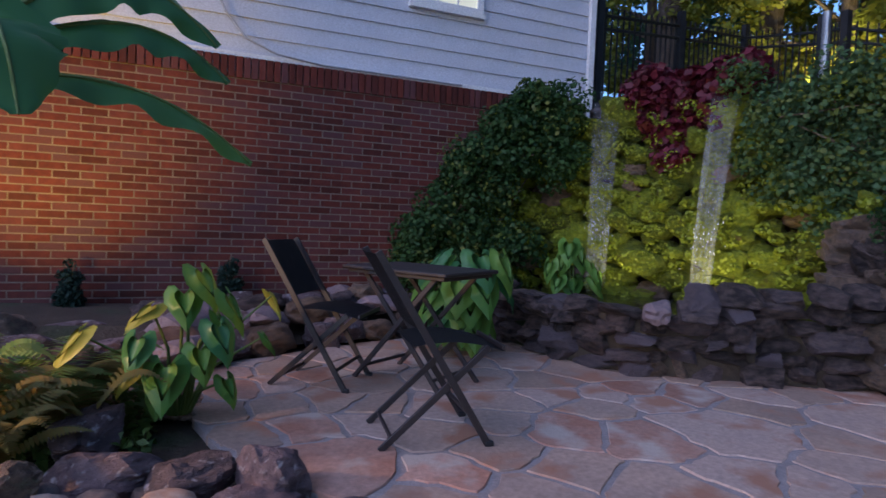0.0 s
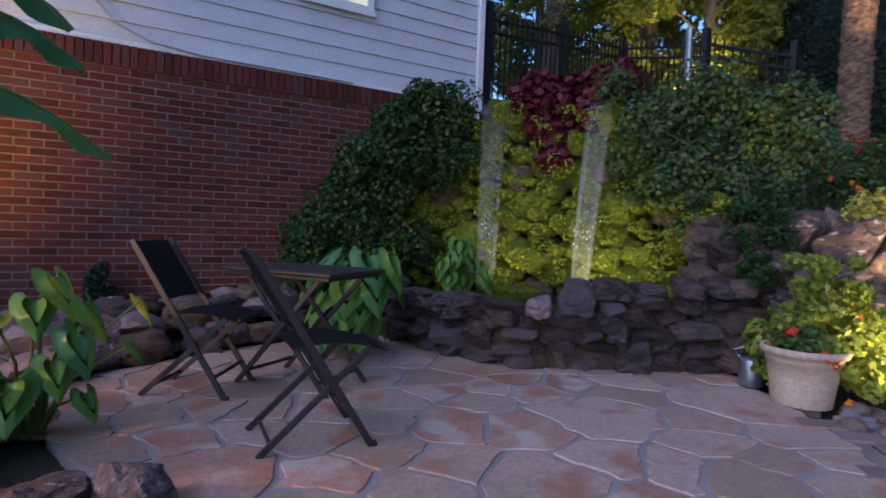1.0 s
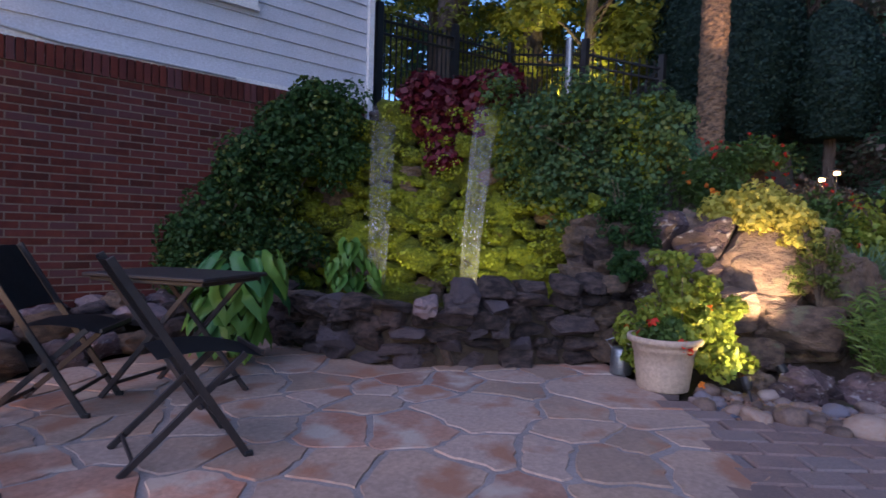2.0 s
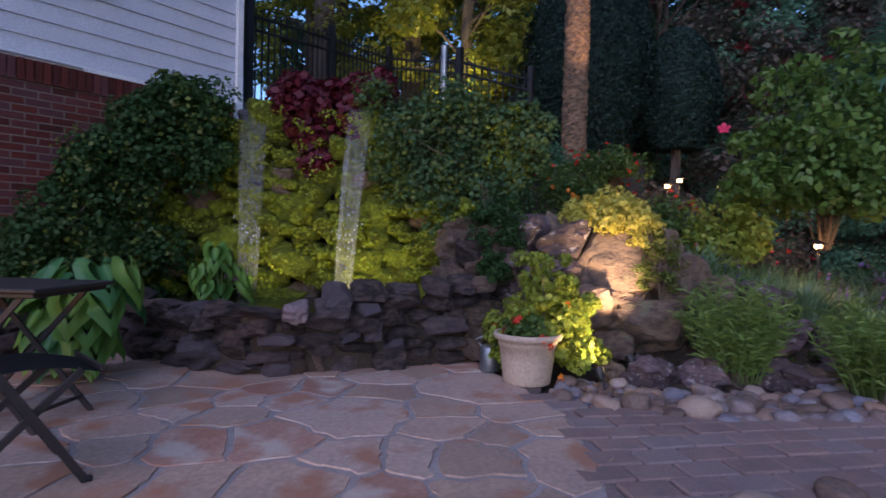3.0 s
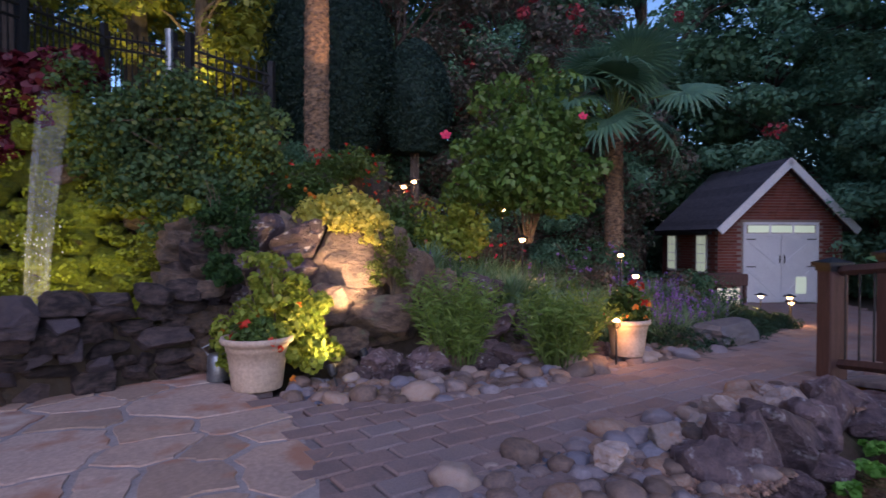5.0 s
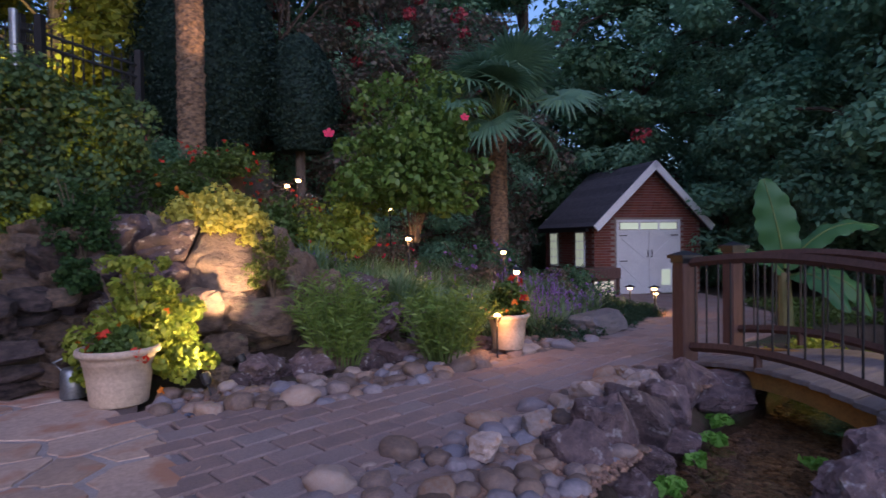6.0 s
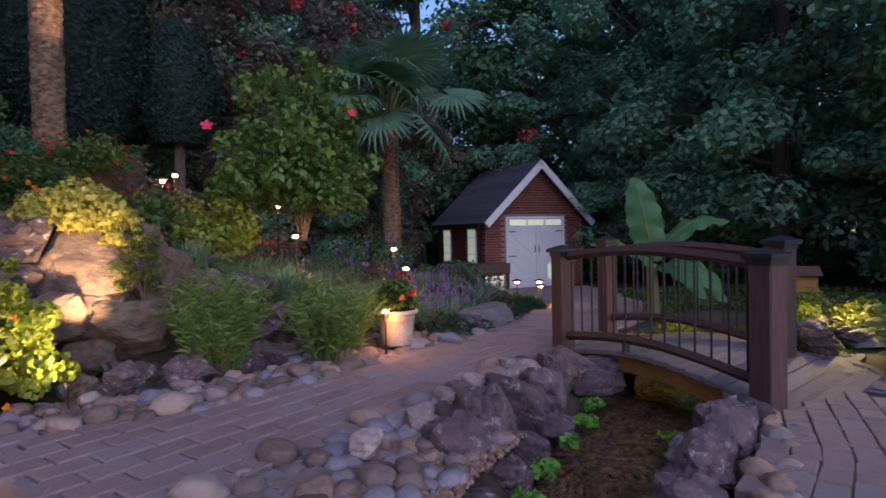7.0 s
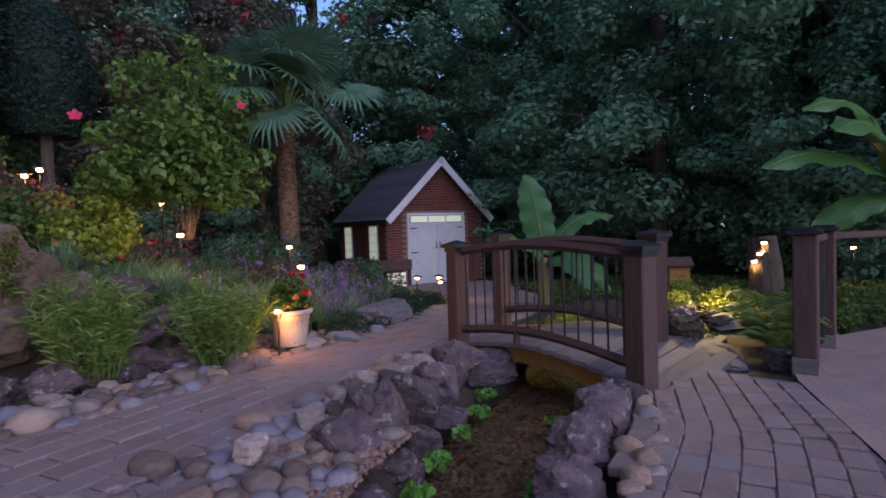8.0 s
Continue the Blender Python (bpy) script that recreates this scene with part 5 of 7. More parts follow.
for i in range(1, 8):
    q = i / 8
    part("baluster", tube([(3.99 + 0.5 * q, -3.94 - 0.76 * q, 0.05), (3.99 + 0.5 * q, -3.94 - 0.76 * q, 0.81)], 0.008, 6), IRON, rail)

bm = bmesh.new()
bm.faces.new([bm.verts.new((x, y, -0.008)) for x, y in ((4.15, -3.98), (3.85, -3.72), (2.83, -3.02), (1.6, -2.4), (0.5, -3.0), (0.5, -8.5), (5.2, -8.5), (4.75, -5.1))])
bm.normal_update()
step_slate = surface("step_slate", (0.14, 0.13, 0.15), (0.20, 0.18, 0.19), 5, 0.8, 0.4, 40)
terrace_stone = surface("terrace_concrete", (0.30, 0.205, 0.175), (0.24, 0.17, 0.15), 2.2, 0.8, 0.4, 40, spots=((0.25, 0.135, 0.10), 2.5, 0.56))
tagged(part("terrace", bm, terrace_stone), "tan stamped concrete terrace", "terrace", kind="structure")
for i, (x, y, sx, sy, t_) in enumerate(((4.62, -3.84, 0.62, 0.34, -40), (5.02, -4.02, 0.55, 0.34, -50), (4.95, -3.75, 0.4, 0.3, -30), (5.75, -4.85, 0.7, 0.45, 10))):
    ob = tagged(new("stepping_stone", rock_mesh("stepping_stone", step_slate, 300 + i, 4, 0.93, 0.10, 4, 0.3)), "flat grey stepping stone by the bridge", "stepping stone", "stepping stones")
    ob.matrix_basis = pose(x, y, -0.02, 0, 0, t_) @ Matrix.Diagonal((sx, sy, 0.07, 1))

# ---- shed ----
shed = tagged(new("garden_shed"), "small red brick garden shed with white double doors", "shed")
SM = pose(16.02, -5.16, -0.50, 0, 0, math.degrees(math.atan2(1.05, 3.16)))
shed.matrix_basis = SM
HW, EZ, AZ, LN = 1.55, 1.88, 3.33, 2.9
front = bmesh.new()
pts = [(-HW, 0), (HW, 0), (HW, EZ), (0, AZ - 0.06), (-HW, EZ)]
for x in (0.18, 0.30):
    front.faces.new([front.verts.new((x, y, z)) for y, z in pts])
front.verts.ensure_lookup_table()
for i in range(5):
    front.faces.new([front.verts[i], front.verts[(i + 1) % 5], front.verts[5 + (i + 1) % 5], front.verts[5 + i]])
shed_brick = surface("shed_mortar", (0.26, 0.20, 0.17), (0.22, 0.17, 0.15), 9, 0.95, 0.3, 80)
part("gable_wall", front, shed_brick, shed)
part("side_wall", boxed(0.3, HW - 0.12, 0, LN, HW, EZ), shed_brick, shed)
part("side_wall", boxed(0.3, -HW, 0, LN, -HW + 0.12, EZ), shed_brick, shed)
part("back_wall", boxed(LN - 0.12, -HW + 0.12, 0, LN, HW - 0.12, EZ), shed_brick, shed)
vs, fs = [], []
unit = np.array([(x, y, z) for z in (0, 1) for x, y in ((0, 0), (1, 0), (1, 1), (0, 1))], float)
uf = [(3, 2, 1, 0), (4, 5, 6, 7), (0, 1, 5, 4), (1, 2, 6, 5), (2, 3, 7, 6), (3, 0, 4, 7)]


def lay(x0, y0, z0, x1, y1, z1):
    k = len(vs) * 8
    vs.append(unit * (np.array([x1, y1, z1]) - (x0, y0, z0)) + (x0, y0, z0))
    fs.extend(tuple(i + k for i in q) for q in uf)


DOOR_HW, DOOR_TOP = 0.90, 1.90
row = 0
while row * 0.0677 < AZ - 0.2:
    z = row * 0.0677
    lim = HW if z < EZ else HW * (AZ - 0.1 - z) / (AZ - 0.1 - EZ)
    y = -lim + (0 if row % 2 else 0.1)
    while y < lim - 0.04:
        y1 = min(y + 0.193, lim)
        if not (z < DOOR_TOP and y1 > -DOOR_HW and y < DOOR_HW):
            lay(0.168, y, z, 0.182, y1, z + 0.056)
        y += 0.203
    if z < EZ - 0.06:
        x = 0.19 + (0 if row % 2 else 0.1)
        while x < LN - 0.05:
            xe = min(x + 0.193, LN)
            if not any(xe > a and x < b and 0.62 < z < 1.62 for a, b in ((0.62, 1.12), (2.1, 2.6))):
                lay(x, HW - 0.004, z, xe, HW + 0.010, z + 0.056)
            x += 0.203
    row += 1
tagged(part("brickwork", raw_mesh("brickwork", np.concatenate(vs), fs, SHED_BRICK), None, shed), "red brick courses", kind="stuff")
pitch = math.atan2(AZ - EZ, HW)
for sgn in (-1, 1):
    m = pose(-0.12, 0, AZ + 0.02, 0, 0, 0) @ Matrix.Rotation(-sgn * pitch, 4, "X")
    roof = part("roof_slope", boxed(0, 0 if sgn > 0 else -2.37, -0.06, LN + 0.3, 2.37 if sgn > 0 else 0, 0.0, m), SHINGLE, shed, "dark grey shingle roof")
    for j in range(15):
        o0, o1 = sgn * (2.37 - j * 0.158), sgn * (2.37 - j * 0.158 - 0.165)
        part("shingle_course", boxed(0.01, min(o0, o1), 0.001 + 0.002 * (j % 2), LN + 0.29, max(o0, o1), 0.012 + 0.002 * (j % 2), m), SHINGLE, roof)
    part("barge_board", boxed(-0.05, 0 if sgn > 0 else -2.38, -0.15, -0.002, 2.38 if sgn > 0 else 0, 0.02, m), WHITE, shed, "white barge board")
part("gutter", boxed(0.2, HW + 0.13, EZ - 0.27, LN + 0.1, HW + 0.22, EZ - 0.19), IRON, shed)
part("door_frame", boxed(0.150, -DOOR_HW, 1.60, 0.20, DOOR_HW, 1.64), WHITE, shed)
part("door_frame", boxed(0.150, -DOOR_HW, 1.84, 0.20, DOOR_HW, 1.90), WHITE, shed)
for sgn in (-1, 1):
    part("door_frame", boxed(0.151, sgn * DOOR_HW - 0.035, 0, 0.20, sgn * DOOR_HW + 0.035, 1.90), WHITE, shed)
    leaf = part("door", boxed(0.160, min(0.005 * sgn, 0.865 * sgn), 0.02, 0.19, max(0.005 * sgn, 0.865 * sgn), 1.60), WHITE, shed, "white boarded door leaf")
    for z0, z1 in ((0.04, 0.14), (0.80, 0.90), (1.49, 1.59)):
        part("door_rail", boxed(0.148, min(0.01 * sgn, 0.86 * sgn), z0, 0.159, max(0.01 * sgn, 0.86 * sgn), z1), WHITE, leaf)
    part("brace", bar((0.153, 0.08 * sgn, 0.16), (0.153, 0.80 * sgn, 0.80), 0.012, 0.09), WHITE, leaf)
    part("brace", bar((0.153, 0.08 * sgn, 0.92), (0.153, 0.80 * sgn, 1.48), 0.012, 0.09), WHITE, leaf)
    for z in (0.86, 1.50):
        part("strap_hinge", boxed(0.136, min(0.64 * sgn, 0.86 * sgn), z - 0.012, 0.147, max(0.64 * sgn, 0.86 * sgn), z + 0.012), IRON, leaf, "black strap hinge")
    part("handle", tube([(0.14, 0.06 * sgn, 0.95), (0.115, 0.06 * sgn, 0.97), (0.115, 0.06 * sgn, 1.11), (0.14, 0.06 * sgn, 1.13)], 0.012, 6), IRON, leaf)
# glow for the shed glass; on the side windows it paints reflected sky
pane_glow = glowing("shed_pane_glow", (0.70, 0.80, 0.55), 0.14)
for i in range(3):
    y0 = -0.84 + i * 0.57
    part("transom_pane", boxed(0.165, y0, 1.655, 0.175, y0 + 0.52, 1.825), pane_glow, shed, "lit transom pane")
part("transom_bar", boxed(0.152, -0.320, 1.64, 0.198, -0.270, 1.84), WHITE, shed)
part("transom_bar", boxed(0.152, 0.250, 1.64, 0.198, 0.300, 1.84), WHITE, shed)
# the glow here paints a reflection in the door's low pane
part("door_reflection_pane", boxed(0.138, -0.62, 0.22, 0.146, -0.36, 0.62), pane_glow, shed, "glowing glass pane low in the door, a painted reflection")
for a, b in ((0.62, 1.12), (2.1, 2.6)):
    w_ = part("window", boxed(a, HW + 0.004, 0.66, b, HW + 0.022, 1.62), WHITE, shed, "white sash window")
    for i in range(2):
        for j in range(4):
            part("pane", boxed(a + 0.05 + i * 0.21, HW + 0.023, 0.72 + j * 0.22, a + 0.24 + i * 0.21, HW + 0.028, 0.92 + j * 0.22), pane_glow, w_)
planter = tagged(new("planter_stand"), "dark timber planter stand beside the shed", "planter")
part("box", boxed(-0.25, -0.45, 0.45, 0.25, 0.45, 0.70, None, 0.01), TIMBER, planter)
for sx in (-0.2, 0.2):
    for sy in (-0.4, 0.4):
        part("leg", boxed(sx - 0.03, sy - 0.03, 0, sx + 0.03, sy + 0.03, 0.45), TIMBER, planter)
part("lantern_pane", boxed(-0.26, -0.25, 0.05, -0.252, 0.25, 0.40), WINDOW_LIT, planter, "softly lit panel")
planter.matrix_basis = pose(14.9, -3.55, -0.45, 0, 0, 18)

# ---- lamps ----


def path_light(x, y, z, watts=3.2):
    """A low mushroom light: stake, glass, hat."""
    g = min(land_at(x, y), z - 0.12) if x > 4.3 else 0
    thing = tagged(new("path_light"), "low brass path light glowing warm among plants", "path light", "path lights")
    part("stake", tube([(0, 0, g - z), (0, 0, -0.05)], 0.009, 6), IRON, thing)
    part("glass", lathe([(0.020, -0.03), (0.032, -0.02), (0.032, 0.0), (0.024, 0.008)], 14), LAMP_GLASS, thing, "glowing glass")
    part("hat", lathe([(0.085, 0.010), (0.065, 0.022), (0.02, 0.040), (0.004, 0.046)], 16), IRON, thing, "dark conical hat")
    thing.matrix_basis = pose(x, y, z)
    bulb(x, y, z - 0.075, watts, 0.03)


for p in ((7.585, 0.118, 1.0), (8.74, 1.84, 1.72), (8.77, 1.70, 1.79), (7.23, -1.04, 0.64), (8.32, -0.97, 0.82), (9.63, 0.60, 1.43), (9.92, -2.93, 0.22), (9.80, -3.25, 0.22), (9.9, -3.30, 0.14),
          (7.19, -6.76, 0.42), (7.14, -6.80, 0.52), (7.11, -6.84, 0.66), (7.32, -8.64, 0.52)):
    path_light(*p)
pot_lamp = tagged(new("spot_lamp"), "small garden spot lamp glowing beside the planter", "lamp")
part("housing", lathe([(0.018, -0.05), (0.03, -0.02), (0.032, 0.0)], 12), IRON, pot_lamp)
part("glass", lathe([(0.026, 0.001), (0.03, 0.012), (0.01, 0.028)], 12), LAMP_GLASS, pot_lamp)
part("stake", tube([(0, 0, -0.36), (0, 0, -0.05)], 0.008, 6), IRON, pot_lamp)
pot_lamp.matrix_basis = pose(5.98, -0.78, 0.34)
bulb(5.90, -0.80, 0.30, 1.7, 0.03, (1.0, 0.44, 0.11))
for x, y, z, a in ((4.93, 1.24, 0.14, 0), (5.33, 1.16, 0.18, 30)):
    s_ = tagged(new("spot_lamp"), "small black garden spot lamp on a stake", "lamp", "garden spot lamps")
    part("housing", lathe([(0.022, -0.05), (0.034, -0.02), (0.036, 0.03), (0.032, 0.032)], 12), IRON, s_)
    part("stake", tube([(0, 0, -0.2), (0, 0, -0.05)], 0.007, 6), IRON, s_)
    s_.matrix_basis = pose(x, y - 0.05, z - 0.05, -25, 20, a)

# ---- planters ----


def planter_pot(x, y, top, height, radius, label):
    thing = tagged(new("planter_pot"), label, "planter", "round planters")
    prof = [(radius * 0.70, 0), (radius * 0.72, 0.01), (radius * 0.80, height * 0.45), (radius * 0.86, height * 0.72), (radius * 0.885, height * 0.73), (radius * 0.90, height * 0.80), (radius * 0.93, height * 0.86),
            (radius * 1.02, height * 0.88), (radius * 1.05, height * 0.93), (radius * 1.03, height * 0.99), (radius * 0.98, height), (radius * 0.90, height * 0.97), (radius * 0.86, height * 0.86)]
    part("pot", lathe(prof, 40), TERRACOTTA, thing, "", True)
    part("soil", lathe([(radius * 0.85, height * 0.80), (radius * 0.855, height * 0.88)], 24), SOIL_AND_GAP_SHADE, thing)
    thing.matrix_basis = pose(x, y, top - height)
    return thing


planter_pot(4.68, 1.62, 0.350, 0.350, 0.228, "large cream planter with dark stains at its foot")
planter_pot(6.17, -0.88, 0.345, 0.30, 0.180, "cream planter lit warm by a small lamp")


def foliage(name, material, x, y, z, rx, ry, rz, lumps, per, size, seed, label, category, stems=8, ratio=0.55, group="", flowers=(), z0=0.15, fold=0.15):
    thing = tagged(new(name), label, category, group)
    part("leaves", shrub_mesh("leaves", material, rx, ry, rz, lumps, per, size, seed, ratio, z0 * rz, fold, name in ("hibiscus", "potted_shrub")), None, thing)
    if name == "hibiscus":
        for i in range(stems):
            part("stem", twigs_mesh("stem", TWIG, rx, ry, rz, 1, seed + i, 0.008), None, thing)
    elif stems:
        part("stems", twigs_mesh("stems", TWIG, rx, ry, rz, stems, seed), None, thing)
    for i, (mat_, count, fs_) in enumerate(flowers):
        rr = np.random.default_rng(seed + 50 + i)
        d = rr.normal(0, 1, (count, 3))
        d /= np.linalg.norm(d, axis=1)[:, None]
        d[:, 2] = np.abs(d[:, 2])
        c = d * np.array([rx, ry, rz]) * rr.uniform(0.8, 1.05, (count, 1))
        pts = np.repeat(c, 7, 0) + rr.normal(0, fs_ * 0.3, (count * 7, 3))
        v, f = leaf_cloud(pts, np.repeat(d, 7, 0), fs_, 0.6, 0.8, 0.2, rr)
        tagged(part("flowers", fast_mesh("flowers", v, f, mat_), None, thing), kind="stuff")
    thing.matrix_basis = pose(x, y, z)
    return thing


foliage("potted_shrub", LIME_LEAF, 5.04, 1.66, 0.0, 0.40, 0.44, 0.80, 120, 66, 0.046, 301, "lime-green leafy shrub glowing in a garden light", "shrub", 14, 0.75, flowers=((ORANGE_PETAL, 10, 0.03),))
foliage("potted_flowers", MID_LEAF, 4.68, 1.62, 0.28, 0.22, 0.22, 0.17, 26, 60, 0.04, 302, "dark green potted plant with red flowers", "potted plant", 6, 0.8, flowers=((RED_PETAL, 6, 0.045),))
foliage("potted_flowers", MID_LEAF, 6.17, -0.88, 0.30, 0.20, 0.20, 0.34, 26, 50, 0.045, 303, "potted plant with red and orange flowers", "potted plant", 8, 0.5, flowers=((RED_PETAL, 7, 0.05), (ORANGE_PETAL, 6, 0.035)))
foliage("golden_shrub", YELLOW_LEAF, 6.00, 1.56, 1.05, 0.36, 0.46, 0.36, 80, 95, 0.046, 304, "golden yellow-leaved shrub lit from below", "shrub", 10, 0.75)
foliage("golden_shrub", YELLOW_LEAF, 5.92, 1.22, 0.92, 0.16, 0.22, 0.30, 24, 60, 0.040, 305, "trailing golden foliage over a boulder", "shrub", 6, 0.6)
foliage("trailing_plant", IVY_GOLD, 5.90, 1.06, 0.52, 0.20, 0.26, 0.62, 34, 80, 0.032, 306, "fine trailing green plant over the boulder", "shrub", 6)
for i, (x, y, z, rx, h_) in enumerate(((5.30, 2.26, 0.86, 0.24, 0.50), (5.06, 2.13, 0.62, 0.15, 0.30), (5.46, 2.42, 1.06, 0.26, 0.42))):
    foliage("trailing_plant", IVY, x, y, z, rx, rx, h_, 26, 70, 0.035, 340 + i, "dark green ivy trailing over the stone pier", "shrub", 5, 0.8, "ivy on the pier")
foliage("flowering_shrub", LIME_LEAF, 7.55, 0.95, 0.82, 0.55, 0.60, 0.55, 46, 80, 0.060, 307, "round yellow-green shrub with small red flowers", "shrub", 10, 0.7, flowers=((RED_PETAL, 9, 0.035),))
foliage("flowering_shrub", MID_LEAF, 7.25, 1.45, 0.90, 0.45, 0.45, 0.50, 30, 80, 0.05, 308, "dark green shrub with small red flowers", "shrub", 10, 0.6, flowers=((RED_PETAL, 14, 0.035),))
foliage("hibiscus", HIBISCUS, 7.95, 0.10, 0.95, 0.86, 0.86, 1.72, 150, 52, 0.088, 309, "tall glossy hibiscus bush with pink flowers", "shrub", 15, 0.62, z0=0.22)


def big_flower(x, y, z, size, label):
    thing = tagged(new("hibiscus_flower"), label, "flower", "hibiscus flowers")
    petal = bmesh.new()
    pts = [(0, 0, 0), (0.3, 0.28, 0.1), (0.75, 0.36, 0.22), (1.0, 0.12, 0.25), (1.0, -0.12, 0.25), (0.75, -0.36, 0.22), (0.3, -0.28, 0.1)]
    petal.faces.new([petal.verts.new(Vector(p) * size) for p in pts])
    me = as_mesh("petal", petal, PINK_PETAL)
    for k in range(5):
        shared("petal", me, thing, pose(0, 0, 0, 0, -12, k * 72))
    thing.matrix_basis = pose(x, y, z, 0, -65, 12)


for (x, y, z), s_ in (((7.22, 0.90, 2.10), 0.066), ((7.45, -0.52, 2.28), 0.055)):
    big_flower(x, y, z, s_, "open pink hibiscus flower")


def blades(name, material, x, y, z, count, length, width, seed, label, category, lean=0.8, group="", upright=False, flower=None):
    """A tuft of arching blades."""
    r = np.random.default_rng(seed)
    v, f = [], []
    for i in range(count):
        a, L, q = r.uniform(0, math.tau), length * r.uniform(0.6, 1.1), lean * r.uniform(0.3, 1.1)
        bx, by = r.normal(0, 0.06, 2)
        w = width * r.uniform(0.7, 1.2)
        ca_, sa_ = math.cos(a), math.sin(a)
        k = len(v)
        for j in range(5):
            s_ = j / 4
            out, up = L * q * s_ ** 1.6, L * (s_ - 0.45 * q * s_ ** 2.4)
            ww = w * (1 - s_ ** 2) * 0.5 + 0.0006
            v += [(bx + ca_ * out - sa_ * ww, by + sa_ * out + ca_ * ww, up), (bx + ca_ * out + sa_ * ww, by + sa_ * out - ca_ * ww, up)]
        f += [(k + 2 * j, k + 2 * j + 1, k + 2 * j + 3, k + 2 * j + 2) for j in range(4)]
    thing = tagged(new(name), label, category, group)
    tagged(part("blades", fast_mesh("blades", v, f, material), None, thing), kind="stuff")
    if flower and flower[1]:
        m_, n_, fl = flower
        pts = []
        for i in range(n_):
            a, q = r.uniform(0, math.tau), r.uniform(0, 0.2)
            top = np.array([math.cos(a) * q, math.sin(a) * q, fl * r.uniform(0.75, 1.1)])
            for j in range(14):
                pts.append(top * np.array([1, 1, 1]) + np.array([r.normal(0, 0.006), r.normal(0, 0.006), -0.012 * j]))
        v2, f2 = leaf_cloud(np.array(pts), np.tile([0, 0, 1.0], (len(pts), 1)), 0.027, 1.0, 0.8, 0.1, r)
        tagged(part("flower_spikes", fast_mesh("flower_spikes", v2, f2, m_), None, thing), kind="stuff")
    thing.matrix_basis = pose(x, y, z)
    return thing


r = random.Random(77)
for x, y in ((7.45, 0.55), (7.7, -0.05), (7.25, 0.15), (7.5, -0.45), (7.2, -0.55), (7.9, -0.55), (8.1, -1.2), (7.75, -1.15), (7.4, -1.3), (8.5, -1.6), (8.0, -1.75), (8.8, -1.2), (8.9, -2.1), (8.6, -0.3), (9.0, 0.1), (6.95, 0.45), (7.0, -0.25), (9.3, -1.7), (6.95, 0.15), (7.1, 0.75), (7.35, -0.95), (7.65, 0.3), (8.2, -0.1), (8.3, 0.5), (7.95, -0.9), (8.5, -0.8), (8.9, -0.6), (7.05, -0.85), (7.6, -1.45), (8.2, -1.5), (9.1, -1.4), (9.6, -1.2), (9.5, -0.3), (6.75, 0.95)):
    blades("lily_turf", LIRIOPE, x, y, land_at(x, y), 150, r.uniform(0.36, 0.52), 0.019, r.randrange(9999), "arching lily turf with purple flower spikes", "grass clump", 0.9, "lily turf clumps", flower=(PURPLE_PETAL, r.randrange(9, 15) if y < -0.9 else r.randrange(0, 4), 0.40))


def willowy(x, y, z, count, height, spread, seed, label):
    """Upright leafy stems with narrow leaves."""
    rr = np.random.default_rng(seed)
    thing = tagged(new("willowy_shrub"), label, "shrub", "narrow-leaved shrubs")
    bm = bmesh.new()
    pts, nr, tv = [], [], []
    for i in range(count):
        a, q = rr.uniform(0, math.tau), rr.uniform(0.15, 1) ** 0.7 * spread
        top = Vector((math.cos(a) * q, math.sin(a) * q, height * rr.uniform(0.65, 1.08) * (1 - 0.25 * q / spread)))
        b0 = Vector((math.cos(a) * q * 0.4, math.sin(a) * q * 0.4, 0))
        mid = b0.lerp(top, 0.5) + Vector((0, 0, 0.06))
        tube([b0, mid, top], [0.005, 0.004, 0.002], 4, bm)
        for j in range(24):
            s_ = 0.15 + 0.85 * j / 23
            p = b0.lerp(mid, s_ * 2) if s_ < 0.5 else mid.lerp(top, s_ * 2 - 1)
            d = Vector((rr.normal(), rr.normal(), 0.7)).normalized()
            pts.append((*p,))
            tv.append((*d,))
    tagged(part("stems", bm, STEM, thing), kind="stuff")
    pts, tv = np.array(pts), np.array(tv)
    side = np.cross(tv, rr.normal(0, 1, tv.shape))
    side /= np.linalg.norm(side, axis=1)[:, None]
    L = 0.10 * rr.uniform(0.7, 1.3, (len(pts), 1))
    v = np.stack([pts, pts + tv * L * 0.45 + side * 0.0075, pts + tv * L - np.array([0, 0, 0.02]), pts + tv * L * 0.45 - side * 0.0075], 1).reshape(-1, 3)
    part("leaves", fast_mesh("leaves", v, np.arange(len(v)).reshape(-1, 4), GRASS), None, thing)
    thing.matrix_basis = pose(x, y, z)


willowy(5.80, 0.50, 0.0, 95, 0.78, 0.44, 401, "bushy narrow-leaved green plant behind river stones")
willowy(5.72, 0.40, 0.0, 26, 0.50, 0.22, 402, "bushy narrow-leaved green plant behind river stones")
willowy(5.90, -0.36, 0.0, 95, 0.68, 0.46, 403, "bushy narrow-leaved green plant beside the planter")
willowy(5.85, -0.30, 0.0, 26, 0.42, 0.24, 404, "bushy narrow-leaved green plant beside the planter")
for x, y, rx, s_ in ((7.15, -1.45, 0.36, 411), (7.55, -1.75, 0.34, 412), (8.3, -2.2, 0.5, 413), (8.9, -2.5, 0.5, 414), (9.6, -2.5, 0.6, 415), (8.1, -1.9, 0.4, 416), (9.62, -2.86, 0.34, 417), (9.58, -3.12, 0.26, 418), (10.1, -2.7, 0.45, 419)):
    foliage("juniper", JUNIPER, x, y, land_at(x, y) - 0.02, rx, rx, 0.26, 34, 90, 0.035, s_, "low spreading dark green juniper", "shrub", 6, 0.35, "spreading junipers")
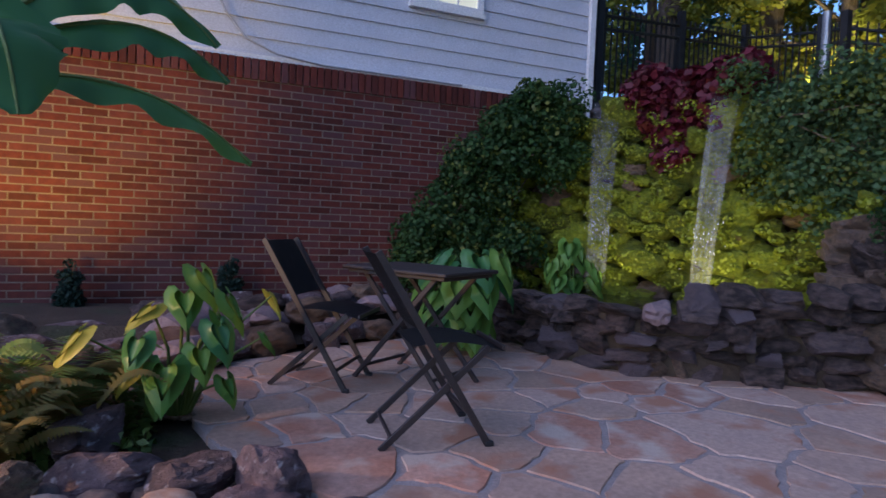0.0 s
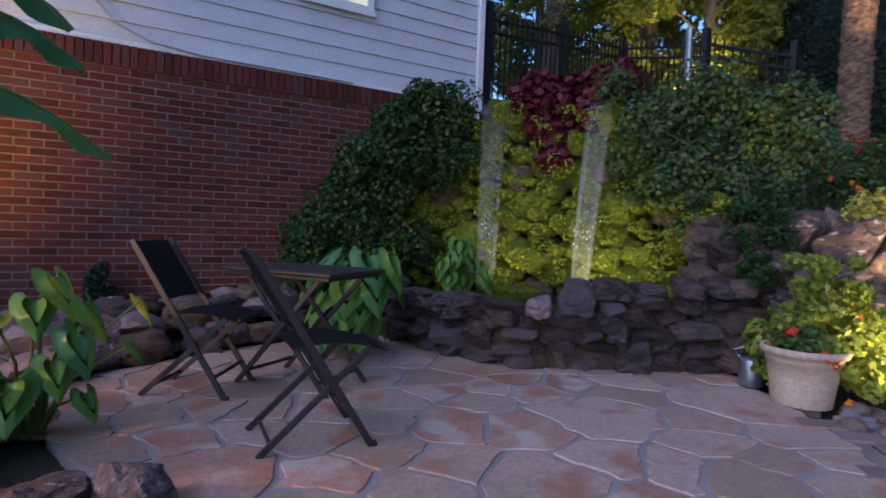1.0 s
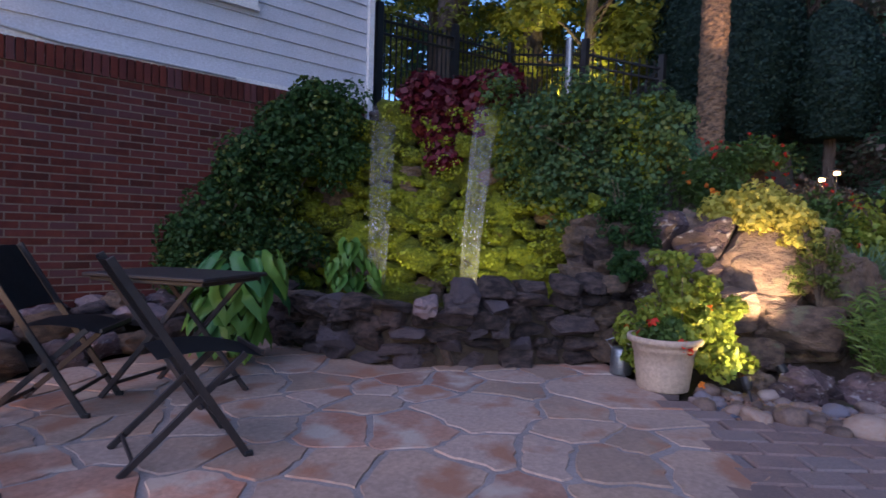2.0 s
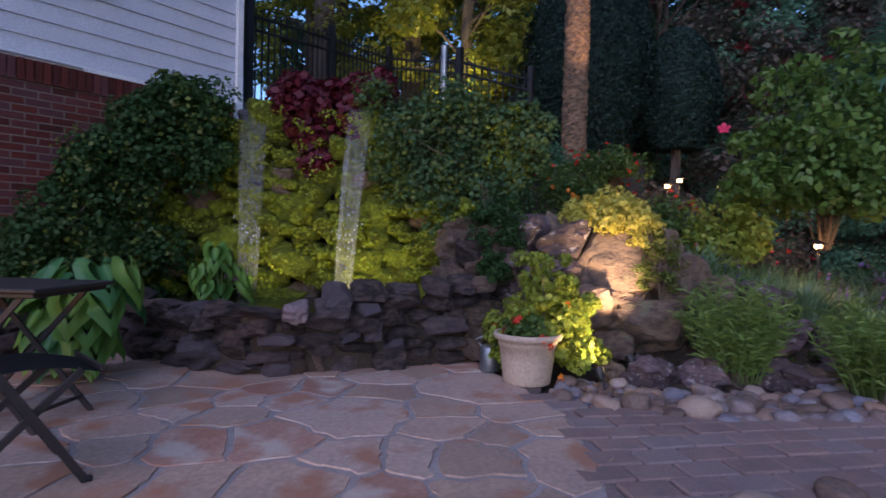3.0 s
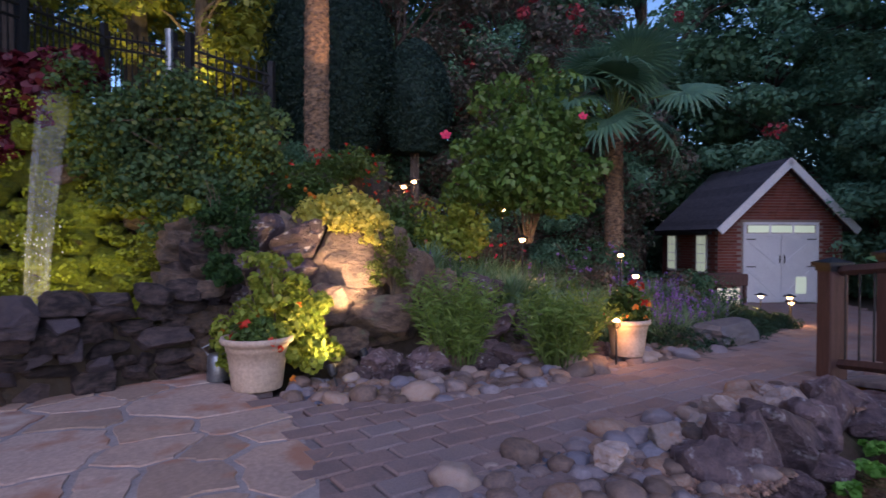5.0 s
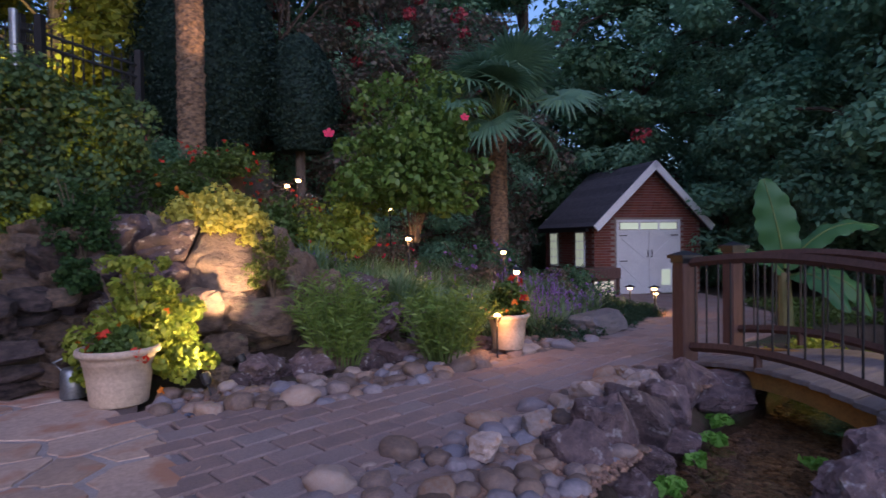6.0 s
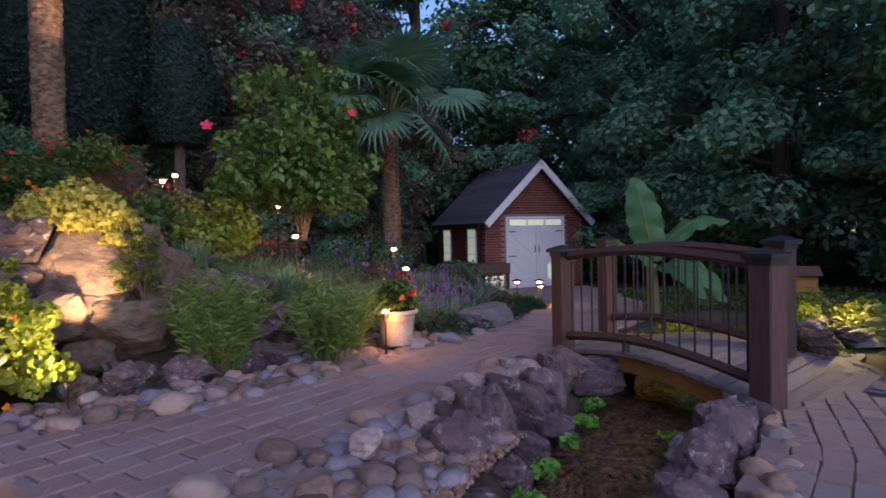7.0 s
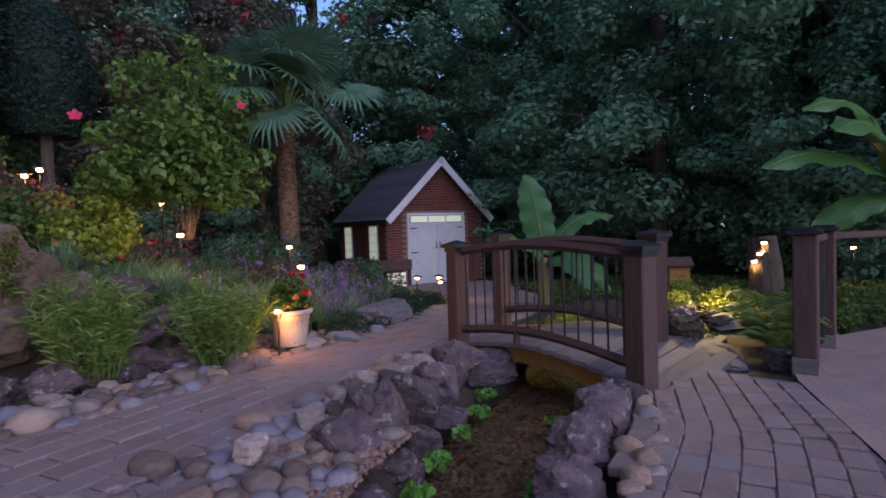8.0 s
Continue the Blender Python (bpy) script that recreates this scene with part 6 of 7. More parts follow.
for x, y, rx, rz, m_, s_, fl in ((8.3, 1.3, 0.5, 0.45, MYRTLE, 421, PURPLE_PETAL), (8.6, 2.6, 0.6, 0.5, MID_LEAF, 422, RED_PETAL), (9.6, 2.2, 0.7, 0.5, MYRTLE, 423, RED_PETAL), (7.6, 2.2, 0.6, 0.45, MID_LEAF, 424, ORANGE_PETAL), (10.2, 1.0, 0.8, 0.6, MYRTLE, 425, PINK_PETAL),
                                 (9.2, -0.6, 0.6, 0.45, MYRTLE, 426, PURPLE_PETAL), (10.2, -0.6, 0.8, 0.7, TREE_DARK, 427, PURPLE_PETAL), (11, -2.0, 0.9, 0.6, TREE_DARK, 428, PURPLE_PETAL), (12.5, -2.6, 0.9, 0.7, TREE_DARK, 429, PURPLE_PETAL), (6.9, 2.4, 0.5, 0.35, MID_LEAF, 430, ORANGE_PETAL),
                                 (7.0, 3.2, 0.6, 0.4, MID_LEAF, 431, RED_PETAL), (8.2, 3.6, 0.8, 0.5, TREE_DARK, 432, RED_PETAL), (10.5, -1.8, 0.5, 0.5, MYRTLE, 433, PURPLE_PETAL)):
    foliage("bedding_plants", m_, x, y, land_at(x, y) - 0.03, rx, rx, rz, 30, 80, 0.06, s_, "low bedding plants with small flowers on the bank", "bedding plants", 6, 0.5, "bedding plants", ((fl, 26, 0.04),))

# watering can
can = tagged(new("watering_can"), "small galvanised watering can beside the planter", "watering can")
part("body", lathe([(0.075, 0), (0.08, 0.01), (0.072, 0.17), (0.06, 0.19)], 20), GALVANISED, can, "", True)
part("handle", tube([(0.06, 0, 0.17), (0.11, 0, 0.23), (0.02, 0, 0.27), (-0.06, 0, 0.21)], 0.007, 6), GALVANISED, can)
part("spout", tube([(-0.06, 0, 0.05), (-0.15, 0, 0.16), (-0.19, 0, 0.22)], [0.018, 0.013, 0.02], 8), GALVANISED, can)
can.matrix_basis = pose(4.80, 2.0, 0.0, 0, 0, 110)

# ---- ivy and hanging plants ----


def vine(name, centres, radii, per, size, material, seed, label, category="ivy", ratio=0.75):
    rr = np.random.default_rng(seed)
    p, n = clumps(centres, radii, per, rr, 0.9, 0.45)
    v, f = leaf_cloud(p, n, size, 0.7, ratio, 0.12, rr)
    thing = tagged(new(name), label, category)
    tagged(part("leaves", fast_mesh("leaves", v, f, material), None, thing), kind="stuff")
    for i in range(6):
        a, b = Vector(centres[(i * 7) % len(centres)]), Vector(centres[(i * 13 + 3) % len(centres)])
        part("stem", tube([tuple(a), tuple(a.lerp(b, 0.5) + Vector((0, 0, 0.05))), tuple(b)], [0.008, 0.007, 0.004], 5), TWIG, thing)
    return thing


r = random.Random(91)
c1, r1 = [], []
for i in range(150):
    q = r.random()
    x = 2.75 + 1.62 * q
    lowz, topz = 0.35 + 0.15 * r.random(), 0.75 + 1.65 * min(1, q * 1.5) ** 0.8
    y = 5.50 - 0.62 * max(0, (x - 3.0) / 1.8) - r.uniform(0, 0.22)
    zz = r.uniform(lowz, topz)
    if x > 4.0 and zz < 1.35:
        continue
    c1.append((x, y, zz))
    r1.append(r.uniform(0.10, 0.24))
vine("ivy", c1, r1, 190, 0.052, IVY, 501, "dense dark green ivy climbing the house corner")
vine("ivy", c1[::3], [q * 1.15 for q in r1[::3]], 60, 0.05, IVY_GOLD, 502, "lighter ivy shoots among the dark ivy")
c2, r2 = [], []
for i in range(150):
    q = r.random()
    x, y = 5.58 + 0.70 * q + r.uniform(-0.1, 0.2), 3.68 - 1.35 * q + r.uniform(-0.1, 0.3)
    zz = r.uniform(1.0 + 0.55 * r.random(), 2.45 - 0.25 * q)
    c2.append((x - 0.34, y - 0.24, zz))
    r2.append(r.uniform(0.10, 0.24))
vine("ivy", c2, r2, 105, 0.048, IVY_PALE, 503, "grey-green climbing shrub draped over the stones")
vine("ivy", c2[::2], [q * 1.1 for q in r2[::2]], 60, 0.045, IVY_GOLD, 504, "yellow-green climbing shoots over the stones")
c2b = [(4.1 + 0.3 * r.random(), 5.1 + 0.35 * r.random(), 2.1 + 0.3 * r.random()) for _ in range(26)]
vine("ivy", c2b, [0.18] * 26, 150, 0.05, IVY, 505, "ivy over the top of the waterfall wall")
c3, r3 = [], []
for i in range(115):
    q = r.random()
    x, y = 4.84 + 0.66 * q, 4.56 - 0.84 * q
    hang = 0.75 * math.sin(math.pi * min(1, q * 1.25)) ** 0.7
    c3.append((x + r.uniform(-0.05, 0.1), y - 0.05 + r.uniform(-0.05, 0.15), 2.55 - r.random() * (0.15 + hang)))
    r3.append(r.uniform(0.09, 0.17))
for i in range(12):
    c3.append((5.3 + 0.4 * r.random(), 3.72 + 0.35 * r.random(), 2.46))
    r3.append(0.1)
vine("burgundy_plant", c3, r3, 75, 0.085, BURGUNDY, 506, "burgundy-leaved plant cascading between the waterfalls", "plant", 0.85)

# ---- large-leaved plants ----


def taro_leaf_mesh(material, seed):
    """Heart-shaped leaf, tip along +x, a little cupped."""
    r = random.Random(seed)
    outline = [(0.0, 0.0), (-0.16, 0.12), (-0.30, 0.20), (-0.30, 0.34), (-0.10, 0.46), (0.18, 0.46), (0.48, 0.34), (0.80, 0.14), (1.0, 0.0)]
    bm = bmesh.new()
    mids = [bm.verts.new((x, 0, 0.0)) for x in (0.0, 0.15, 0.4, 0.7)]
    for sgn in (1, -1):
        edge = [bm.verts.new((x, sgn * y, -0.10 * (y / 0.46) ** 2 - 0.16 * max(x, 0) ** 2 + 0.025 * math.sin(9 * x + 3 * y + seed))) for x, y in outline[1:-1]]
        inner = [bm.verts.new((x * 0.5 + 0.05, sgn * y * 0.5, 0.035 - 0.04 * max(x, 0) ** 2)) for x, y in outline[1:-1]]
        for a, b, c, d in zip(edge, edge[1:], inner[1:], inner):
            bm.faces.new((a, b, c, d) if sgn < 0 else (d, c, b, a))
        tipv = bm.verts.new((1.0, 0, -0.18))
        for i in range(len(inner) - 1):
            m0, m1 = mids[min(3, max(0, i - 2))], mids[min(3, max(0, i - 1))]
            if m0 is m1:
                bm.faces.new((m0, inner[i], inner[i + 1]) if sgn > 0 else (inner[i + 1], inner[i], m0))
            else:
                bm.faces.new((m0, inner[i], inner[i + 1], m1) if sgn > 0 else (m1, inner[i + 1], inner[i], m0))
        bm.faces.new((inner[-1], edge[-1], tipv, mids[3]) if sgn < 0 else (mids[3], tipv, edge[-1], inner[-1]))
    return as_mesh("leaf", bm, material, True)


TARO_MESHES = {m.name: [taro_leaf_mesh(m, i) for i in range(3)] for m in (TARO, TARO_DARK, TARO_YELLOW)}


def taro(x, y, z, leaves, label):
    """leaves: (azimuth, reach, height, size, droop, material)."""
    thing = tagged(new("taro_plant"), label, "plant", "taro plants")
    for i, (az, reach, hgt, size, droop, m_) in enumerate(leaves):
        a = math.radians(az)
        tx, ty = reach * math.cos(a), reach * math.sin(a)
        part("stalk", tube([(0.05 * math.cos(a), 0.05 * math.sin(a), 0), (tx * 0.4, ty * 0.4, hgt * 0.6), (tx, ty, hgt)], [0.012, 0.009, 0.005], 6), STEM, thing)
        shared("leaf", TARO_MESHES[m_.name][i % 3], thing, pose(tx, ty, hgt, 0, droop, az) @ Matrix.Diagonal((size * 0.86, size * 0.86, size * 0.86, 1)))
    thing.matrix_basis = pose(x, y, z)


r = random.Random(61)
lv = [(205, 0.44, 0.44, 0.24, 50, TARO_YELLOW), (240, 0.32, 0.42, 0.20, 62, TARO_DARK), (220, 0.16, 0.54, 0.20, 30, TARO_YELLOW), (262, 0.32, 0.30, 0.25, 60, TARO), (320, 0.12, 0.70, 0.25, 55, TARO), (335, 0.24, 0.58, 0.25, 58, TARO),
      (305, 0.30, 0.46, 0.23, 58, TARO_DARK), (350, 0.40, 0.38, 0.16, 55, TARO), (280, 0.10, 0.60, 0.22, 50, TARO), (290, 0.28, 0.36, 0.20, 60, TARO), (315, 0.30, 0.20, 0.17, 60, TARO), (250, 0.20, 0.20, 0.2, 60, TARO), (15, 0.46, 0.56, 0.18, 60, TARO_YELLOW),
      (225, 0.26, 0.30, 0.2, 50, TARO_YELLOW), (345, 0.18, 0.48, 0.2, 60, TARO)]
taro(0.78, 3.02, 0.0, lv, "green elephant-ear taro with yellowing leaves")
lv = [(r.uniform(160, 330), r.uniform(0.08, 0.34), r.uniform(0.22, 0.76), r.uniform(0.30, 0.42), r.uniform(40, 66), r.choice((TARO, TARO, TARO_DARK))) for _ in range(30)]
taro(2.80, 4.05, 0.0, lv, "dense green elephant-ear taro beside the pond wall")
lv = [(r.uniform(180, 330), r.uniform(0.05, 0.3), r.uniform(0.15, 0.5), r.uniform(0.2, 0.3), r.uniform(50, 75), TARO) for _ in range(9)]
taro(4.15, 4.55, 0.36, lv, "taro leaves at the foot of the waterfall")
for i, (x, y, rx) in enumerate(((4.62, -1.92, 0.13), (4.28, -1.74, 0.11), (3.98, -1.50, 0.10), (3.66, -1.32, 0.10), (4.22, -2.34, 0.13), (5.0, -2.15, 0.12), (3.5, -1.86, 0.09))):
    foliage("water_plant", WATER_LEAF, x, y, -0.22, rx * 1.0, rx * 1.0, 0.06, 8, 14, 0.050, 360 + i, "small bright green water plant among stones", "water plant", 3, 0.85, "water plants")


def banana_blade(name, base, mid, tip, width, face, parent, sag=0.25):
    """A long leaf along a curve, its halves hanging from the midrib."""
    base, mid, tip, face = Vector(base), Vector(mid), Vector(tip), Vector(face).normalized()
    v, f, rib = [], [], []
    n_ = 26
    for i in range(n_ + 1):
        q = i / n_
        p = base.lerp(mid, q).lerp(mid.lerp(tip, q), q)
        d = ((mid - base) * (1 - q) + (tip - mid) * q).normalized()
        side = d.cross(face).normalized()
        up = side.cross(d)
        w = width * 0.5 * (math.sin(math.pi * min(1, q * 0.93 + 0.06)) ** 0.55)
        rib.append(p)
        for k in (-1, -0.55, 0, 0.55, 1):
            ww = w * (1 + 0.07 * math.sin(q * 37 + k * 5) * abs(k))
            v.append(p + side * ww * k + up * (-sag * w * k * k + 0.02 * math.sin(q * 23 + k * 3) * abs(k)))
    for i in range(n_):
        for k in range(4):
            a = i * 5 + k
            f.append((a, a + 1, a + 6, a + 5))
    leaf = part(name, raw_mesh(name, v, f, BANANA, True), None, parent)
    part("midrib", tube(rib[::2], [0.012 * (1 - 0.8 * i / 13) + 0.002 for i in range(len(rib[::2]))], 6), STEM, leaf, "pale green midrib")


banana = tagged(new("banana_plant"), "large banana plant with broad drooping leaves", "plant", "banana plants")
part("stem", tube([(-0.15, 2.52, -0.05), (-0.02, 2.48, 0.7), (0.10, 2.42, 1.35)], [0.09, 0.075, 0.05], 12), BANANA_STEM, banana)
banana_blade("leaf", (0.12, 2.40, 1.45), (0.26, 2.12, 1.80), (0.36, 2.0, 1.26), 0.40, (0.5, -1, 0.3), banana)
banana_blade("leaf", (0.12, 2.42, 1.42), (0.65, 2.55, 1.62), (1.07, 2.70, 1.22), 0.20, (0.1, -0.5, 1), banana, 0.5)
banana_blade("leaf", (0.12, 2.42, 1.50), (0.60, 2.75, 1.98), (0.97, 2.82, 1.60), 0.24, (0.1, -0.6, 1), banana, 0.5)
banana_blade("leaf", (0.12, 2.42, 1.55), (0.50, 2.72, 2.22), (0.92, 2.82, 1.76), 0.26, (0.2, -0.8, 0.8), banana, 0.4)
banana_blade("leaf", (0.08, 2.42, 1.55), (-0.1, 2.6, 2.3), (-0.5, 2.7, 2.2), 0.34, (0.2, -0.8, 0.8), banana)
banana_blade("leaf", (0.05, 2.38, 1.1), (0.12, 2.2, 1.35), (0.22, 2.12, 0.98), 0.18, (0.4, -1, 0.3), banana)
b2 = tagged(new("banana_plant"), "young banana plant behind the bridge", "plant", "banana plants")
part("stem", tube([(7.85, -4.1, -0.1), (7.9, -4.1, 0.55)], [0.08, 0.06], 10), BANANA_STEM, b2)
banana_blade("leaf", (7.88, -4.1, 0.6), (7.85, -4.02, 1.1), (7.95, -3.9, 1.62), 0.42, (-1, 0.4, 0.1), b2, 0.1)
banana_blade("leaf", (7.9, -4.12, 0.6), (7.75, -4.5, 1.25), (7.7, -5.0, 1.05), 0.30, (-0.5, 0.2, 1), b2)
banana_blade("leaf", (7.9, -4.1, 0.55), (7.9, -3.7, 0.95), (7.8, -3.3, 0.80), 0.28, (-0.5, 0.2, 1), b2)
banana_blade("leaf", (7.88, -4.12, 0.5), (7.4, -4.2, 0.7), (7.1, -4.3, 0.2), 0.28, (-0.6, 0.2, 0.8), b2)
banana_blade("leaf", (7.9, -4.2, 0.5), (7.6, -4.6, 0.7), (7.5, -4.8, 0.1), 0.30, (-0.6, 0.2, 0.8), b2)
b3 = tagged(new("banana_plant"), "tall banana plant with long bright leaves past the railing", "plant", "banana plants")
part("stem", tube([(5.0, -6.3, -0.1), (5.0, -6.2, 1.2)], [0.1, 0.07], 10), BANANA_STEM, b3)
banana_blade("leaf", (5.0, -6.2, 1.2), (4.95, -5.4, 1.72), (5.05, -4.72, 1.38), 0.34, (-0.6, 0.0, 1), b3)
banana_blade("leaf", (5.0, -6.2, 1.3), (4.9, -5.7, 2.2), (5.0, -5.1, 1.86), 0.32, (-0.6, 0.0, 1), b3)
banana_blade("leaf", (5.0, -6.2, 1.2), (4.7, -6.2, 1.8), (4.3, -6.1, 1.3), 0.36, (-0.6, 0.3, 1), b3)
banana_blade("leaf", (5.0, -6.2, 1.25), (4.75, -5.6, 1.95), (4.62, -5.0, 1.62), 0.38, (-0.7, 0.0, 1), b3)
banana_blade("leaf", (5.0, -6.2, 1.1), (5.25, -5.7, 1.10), (5.35, -5.55, 0.62), 0.26, (-1, 0.2, 0.5), b3)
banana_blade("leaf", (5.0, -6.2, 0.7), (4.7, -6.0, 0.9), (4.5, -5.9, 0.3), 0.34, (-1, 0.2, 0.6), b3)


def fern(x, y, z, count, length, seed, material, label):
    """Arching fronds with paired leaflets."""
    rr = np.random.default_rng(seed)
    v, f = [], []
    for i in range(count):
        a, L, up = rr.uniform(0, math.tau), length * rr.uniform(0.6, 1.1), rr.uniform(1.1, 2.9)
        d = np.array([math.cos(a), math.sin(a), 0])
        sd = np.array([-math.sin(a), math.cos(a), 0])
        for j in range(22):
            q = (j + 1) / 22
            p = d * L * q + np.array([0, 0, L * (up * q - 0.75 * up * q * q)])
            w = 0.24 * L * math.sin(math.pi * min(1, q * 0.9 + 0.1)) + 0.004
            for sgn in (-1, 1):
                k = len(v)
                e = p + sd * sgn * w + d * w * 0.35 - np.array([0, 0, w * 0.25])
                t_ = d * L * 0.021
                v += [p - t_, p + t_, (p + e) / 2 + t_ * 1.3, e, (p + e) / 2 - t_ * 1.3]
                f.append((k, k + 1, k + 2, k + 3, k + 4))
    thing = tagged(new("fern"), label, "fern", "ferns")
    part("fronds", fast_mesh("fronds", np.array(v), np.array(f), material), None, thing)
    thing.matrix_basis = pose(x, y, z)


for i, (x, y, L, m_) in enumerate(((0.15, 2.95, 0.42, FERN), (0.35, 3.05, 0.38, FERN), (0.42, 2.75, 0.34, FERN_DRY), (0.05, 2.65, 0.4, FERN_DRY), (-0.15, 3.2, 0.45, FERN), (0.2, 2.45, 0.3, FERN_DRY), (-0.2, 2.8, 0.4, FERN_DRY))):
    fern(x, y, 0.04, 16, L, 520 + i, m_, "feathery fern, partly browned, beside boulders" if m_ is FERN_DRY else "feathery green fern in the bed")
for i, (x, y, L) in enumerate(((4.56, -4.30, 0.40), (4.40, -4.18, 0.30), (4.78, -4.46, 0.44), (4.92, -4.66, 0.40))):
    fern(x, y, 0.0, 20, L, 540 + i, FERN, "arching green fern beside the railing post")
for i, (x, y, rx) in enumerate(((5.9, -3.6, 0.4), (6.6, -3.7, 0.5), (5.75, -4.35, 0.3), (6.3, -4.4, 0.4), (7.2, -4.6, 0.6), (5.85, -5.15, 0.35), (6.9, -5.4, 0.5), (5.1, -5.3, 0.4), (5.5, -5.6, 0.5))):
    foliage("ground_cover", LIME_LEAF if i < 7 else MID_LEAF, x, y, land_at(x, y), rx, rx, 0.34, 26, 80, 0.045, 560 + i, "lime-green ground cover lit by a garden light", "ground cover", 4, 0.5, "ground cover patches")
for x, y, h, s_ in ((-0.13, 5.42, 0.42, 571), (1.10, 5.45, 0.52, 572)):
    foliage("sapling", HOLLY, x, y, 0.10, 0.13, 0.13, h + 0.05, 70, 40, 0.04, s_, "small columnar evergreen against the brick wall", "sapling", 4, 0.5, "wall saplings")

# low creeping cover on the bank and round the far planting
rr = np.random.default_rng(590)
px_ = np.concatenate([rr.uniform(6.2, 14, 60000), rr.uniform(5.0, 13, 26000), rr.uniform(-1.5, 0.7, 6000)])
py_ = np.concatenate([rr.uniform(-3.0, 7.0, 60000), rr.uniform(-9.5, -3.9, 26000), rr.uniform(2.5, 4.2, 6000)])
side_d, side_s, _ = nearest(px_, py_, BANK)
keep = ((side_d * side_s > 0.12) | (py_ < -3.85) | (px_ < 0.75)) & (nearest(px_, py_, PATH_MID)[0] > 1.0) & (nearest(px_, py_, STREAM)[0] > 0.6) & ~((px_ > 14.5) & (py_ < -3))
keep &= np.sin(px_ * 2.3 + np.sin(py_ * 1.9)) + np.sin(py_ * 2.7 + px_) > -1.1
px_, py_ = px_[keep], py_[keep]
pts = np.stack([px_, py_, land(px_, py_) + rr.uniform(0.0, 0.11, len(px_))], 1)
v, f = leaf_cloud(pts, np.tile([0, 0, 1.0], (len(pts), 1)), 0.065, 0.7, 0.55, 0.15, rr)
tagged(new("creeping_cover", fast_mesh("creeping_cover", v, f, MID_LEAF)), "low dark green creeping plants over the soil", "ground cover", kind="stuff")

# birdhouse and log rail far right
bird = tagged(new("birdhouse"), "small wooden birdhouse with pitched roof", "birdhouse")
part("box", boxed(-0.14, -0.14, 0.0, 0.14, 0.14, 0.22, None, 0.01), TIMBER_GOLD, bird)
for sgn in (-1, 1):
    part("roof_board", boxed(-0.18, 0 if sgn > 0 else -0.24, 0, 0.18, 0.24 if sgn > 0 else 0, 0.02, pose(0, 0, 0.33, -sgn * 28, 0, 0)), TIMBER, bird)
part("post", tube([(0, 0, -0.4), (0, 0, 0.0)], 0.03, 8), TIMBER, bird)
bird.matrix_basis = pose(8.2, -6.39, 0.1, 0, 0, 60)
log = tagged(new("log_rail", as_mesh("log_rail", tube([(8.2, -5.6, 0.16), (7.38, -5.81, 0.13), (6.6, -5.95, 0.06)], 0.05, 8), TIMBER)), "dark timber log rail beside the planting", "rail")
stump = tagged(new("stump"), "tree stump carrying small lanterns", "stump")
part("trunk", tube([(7.2, -6.95, -0.3), (7.2, -6.95, 0.3), (7.25, -6.95, 0.72)], [0.24, 0.2, 0.17], 12), BARK, stump)

# ---- fence ----
fence = tagged(new("metal_fence"), "black iron picket fence along the upper garden", "fence")
FL = [(5.45, 6.05, 3.72), (7.32, 6.61, 4.05), (9.20, 7.10, 4.32), (8.95, 5.6, 3.95), (8.40, 4.90, 3.70), (9.5, 4.25, 3.58), (11.2, 5.9, 3.5), (14.5, 5.2, 3.4)]
picket = as_mesh("picket", boxed(-0.009, -0.009, -1.25, 0.009, 0.009, 0.10), IRON)
for (x0, y0, z0), (x1, y1, z1) in zip(FL, FL[1:]):
    for dz in (0.0, -0.17, -1.15):
        part("rail", bar((x0, y0, z0 + dz), (x1, y1, z1 + dz), 0.035, 0.035), IRON, fence)
    n_ = int(math.dist((x0, y0), (x1, y1)) / 0.125)
    for i in range(1, n_):
        q = i / n_
        shared("picket", picket, fence, pose(x0 + q * (x1 - x0), y0 + q * (y1 - y0), z0 + q * (z1 - z0)))
for x, y, z in FL:
    p = part("post", boxed(-0.045, -0.045, -1.6, 0.045, 0.045, 0.22), IRON, fence)
    p.matrix_basis = pose(x, y, z)
silver = tagged(new("metal_post"), "pale grey metal post by the fence", "post")
part("shaft", tube([(7.57, 4.58, 1.9), (7.57, 4.58, 3.66)], 0.045, 10), GALVANISED, silver)

# ---- palms ----


def fan(L, seed):
    """A fan leaf of pleated fingers, opening along +x."""
    r = random.Random(seed)
    v, f = [], []
    n_ = 30
    for i in range(n_):
        a = math.radians(-125 + 250 * (i + 0.5) / n_)
        ll = L * (0.72 + 0.28 * math.cos(a * 0.6)) * r.uniform(0.92, 1.05)
        d = Vector((math.cos(a), math.sin(a), 0))
        s_ = Vector((-d.y, d.x, 0))
        w = ll * 0.055
        k = len(v)
        for q, ww, dz in ((0.0, 0.15, 0), (0.45, 1.0, 0.02), (0.75, 0.6, -0.06), (1.0, 0.08, -0.25 * r.uniform(0.5, 1.4))):
            p = d * ll * q + Vector((0, 0, dz * ll))
            v += [p - s_ * w * ww, p + Vector((0, 0, 0.02 * ll * ww)), p + s_ * w * ww]
        for j in range(3):
            f += [(k + 3 * j, k + 3 * j + 1, k + 3 * j + 4, k + 3 * j + 3), (k + 3 * j + 1, k + 3 * j + 2, k + 3 * j + 5, k + 3 * j + 4)]
    return raw_mesh("fan", v, f, PALM_LEAF)


fans = [fan(0.85, i) for i in range(3)]


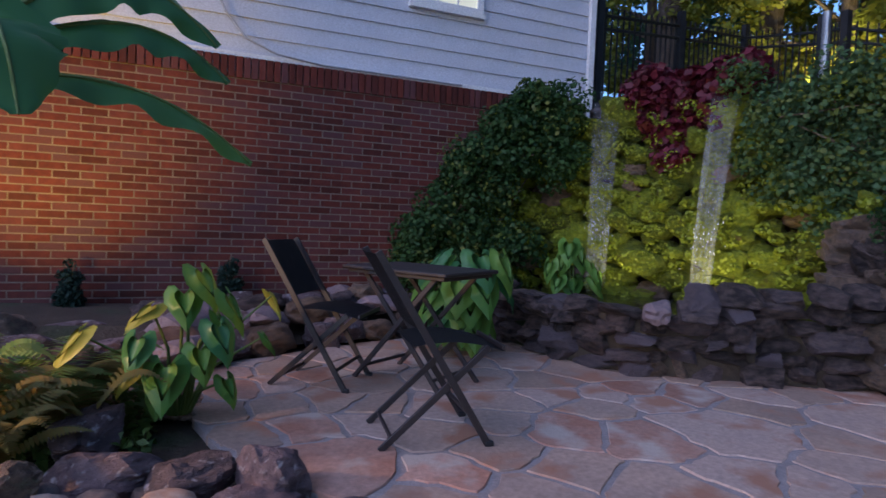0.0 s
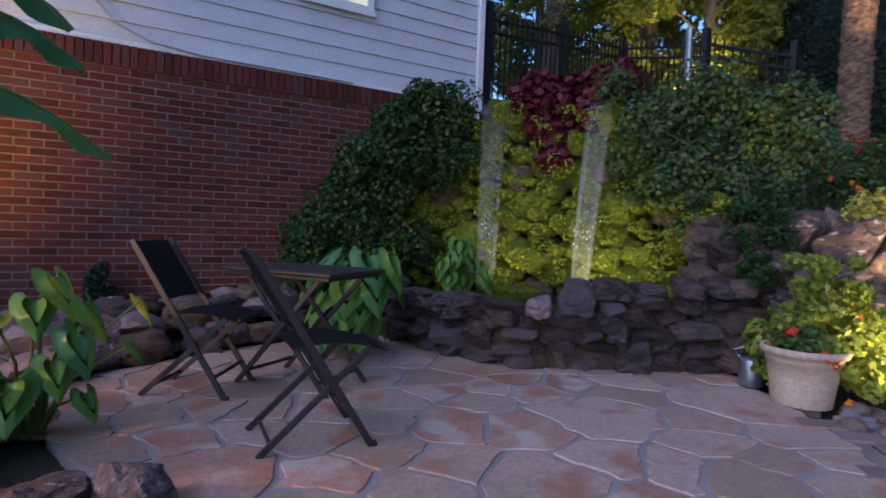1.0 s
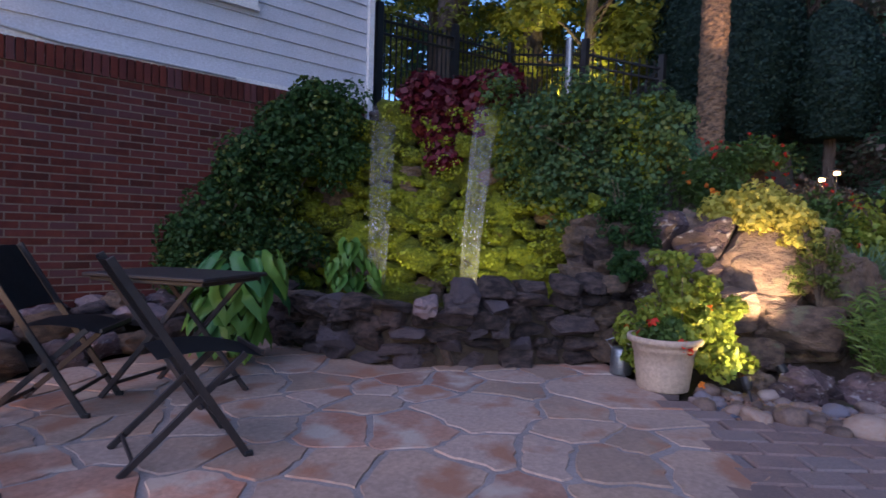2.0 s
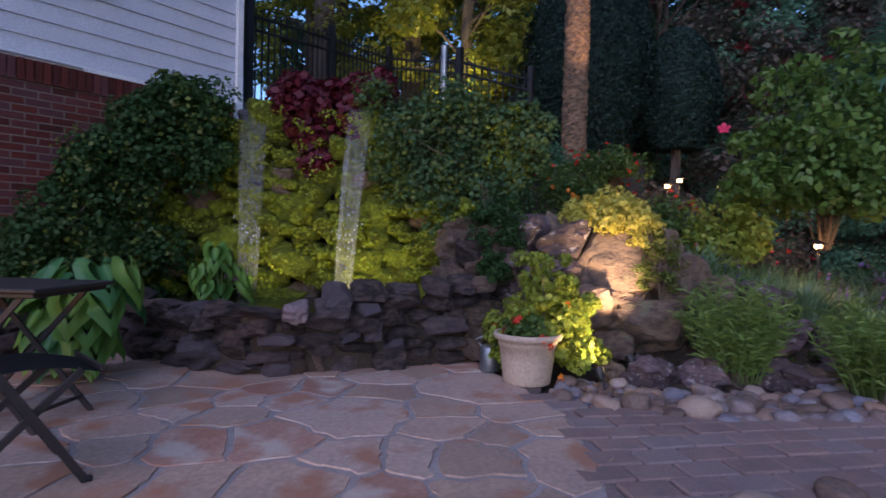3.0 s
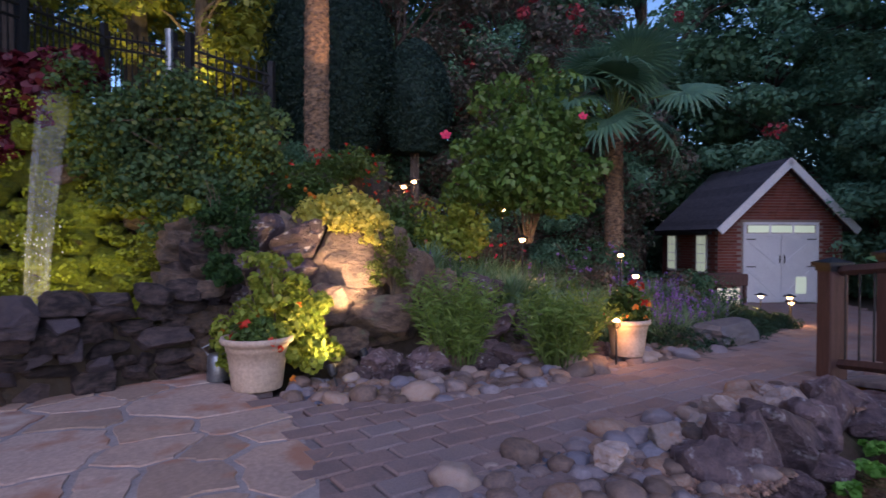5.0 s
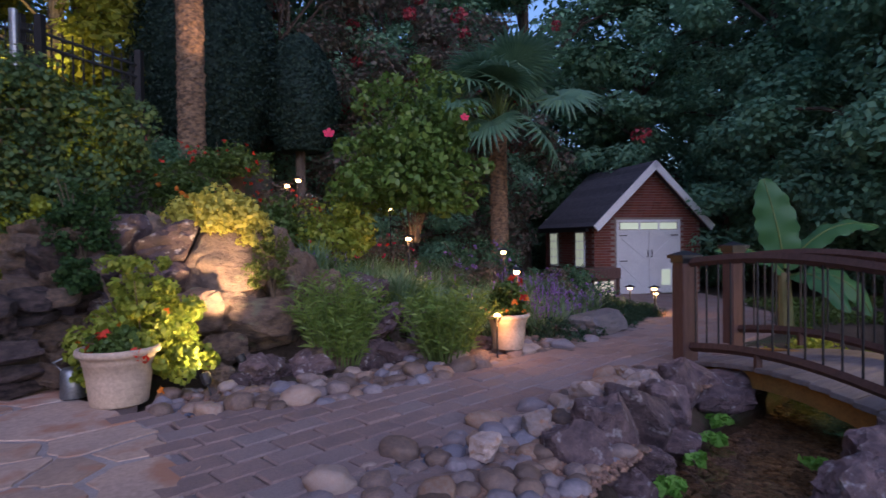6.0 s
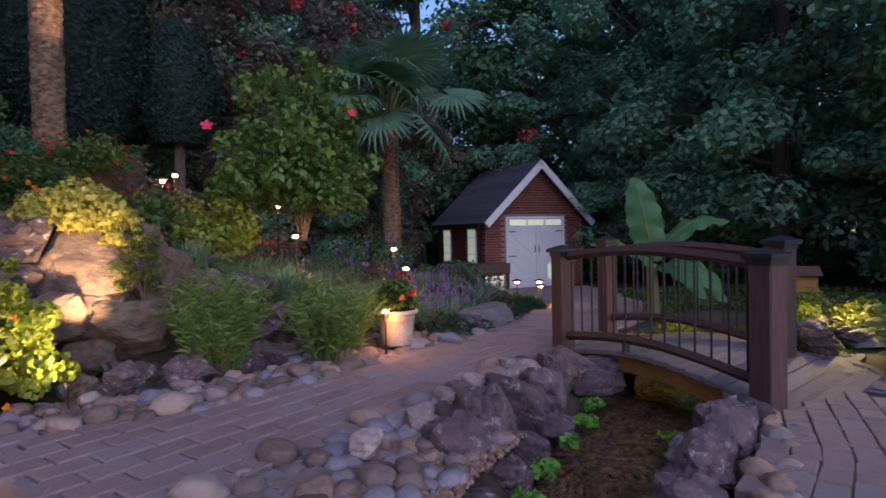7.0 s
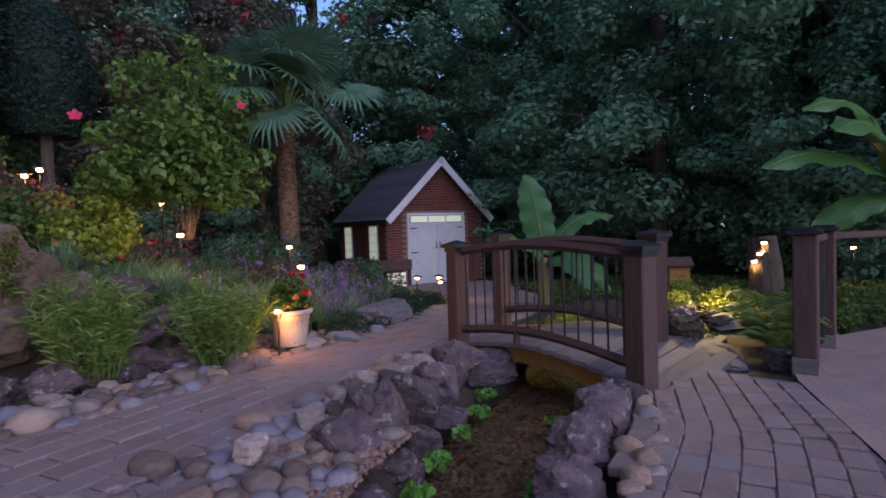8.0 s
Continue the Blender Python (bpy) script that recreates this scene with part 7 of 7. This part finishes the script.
def palm(x, y, z, height, radius, fronds, reach, seed, label):
    r = random.Random(seed)
    thing = tagged(new("palm_tree"), label, "palm", "palms")
    rows_, sides = int(height / 0.05), 18
    bm = bmesh.new()
    prev = None
    for i in range(rows_ + 1):
        q = i / rows_
        ring = []
        for k in range(sides):
            a = k * math.tau / sides
            n_ = noise.noise(Vector((math.cos(a) * 2, math.sin(a) * 2, i * 0.35 + seed)))
            rr = radius * (1.05 - 0.1 * q) * (1 + 0.12 * n_ + (0.10 if (i + k % 3) % 4 == 0 else 0))
            ring.append(bm.verts.new((rr * math.cos(a) + 0.12 * q * q, rr * math.sin(a), height * q)))
        if prev:
            for k in range(sides):
                bm.faces.new((prev[k], prev[(k + 1) % sides], ring[(k + 1) % sides], ring[k]))
        prev = ring
    part("trunk", bm, PALM_BARK, thing, "shaggy fibrous palm trunk")
    for i in range(fronds):
        az = i * 137.5 + r.uniform(-15, 15)
        el = r.uniform(-25, 88)
        rc = reach * r.uniform(0.75, 1.05)
        a, e = math.radians(az), math.radians(el)
        tip = Vector((rc * math.cos(a) * math.cos(e), rc * math.sin(a) * math.cos(e), height + rc * math.sin(e) * 0.9))
        part("stalk", tube([(0.1, 0, height - 0.1), tuple(Vector((0.1, 0, height)).lerp(tip, 0.5) + Vector((0, 0, 0.1))), tuple(tip)], [0.014, 0.011, 0.008], 5), STEM, thing)
        shared("fan", fans[i % 3], thing, pose(*tip, r.uniform(-35, 35), 22 - el * 0.95 + r.uniform(-14, 14), az))
    thing.matrix_basis = pose(x, y, z)


palm(9.33, 3.40, land_at(9.33, 3.4) - 0.1, 6.2, 0.175, 14, 0.9, 5, "tall palm with a shaggy up-lit trunk")
palm(12.2, -1.12, land_at(12.2, -1.1) - 0.1, 3.30, 0.16, 32, 1.2, 6, "windmill palm with fan-shaped leaves")

# ---- clipped evergreens and trees ----


def clipped(x, y, z, radius, height, seed, count, label):
    """A sheared evergreen: a close skin of small leaves over a dark inner mass."""
    thing = tagged(new("clipped_holly"), label, "evergreen", "clipped evergreens")
    rr = np.random.default_rng(seed)
    q = rr.uniform(0.02, 1, count)
    a = rr.uniform(0, math.tau, count)
    prof = np.sin(math.pi * (0.10 + 0.90 * q)) ** 0.55
    lump = 1 + 0.05 * np.sin(a * 5 + q * 9) + 0.04 * np.sin(a * 11 - q * 17)
    rad = radius * prof * lump * rr.uniform(0.90, 1.03, count)
    pts = np.stack([rad * np.cos(a), rad * np.sin(a), q * height], 1)
    nrm = np.stack([np.cos(a), np.sin(a), 0.9 * (q - 0.35)], 1)
    part("leaves", fast_mesh("leaves", *leaf_cloud(pts, nrm, 0.058, 0.5, 0.6, 0.15, rr), HOLLY), None, thing)
    part("inner_mass", lathe([(radius * 0.86 * math.sin(math.pi * (0.10 + 0.90 * i / 14)) ** 0.55 + 0.005, height * (0.02 + 0.95 * i / 14)) for i in range(15)], 20), HOLLY, thing, "", True)
    part("trunk", tube([(0, 0, -1.5), (0, 0, 0.3)], 0.09, 8), BARK, thing, "bare grey-brown trunk")
    thing.matrix_basis = pose(x, y, z)


clipped(11.3, 4.05, 2.45, 1.18, 3.95, 601, 36000, "tall dark clipped evergreen behind the palm")
clipped(12.0, 2.62, 2.62, 0.72, 2.25, 602, 16000, "round-topped dark clipped evergreen shrub")


def tree_meshes(height, crown, base, leaves, size, material, seed):
    rr = np.random.default_rng(seed)
    r = random.Random(seed)
    bm = bmesh.new()
    top = Vector((r.uniform(-0.4, 0.4), r.uniform(-0.4, 0.4), height * 0.92))
    tube([(0, 0, -0.5), (0.05, 0, height * 0.3), tuple(top * 0.65), tuple(top)], [height * 0.02, height * 0.016, height * 0.01, 0.02], 9, bm)
    cs, rs = [], []
    for i in range(46):
        a = i * 2.4 + r.uniform(-0.4, 0.4)
        q = (i + 0.5) / 46
        z = base + (height - base) * q
        reach = crown * (math.sin(math.pi * (0.12 + 0.83 * q)) ** 0.7) * r.uniform(0.35, 1.0)
        end = Vector((reach * math.cos(a), reach * math.sin(a), z))
        if i % 3 == 0:
            tube([(0, 0, z * 0.8), tuple(end * 0.6 + Vector((0, 0, z * 0.38))), tuple(end)], [height * 0.006, height * 0.004, 0.01], 5, bm)
        for _ in range(3):
            cs.append(tuple(end + Vector((r.gauss(0, 0.35), r.gauss(0, 0.35), r.gauss(0, 0.25))) * crown * 0.25))
            rs.append(crown * r.uniform(0.12, 0.26))
    p, n = clumps(cs, rs, leaves // len(cs), rr, 0.62, 0.3)
    n[:, 2] += 0.5
    v, f = leaf_cloud(p, n, size, 0.6, 0.6, 0.12, rr)
    return as_mesh("trunk", bm, BARK), fast_mesh("crown", v, f, material)


KINDS = {"broad": tree_meshes(11, 3.6, 1.5, 38000, 0.155, TREE_LEAF, 701), "dark": tree_meshes(12, 3.6, 2.0, 22000, 0.20, TREE_DARK, 702), "gold": tree_meshes(8, 2.6, 0.5, 15000, 0.14, TREE_GOLD, 703),
         "myrtle": tree_meshes(6.5, 2.4, 0.8, 15000, 0.12, MYRTLE, 704), "low": tree_meshes(6, 2.8, 0.3, 22000, 0.125, TREE_LEAF, 705), "open": tree_meshes(12, 3.0, 4.5, 7000, 0.15, TREE_DARK, 706)}
WORDS = {"broad": "tall broadleaf tree with layered dusky green foliage", "dark": "tall dark broadleaf tree in the wood's edge", "gold": "small tree with yellow-green leaves lit from below", "myrtle": "crape myrtle with dark leaves and reddish flower heads",
         "low": "low branching broadleaf tree at the wood's edge", "open": "tall slender tree with sparse foliage against the sky"}


rr = np.random.default_rng(711)
hc = np.stack([rr.normal(0, 1.3, 26), rr.normal(0, 1.3, 26), rr.uniform(3.4, 6.6, 26)], 1)
p, n = clumps(hc, rr.uniform(0.12, 0.26, 26), 60, rr)
MYRTLE_HEADS = fast_mesh("flower_heads", *leaf_cloud(p, n, 0.09, 0.8, 0.8, 0.1, rr), leafy("myrtle_flower", (0.30, 0.03, 0.05), (0.42, 0.07, 0.08)))


def tree(kind, x, y, turn, scale=1.0, z=None):
    thing = tagged(new("tree"), WORDS[kind], "tree", "woodland trees")
    for nm, me in zip(("trunk", "crown"), KINDS[kind]):
        shared(nm, me, thing, Matrix())
    if kind == "myrtle":
        shared("flower_heads", MYRTLE_HEADS, thing, Matrix())["kind"] = "stuff"
    thing.matrix_basis = pose(x, y, land_at(x, y) - 0.1 if z is None else z, 0, 0, turn) @ Matrix.Diagonal((scale, scale, scale, 1))


for row_ in (("open", 8.9, 8.6, 10, 1.0), ("open", 6.8, 10.5, 80, 1.0), ("open", 11.2, 8.2, 150, 1.05), ("gold", 11.0, 6.6, 20, 0.95), ("gold", 13.2, 7.6, 120, 1.1), ("gold", 9.6, 9.8, 220, 0.9),
             ("open", 5.8, 13, 40, 1.1), ("dark", 14, 13.5, 200, 1.1), ("dark", 3, 19, 10, 1.2), ("broad", 18.5, 9.5, 40, 1.2),
             ("myrtle", 14.0, 3.6, 0, 1.05), ("myrtle", 15.5, 1.4, 90, 1.1), ("myrtle", 15.0, -0.6, 200, 0.95), ("dark", 17.5, 4.5, 70, 1.1), ("broad", 20.5, 0.5, 10, 1.1), ("dark", 22, -2.5, 150, 1.2), ("low", 16.2, 2.6, 30, 1.0),
             ("broad", 20.5, -6.2, 60, 1.0), ("broad", 17.5, -9.0, 130, 1.0), ("low", 18.8, -8.2, 20, 1.1), ("dark", 23, -9, 100, 1.2), ("broad", 12.8, -9.6, 220, 1.0), ("low", 14.8, -10.2, 300, 1.1), ("dark", 16.5, -13.5, 40, 1.2),
             ("broad", 9.6, -11.5, 80, 1.0), ("low", 11.6, -12.2, 160, 1.1), ("dark", 11, -16, 10, 1.2), ("low", 8.2, -11.0, 40, 0.8), ("dark", 6, -15, 200, 1.1), ("low", 24, -4, 0, 1.2), ("low", 25, -7.5, 80, 1.2), ("low", 22, -12, 150, 1.2), ("low", 19, -15, 220, 1.2), ("low", 14, -16.5, 20, 1.2), ("low", 25, 1, 60, 1.2), ("low", 23, 5, 120, 1.2), ("low", 8.5, -15, 70, 1.1), ("low", 19, 7, 200, 1.1), ("broad", 5.2, -12, 100, 1.0), ("low", 14.2, 0.8, 90, 0.55)):
    tree(*row_)
# the wood beyond
rr = np.random.default_rng(801)
cs = []
for i in range(800):
    a = rr.uniform(math.radians(-95), math.radians(85))
    d = rr.uniform(24, 33)
    zmax = 17 if not 0.75 < a < 1.35 else 4.5
    cs.append((1 + d * math.cos(a), d * math.sin(a) - 0.5, rr.uniform(-0.5, zmax)))
for i in range(260):
    a, d = rr.uniform(math.radians(-95), math.radians(85)), rr.uniform(22, 27)
    cs.append((1 + d * math.cos(a), d * math.sin(a) - 0.5, land_at(d, 0) + rr.uniform(0.0, 3.0)))
p, n = clumps(cs, rr.uniform(0.9, 2.0, len(cs)), 110, rr, 0.7, 0.3)
v, f = leaf_cloud(p, n, 0.38, 0.8, 0.6, 0.12, rr)
tagged(new("woods", fast_mesh("woods", v, f, TREE_DARK)), "dark distant woodland foliage", "woods", kind="stuff")

# ---- brickwork of the house, nearest stretch piece by piece ----
brick_mesh = as_mesh("brick", boxed(-0.0955, -0.03, -0.0275, 0.0955, 0.012, 0.0275, None, 0.002), BRICK)
soldier_mesh = as_mesh("soldier_brick", boxed(-0.0285, -0.045, -0.0965, 0.0285, 0.012, 0.0965, None, 0.003), BRICK)
r = random.Random(23)
bv = np.array([v.co for v in brick_mesh.vertices])
bf = [tuple(q.vertices) for q in brick_mesh.polygons]
vs, fs = [], []
top_z = 2.463 - 0.2
rows_n = 36
for j in range(rows_n):
    z = top_z - 0.0677 * (j + 0.5)
    if z < -0.1:
        break
    for i in range(-18, 26):
        x = i * 0.2032 + (0.1016 if j % 2 else 0)
        if x > 4.95:
            continue
        jig = r.uniform(-0.002, 0.002)
        if -0.35 < x < 1.75 and 0.42 < z < 2.2 :
            shared("brick", brick_mesh, house, pose(x, WY + jig + 0.012, z))
        else:
            k = len(vs) * len(bv)
            vs.append(bv + np.array([x, WY + jig + 0.012, z]))
            fs += [tuple(q + k for q in p) for p in bf]
tagged(part("more_bricks", raw_mesh("more_bricks", np.concatenate(vs), fs, BRICK_JOINED), None, house), "red bricks farther along the wall", kind="stuff")
for i in range(-30, 74):
    shared("soldier_brick", soldier_mesh, house, pose(i * 0.0677, WY + 0.012 + r.uniform(-0.002, 0.002), 2.463 - 0.1))
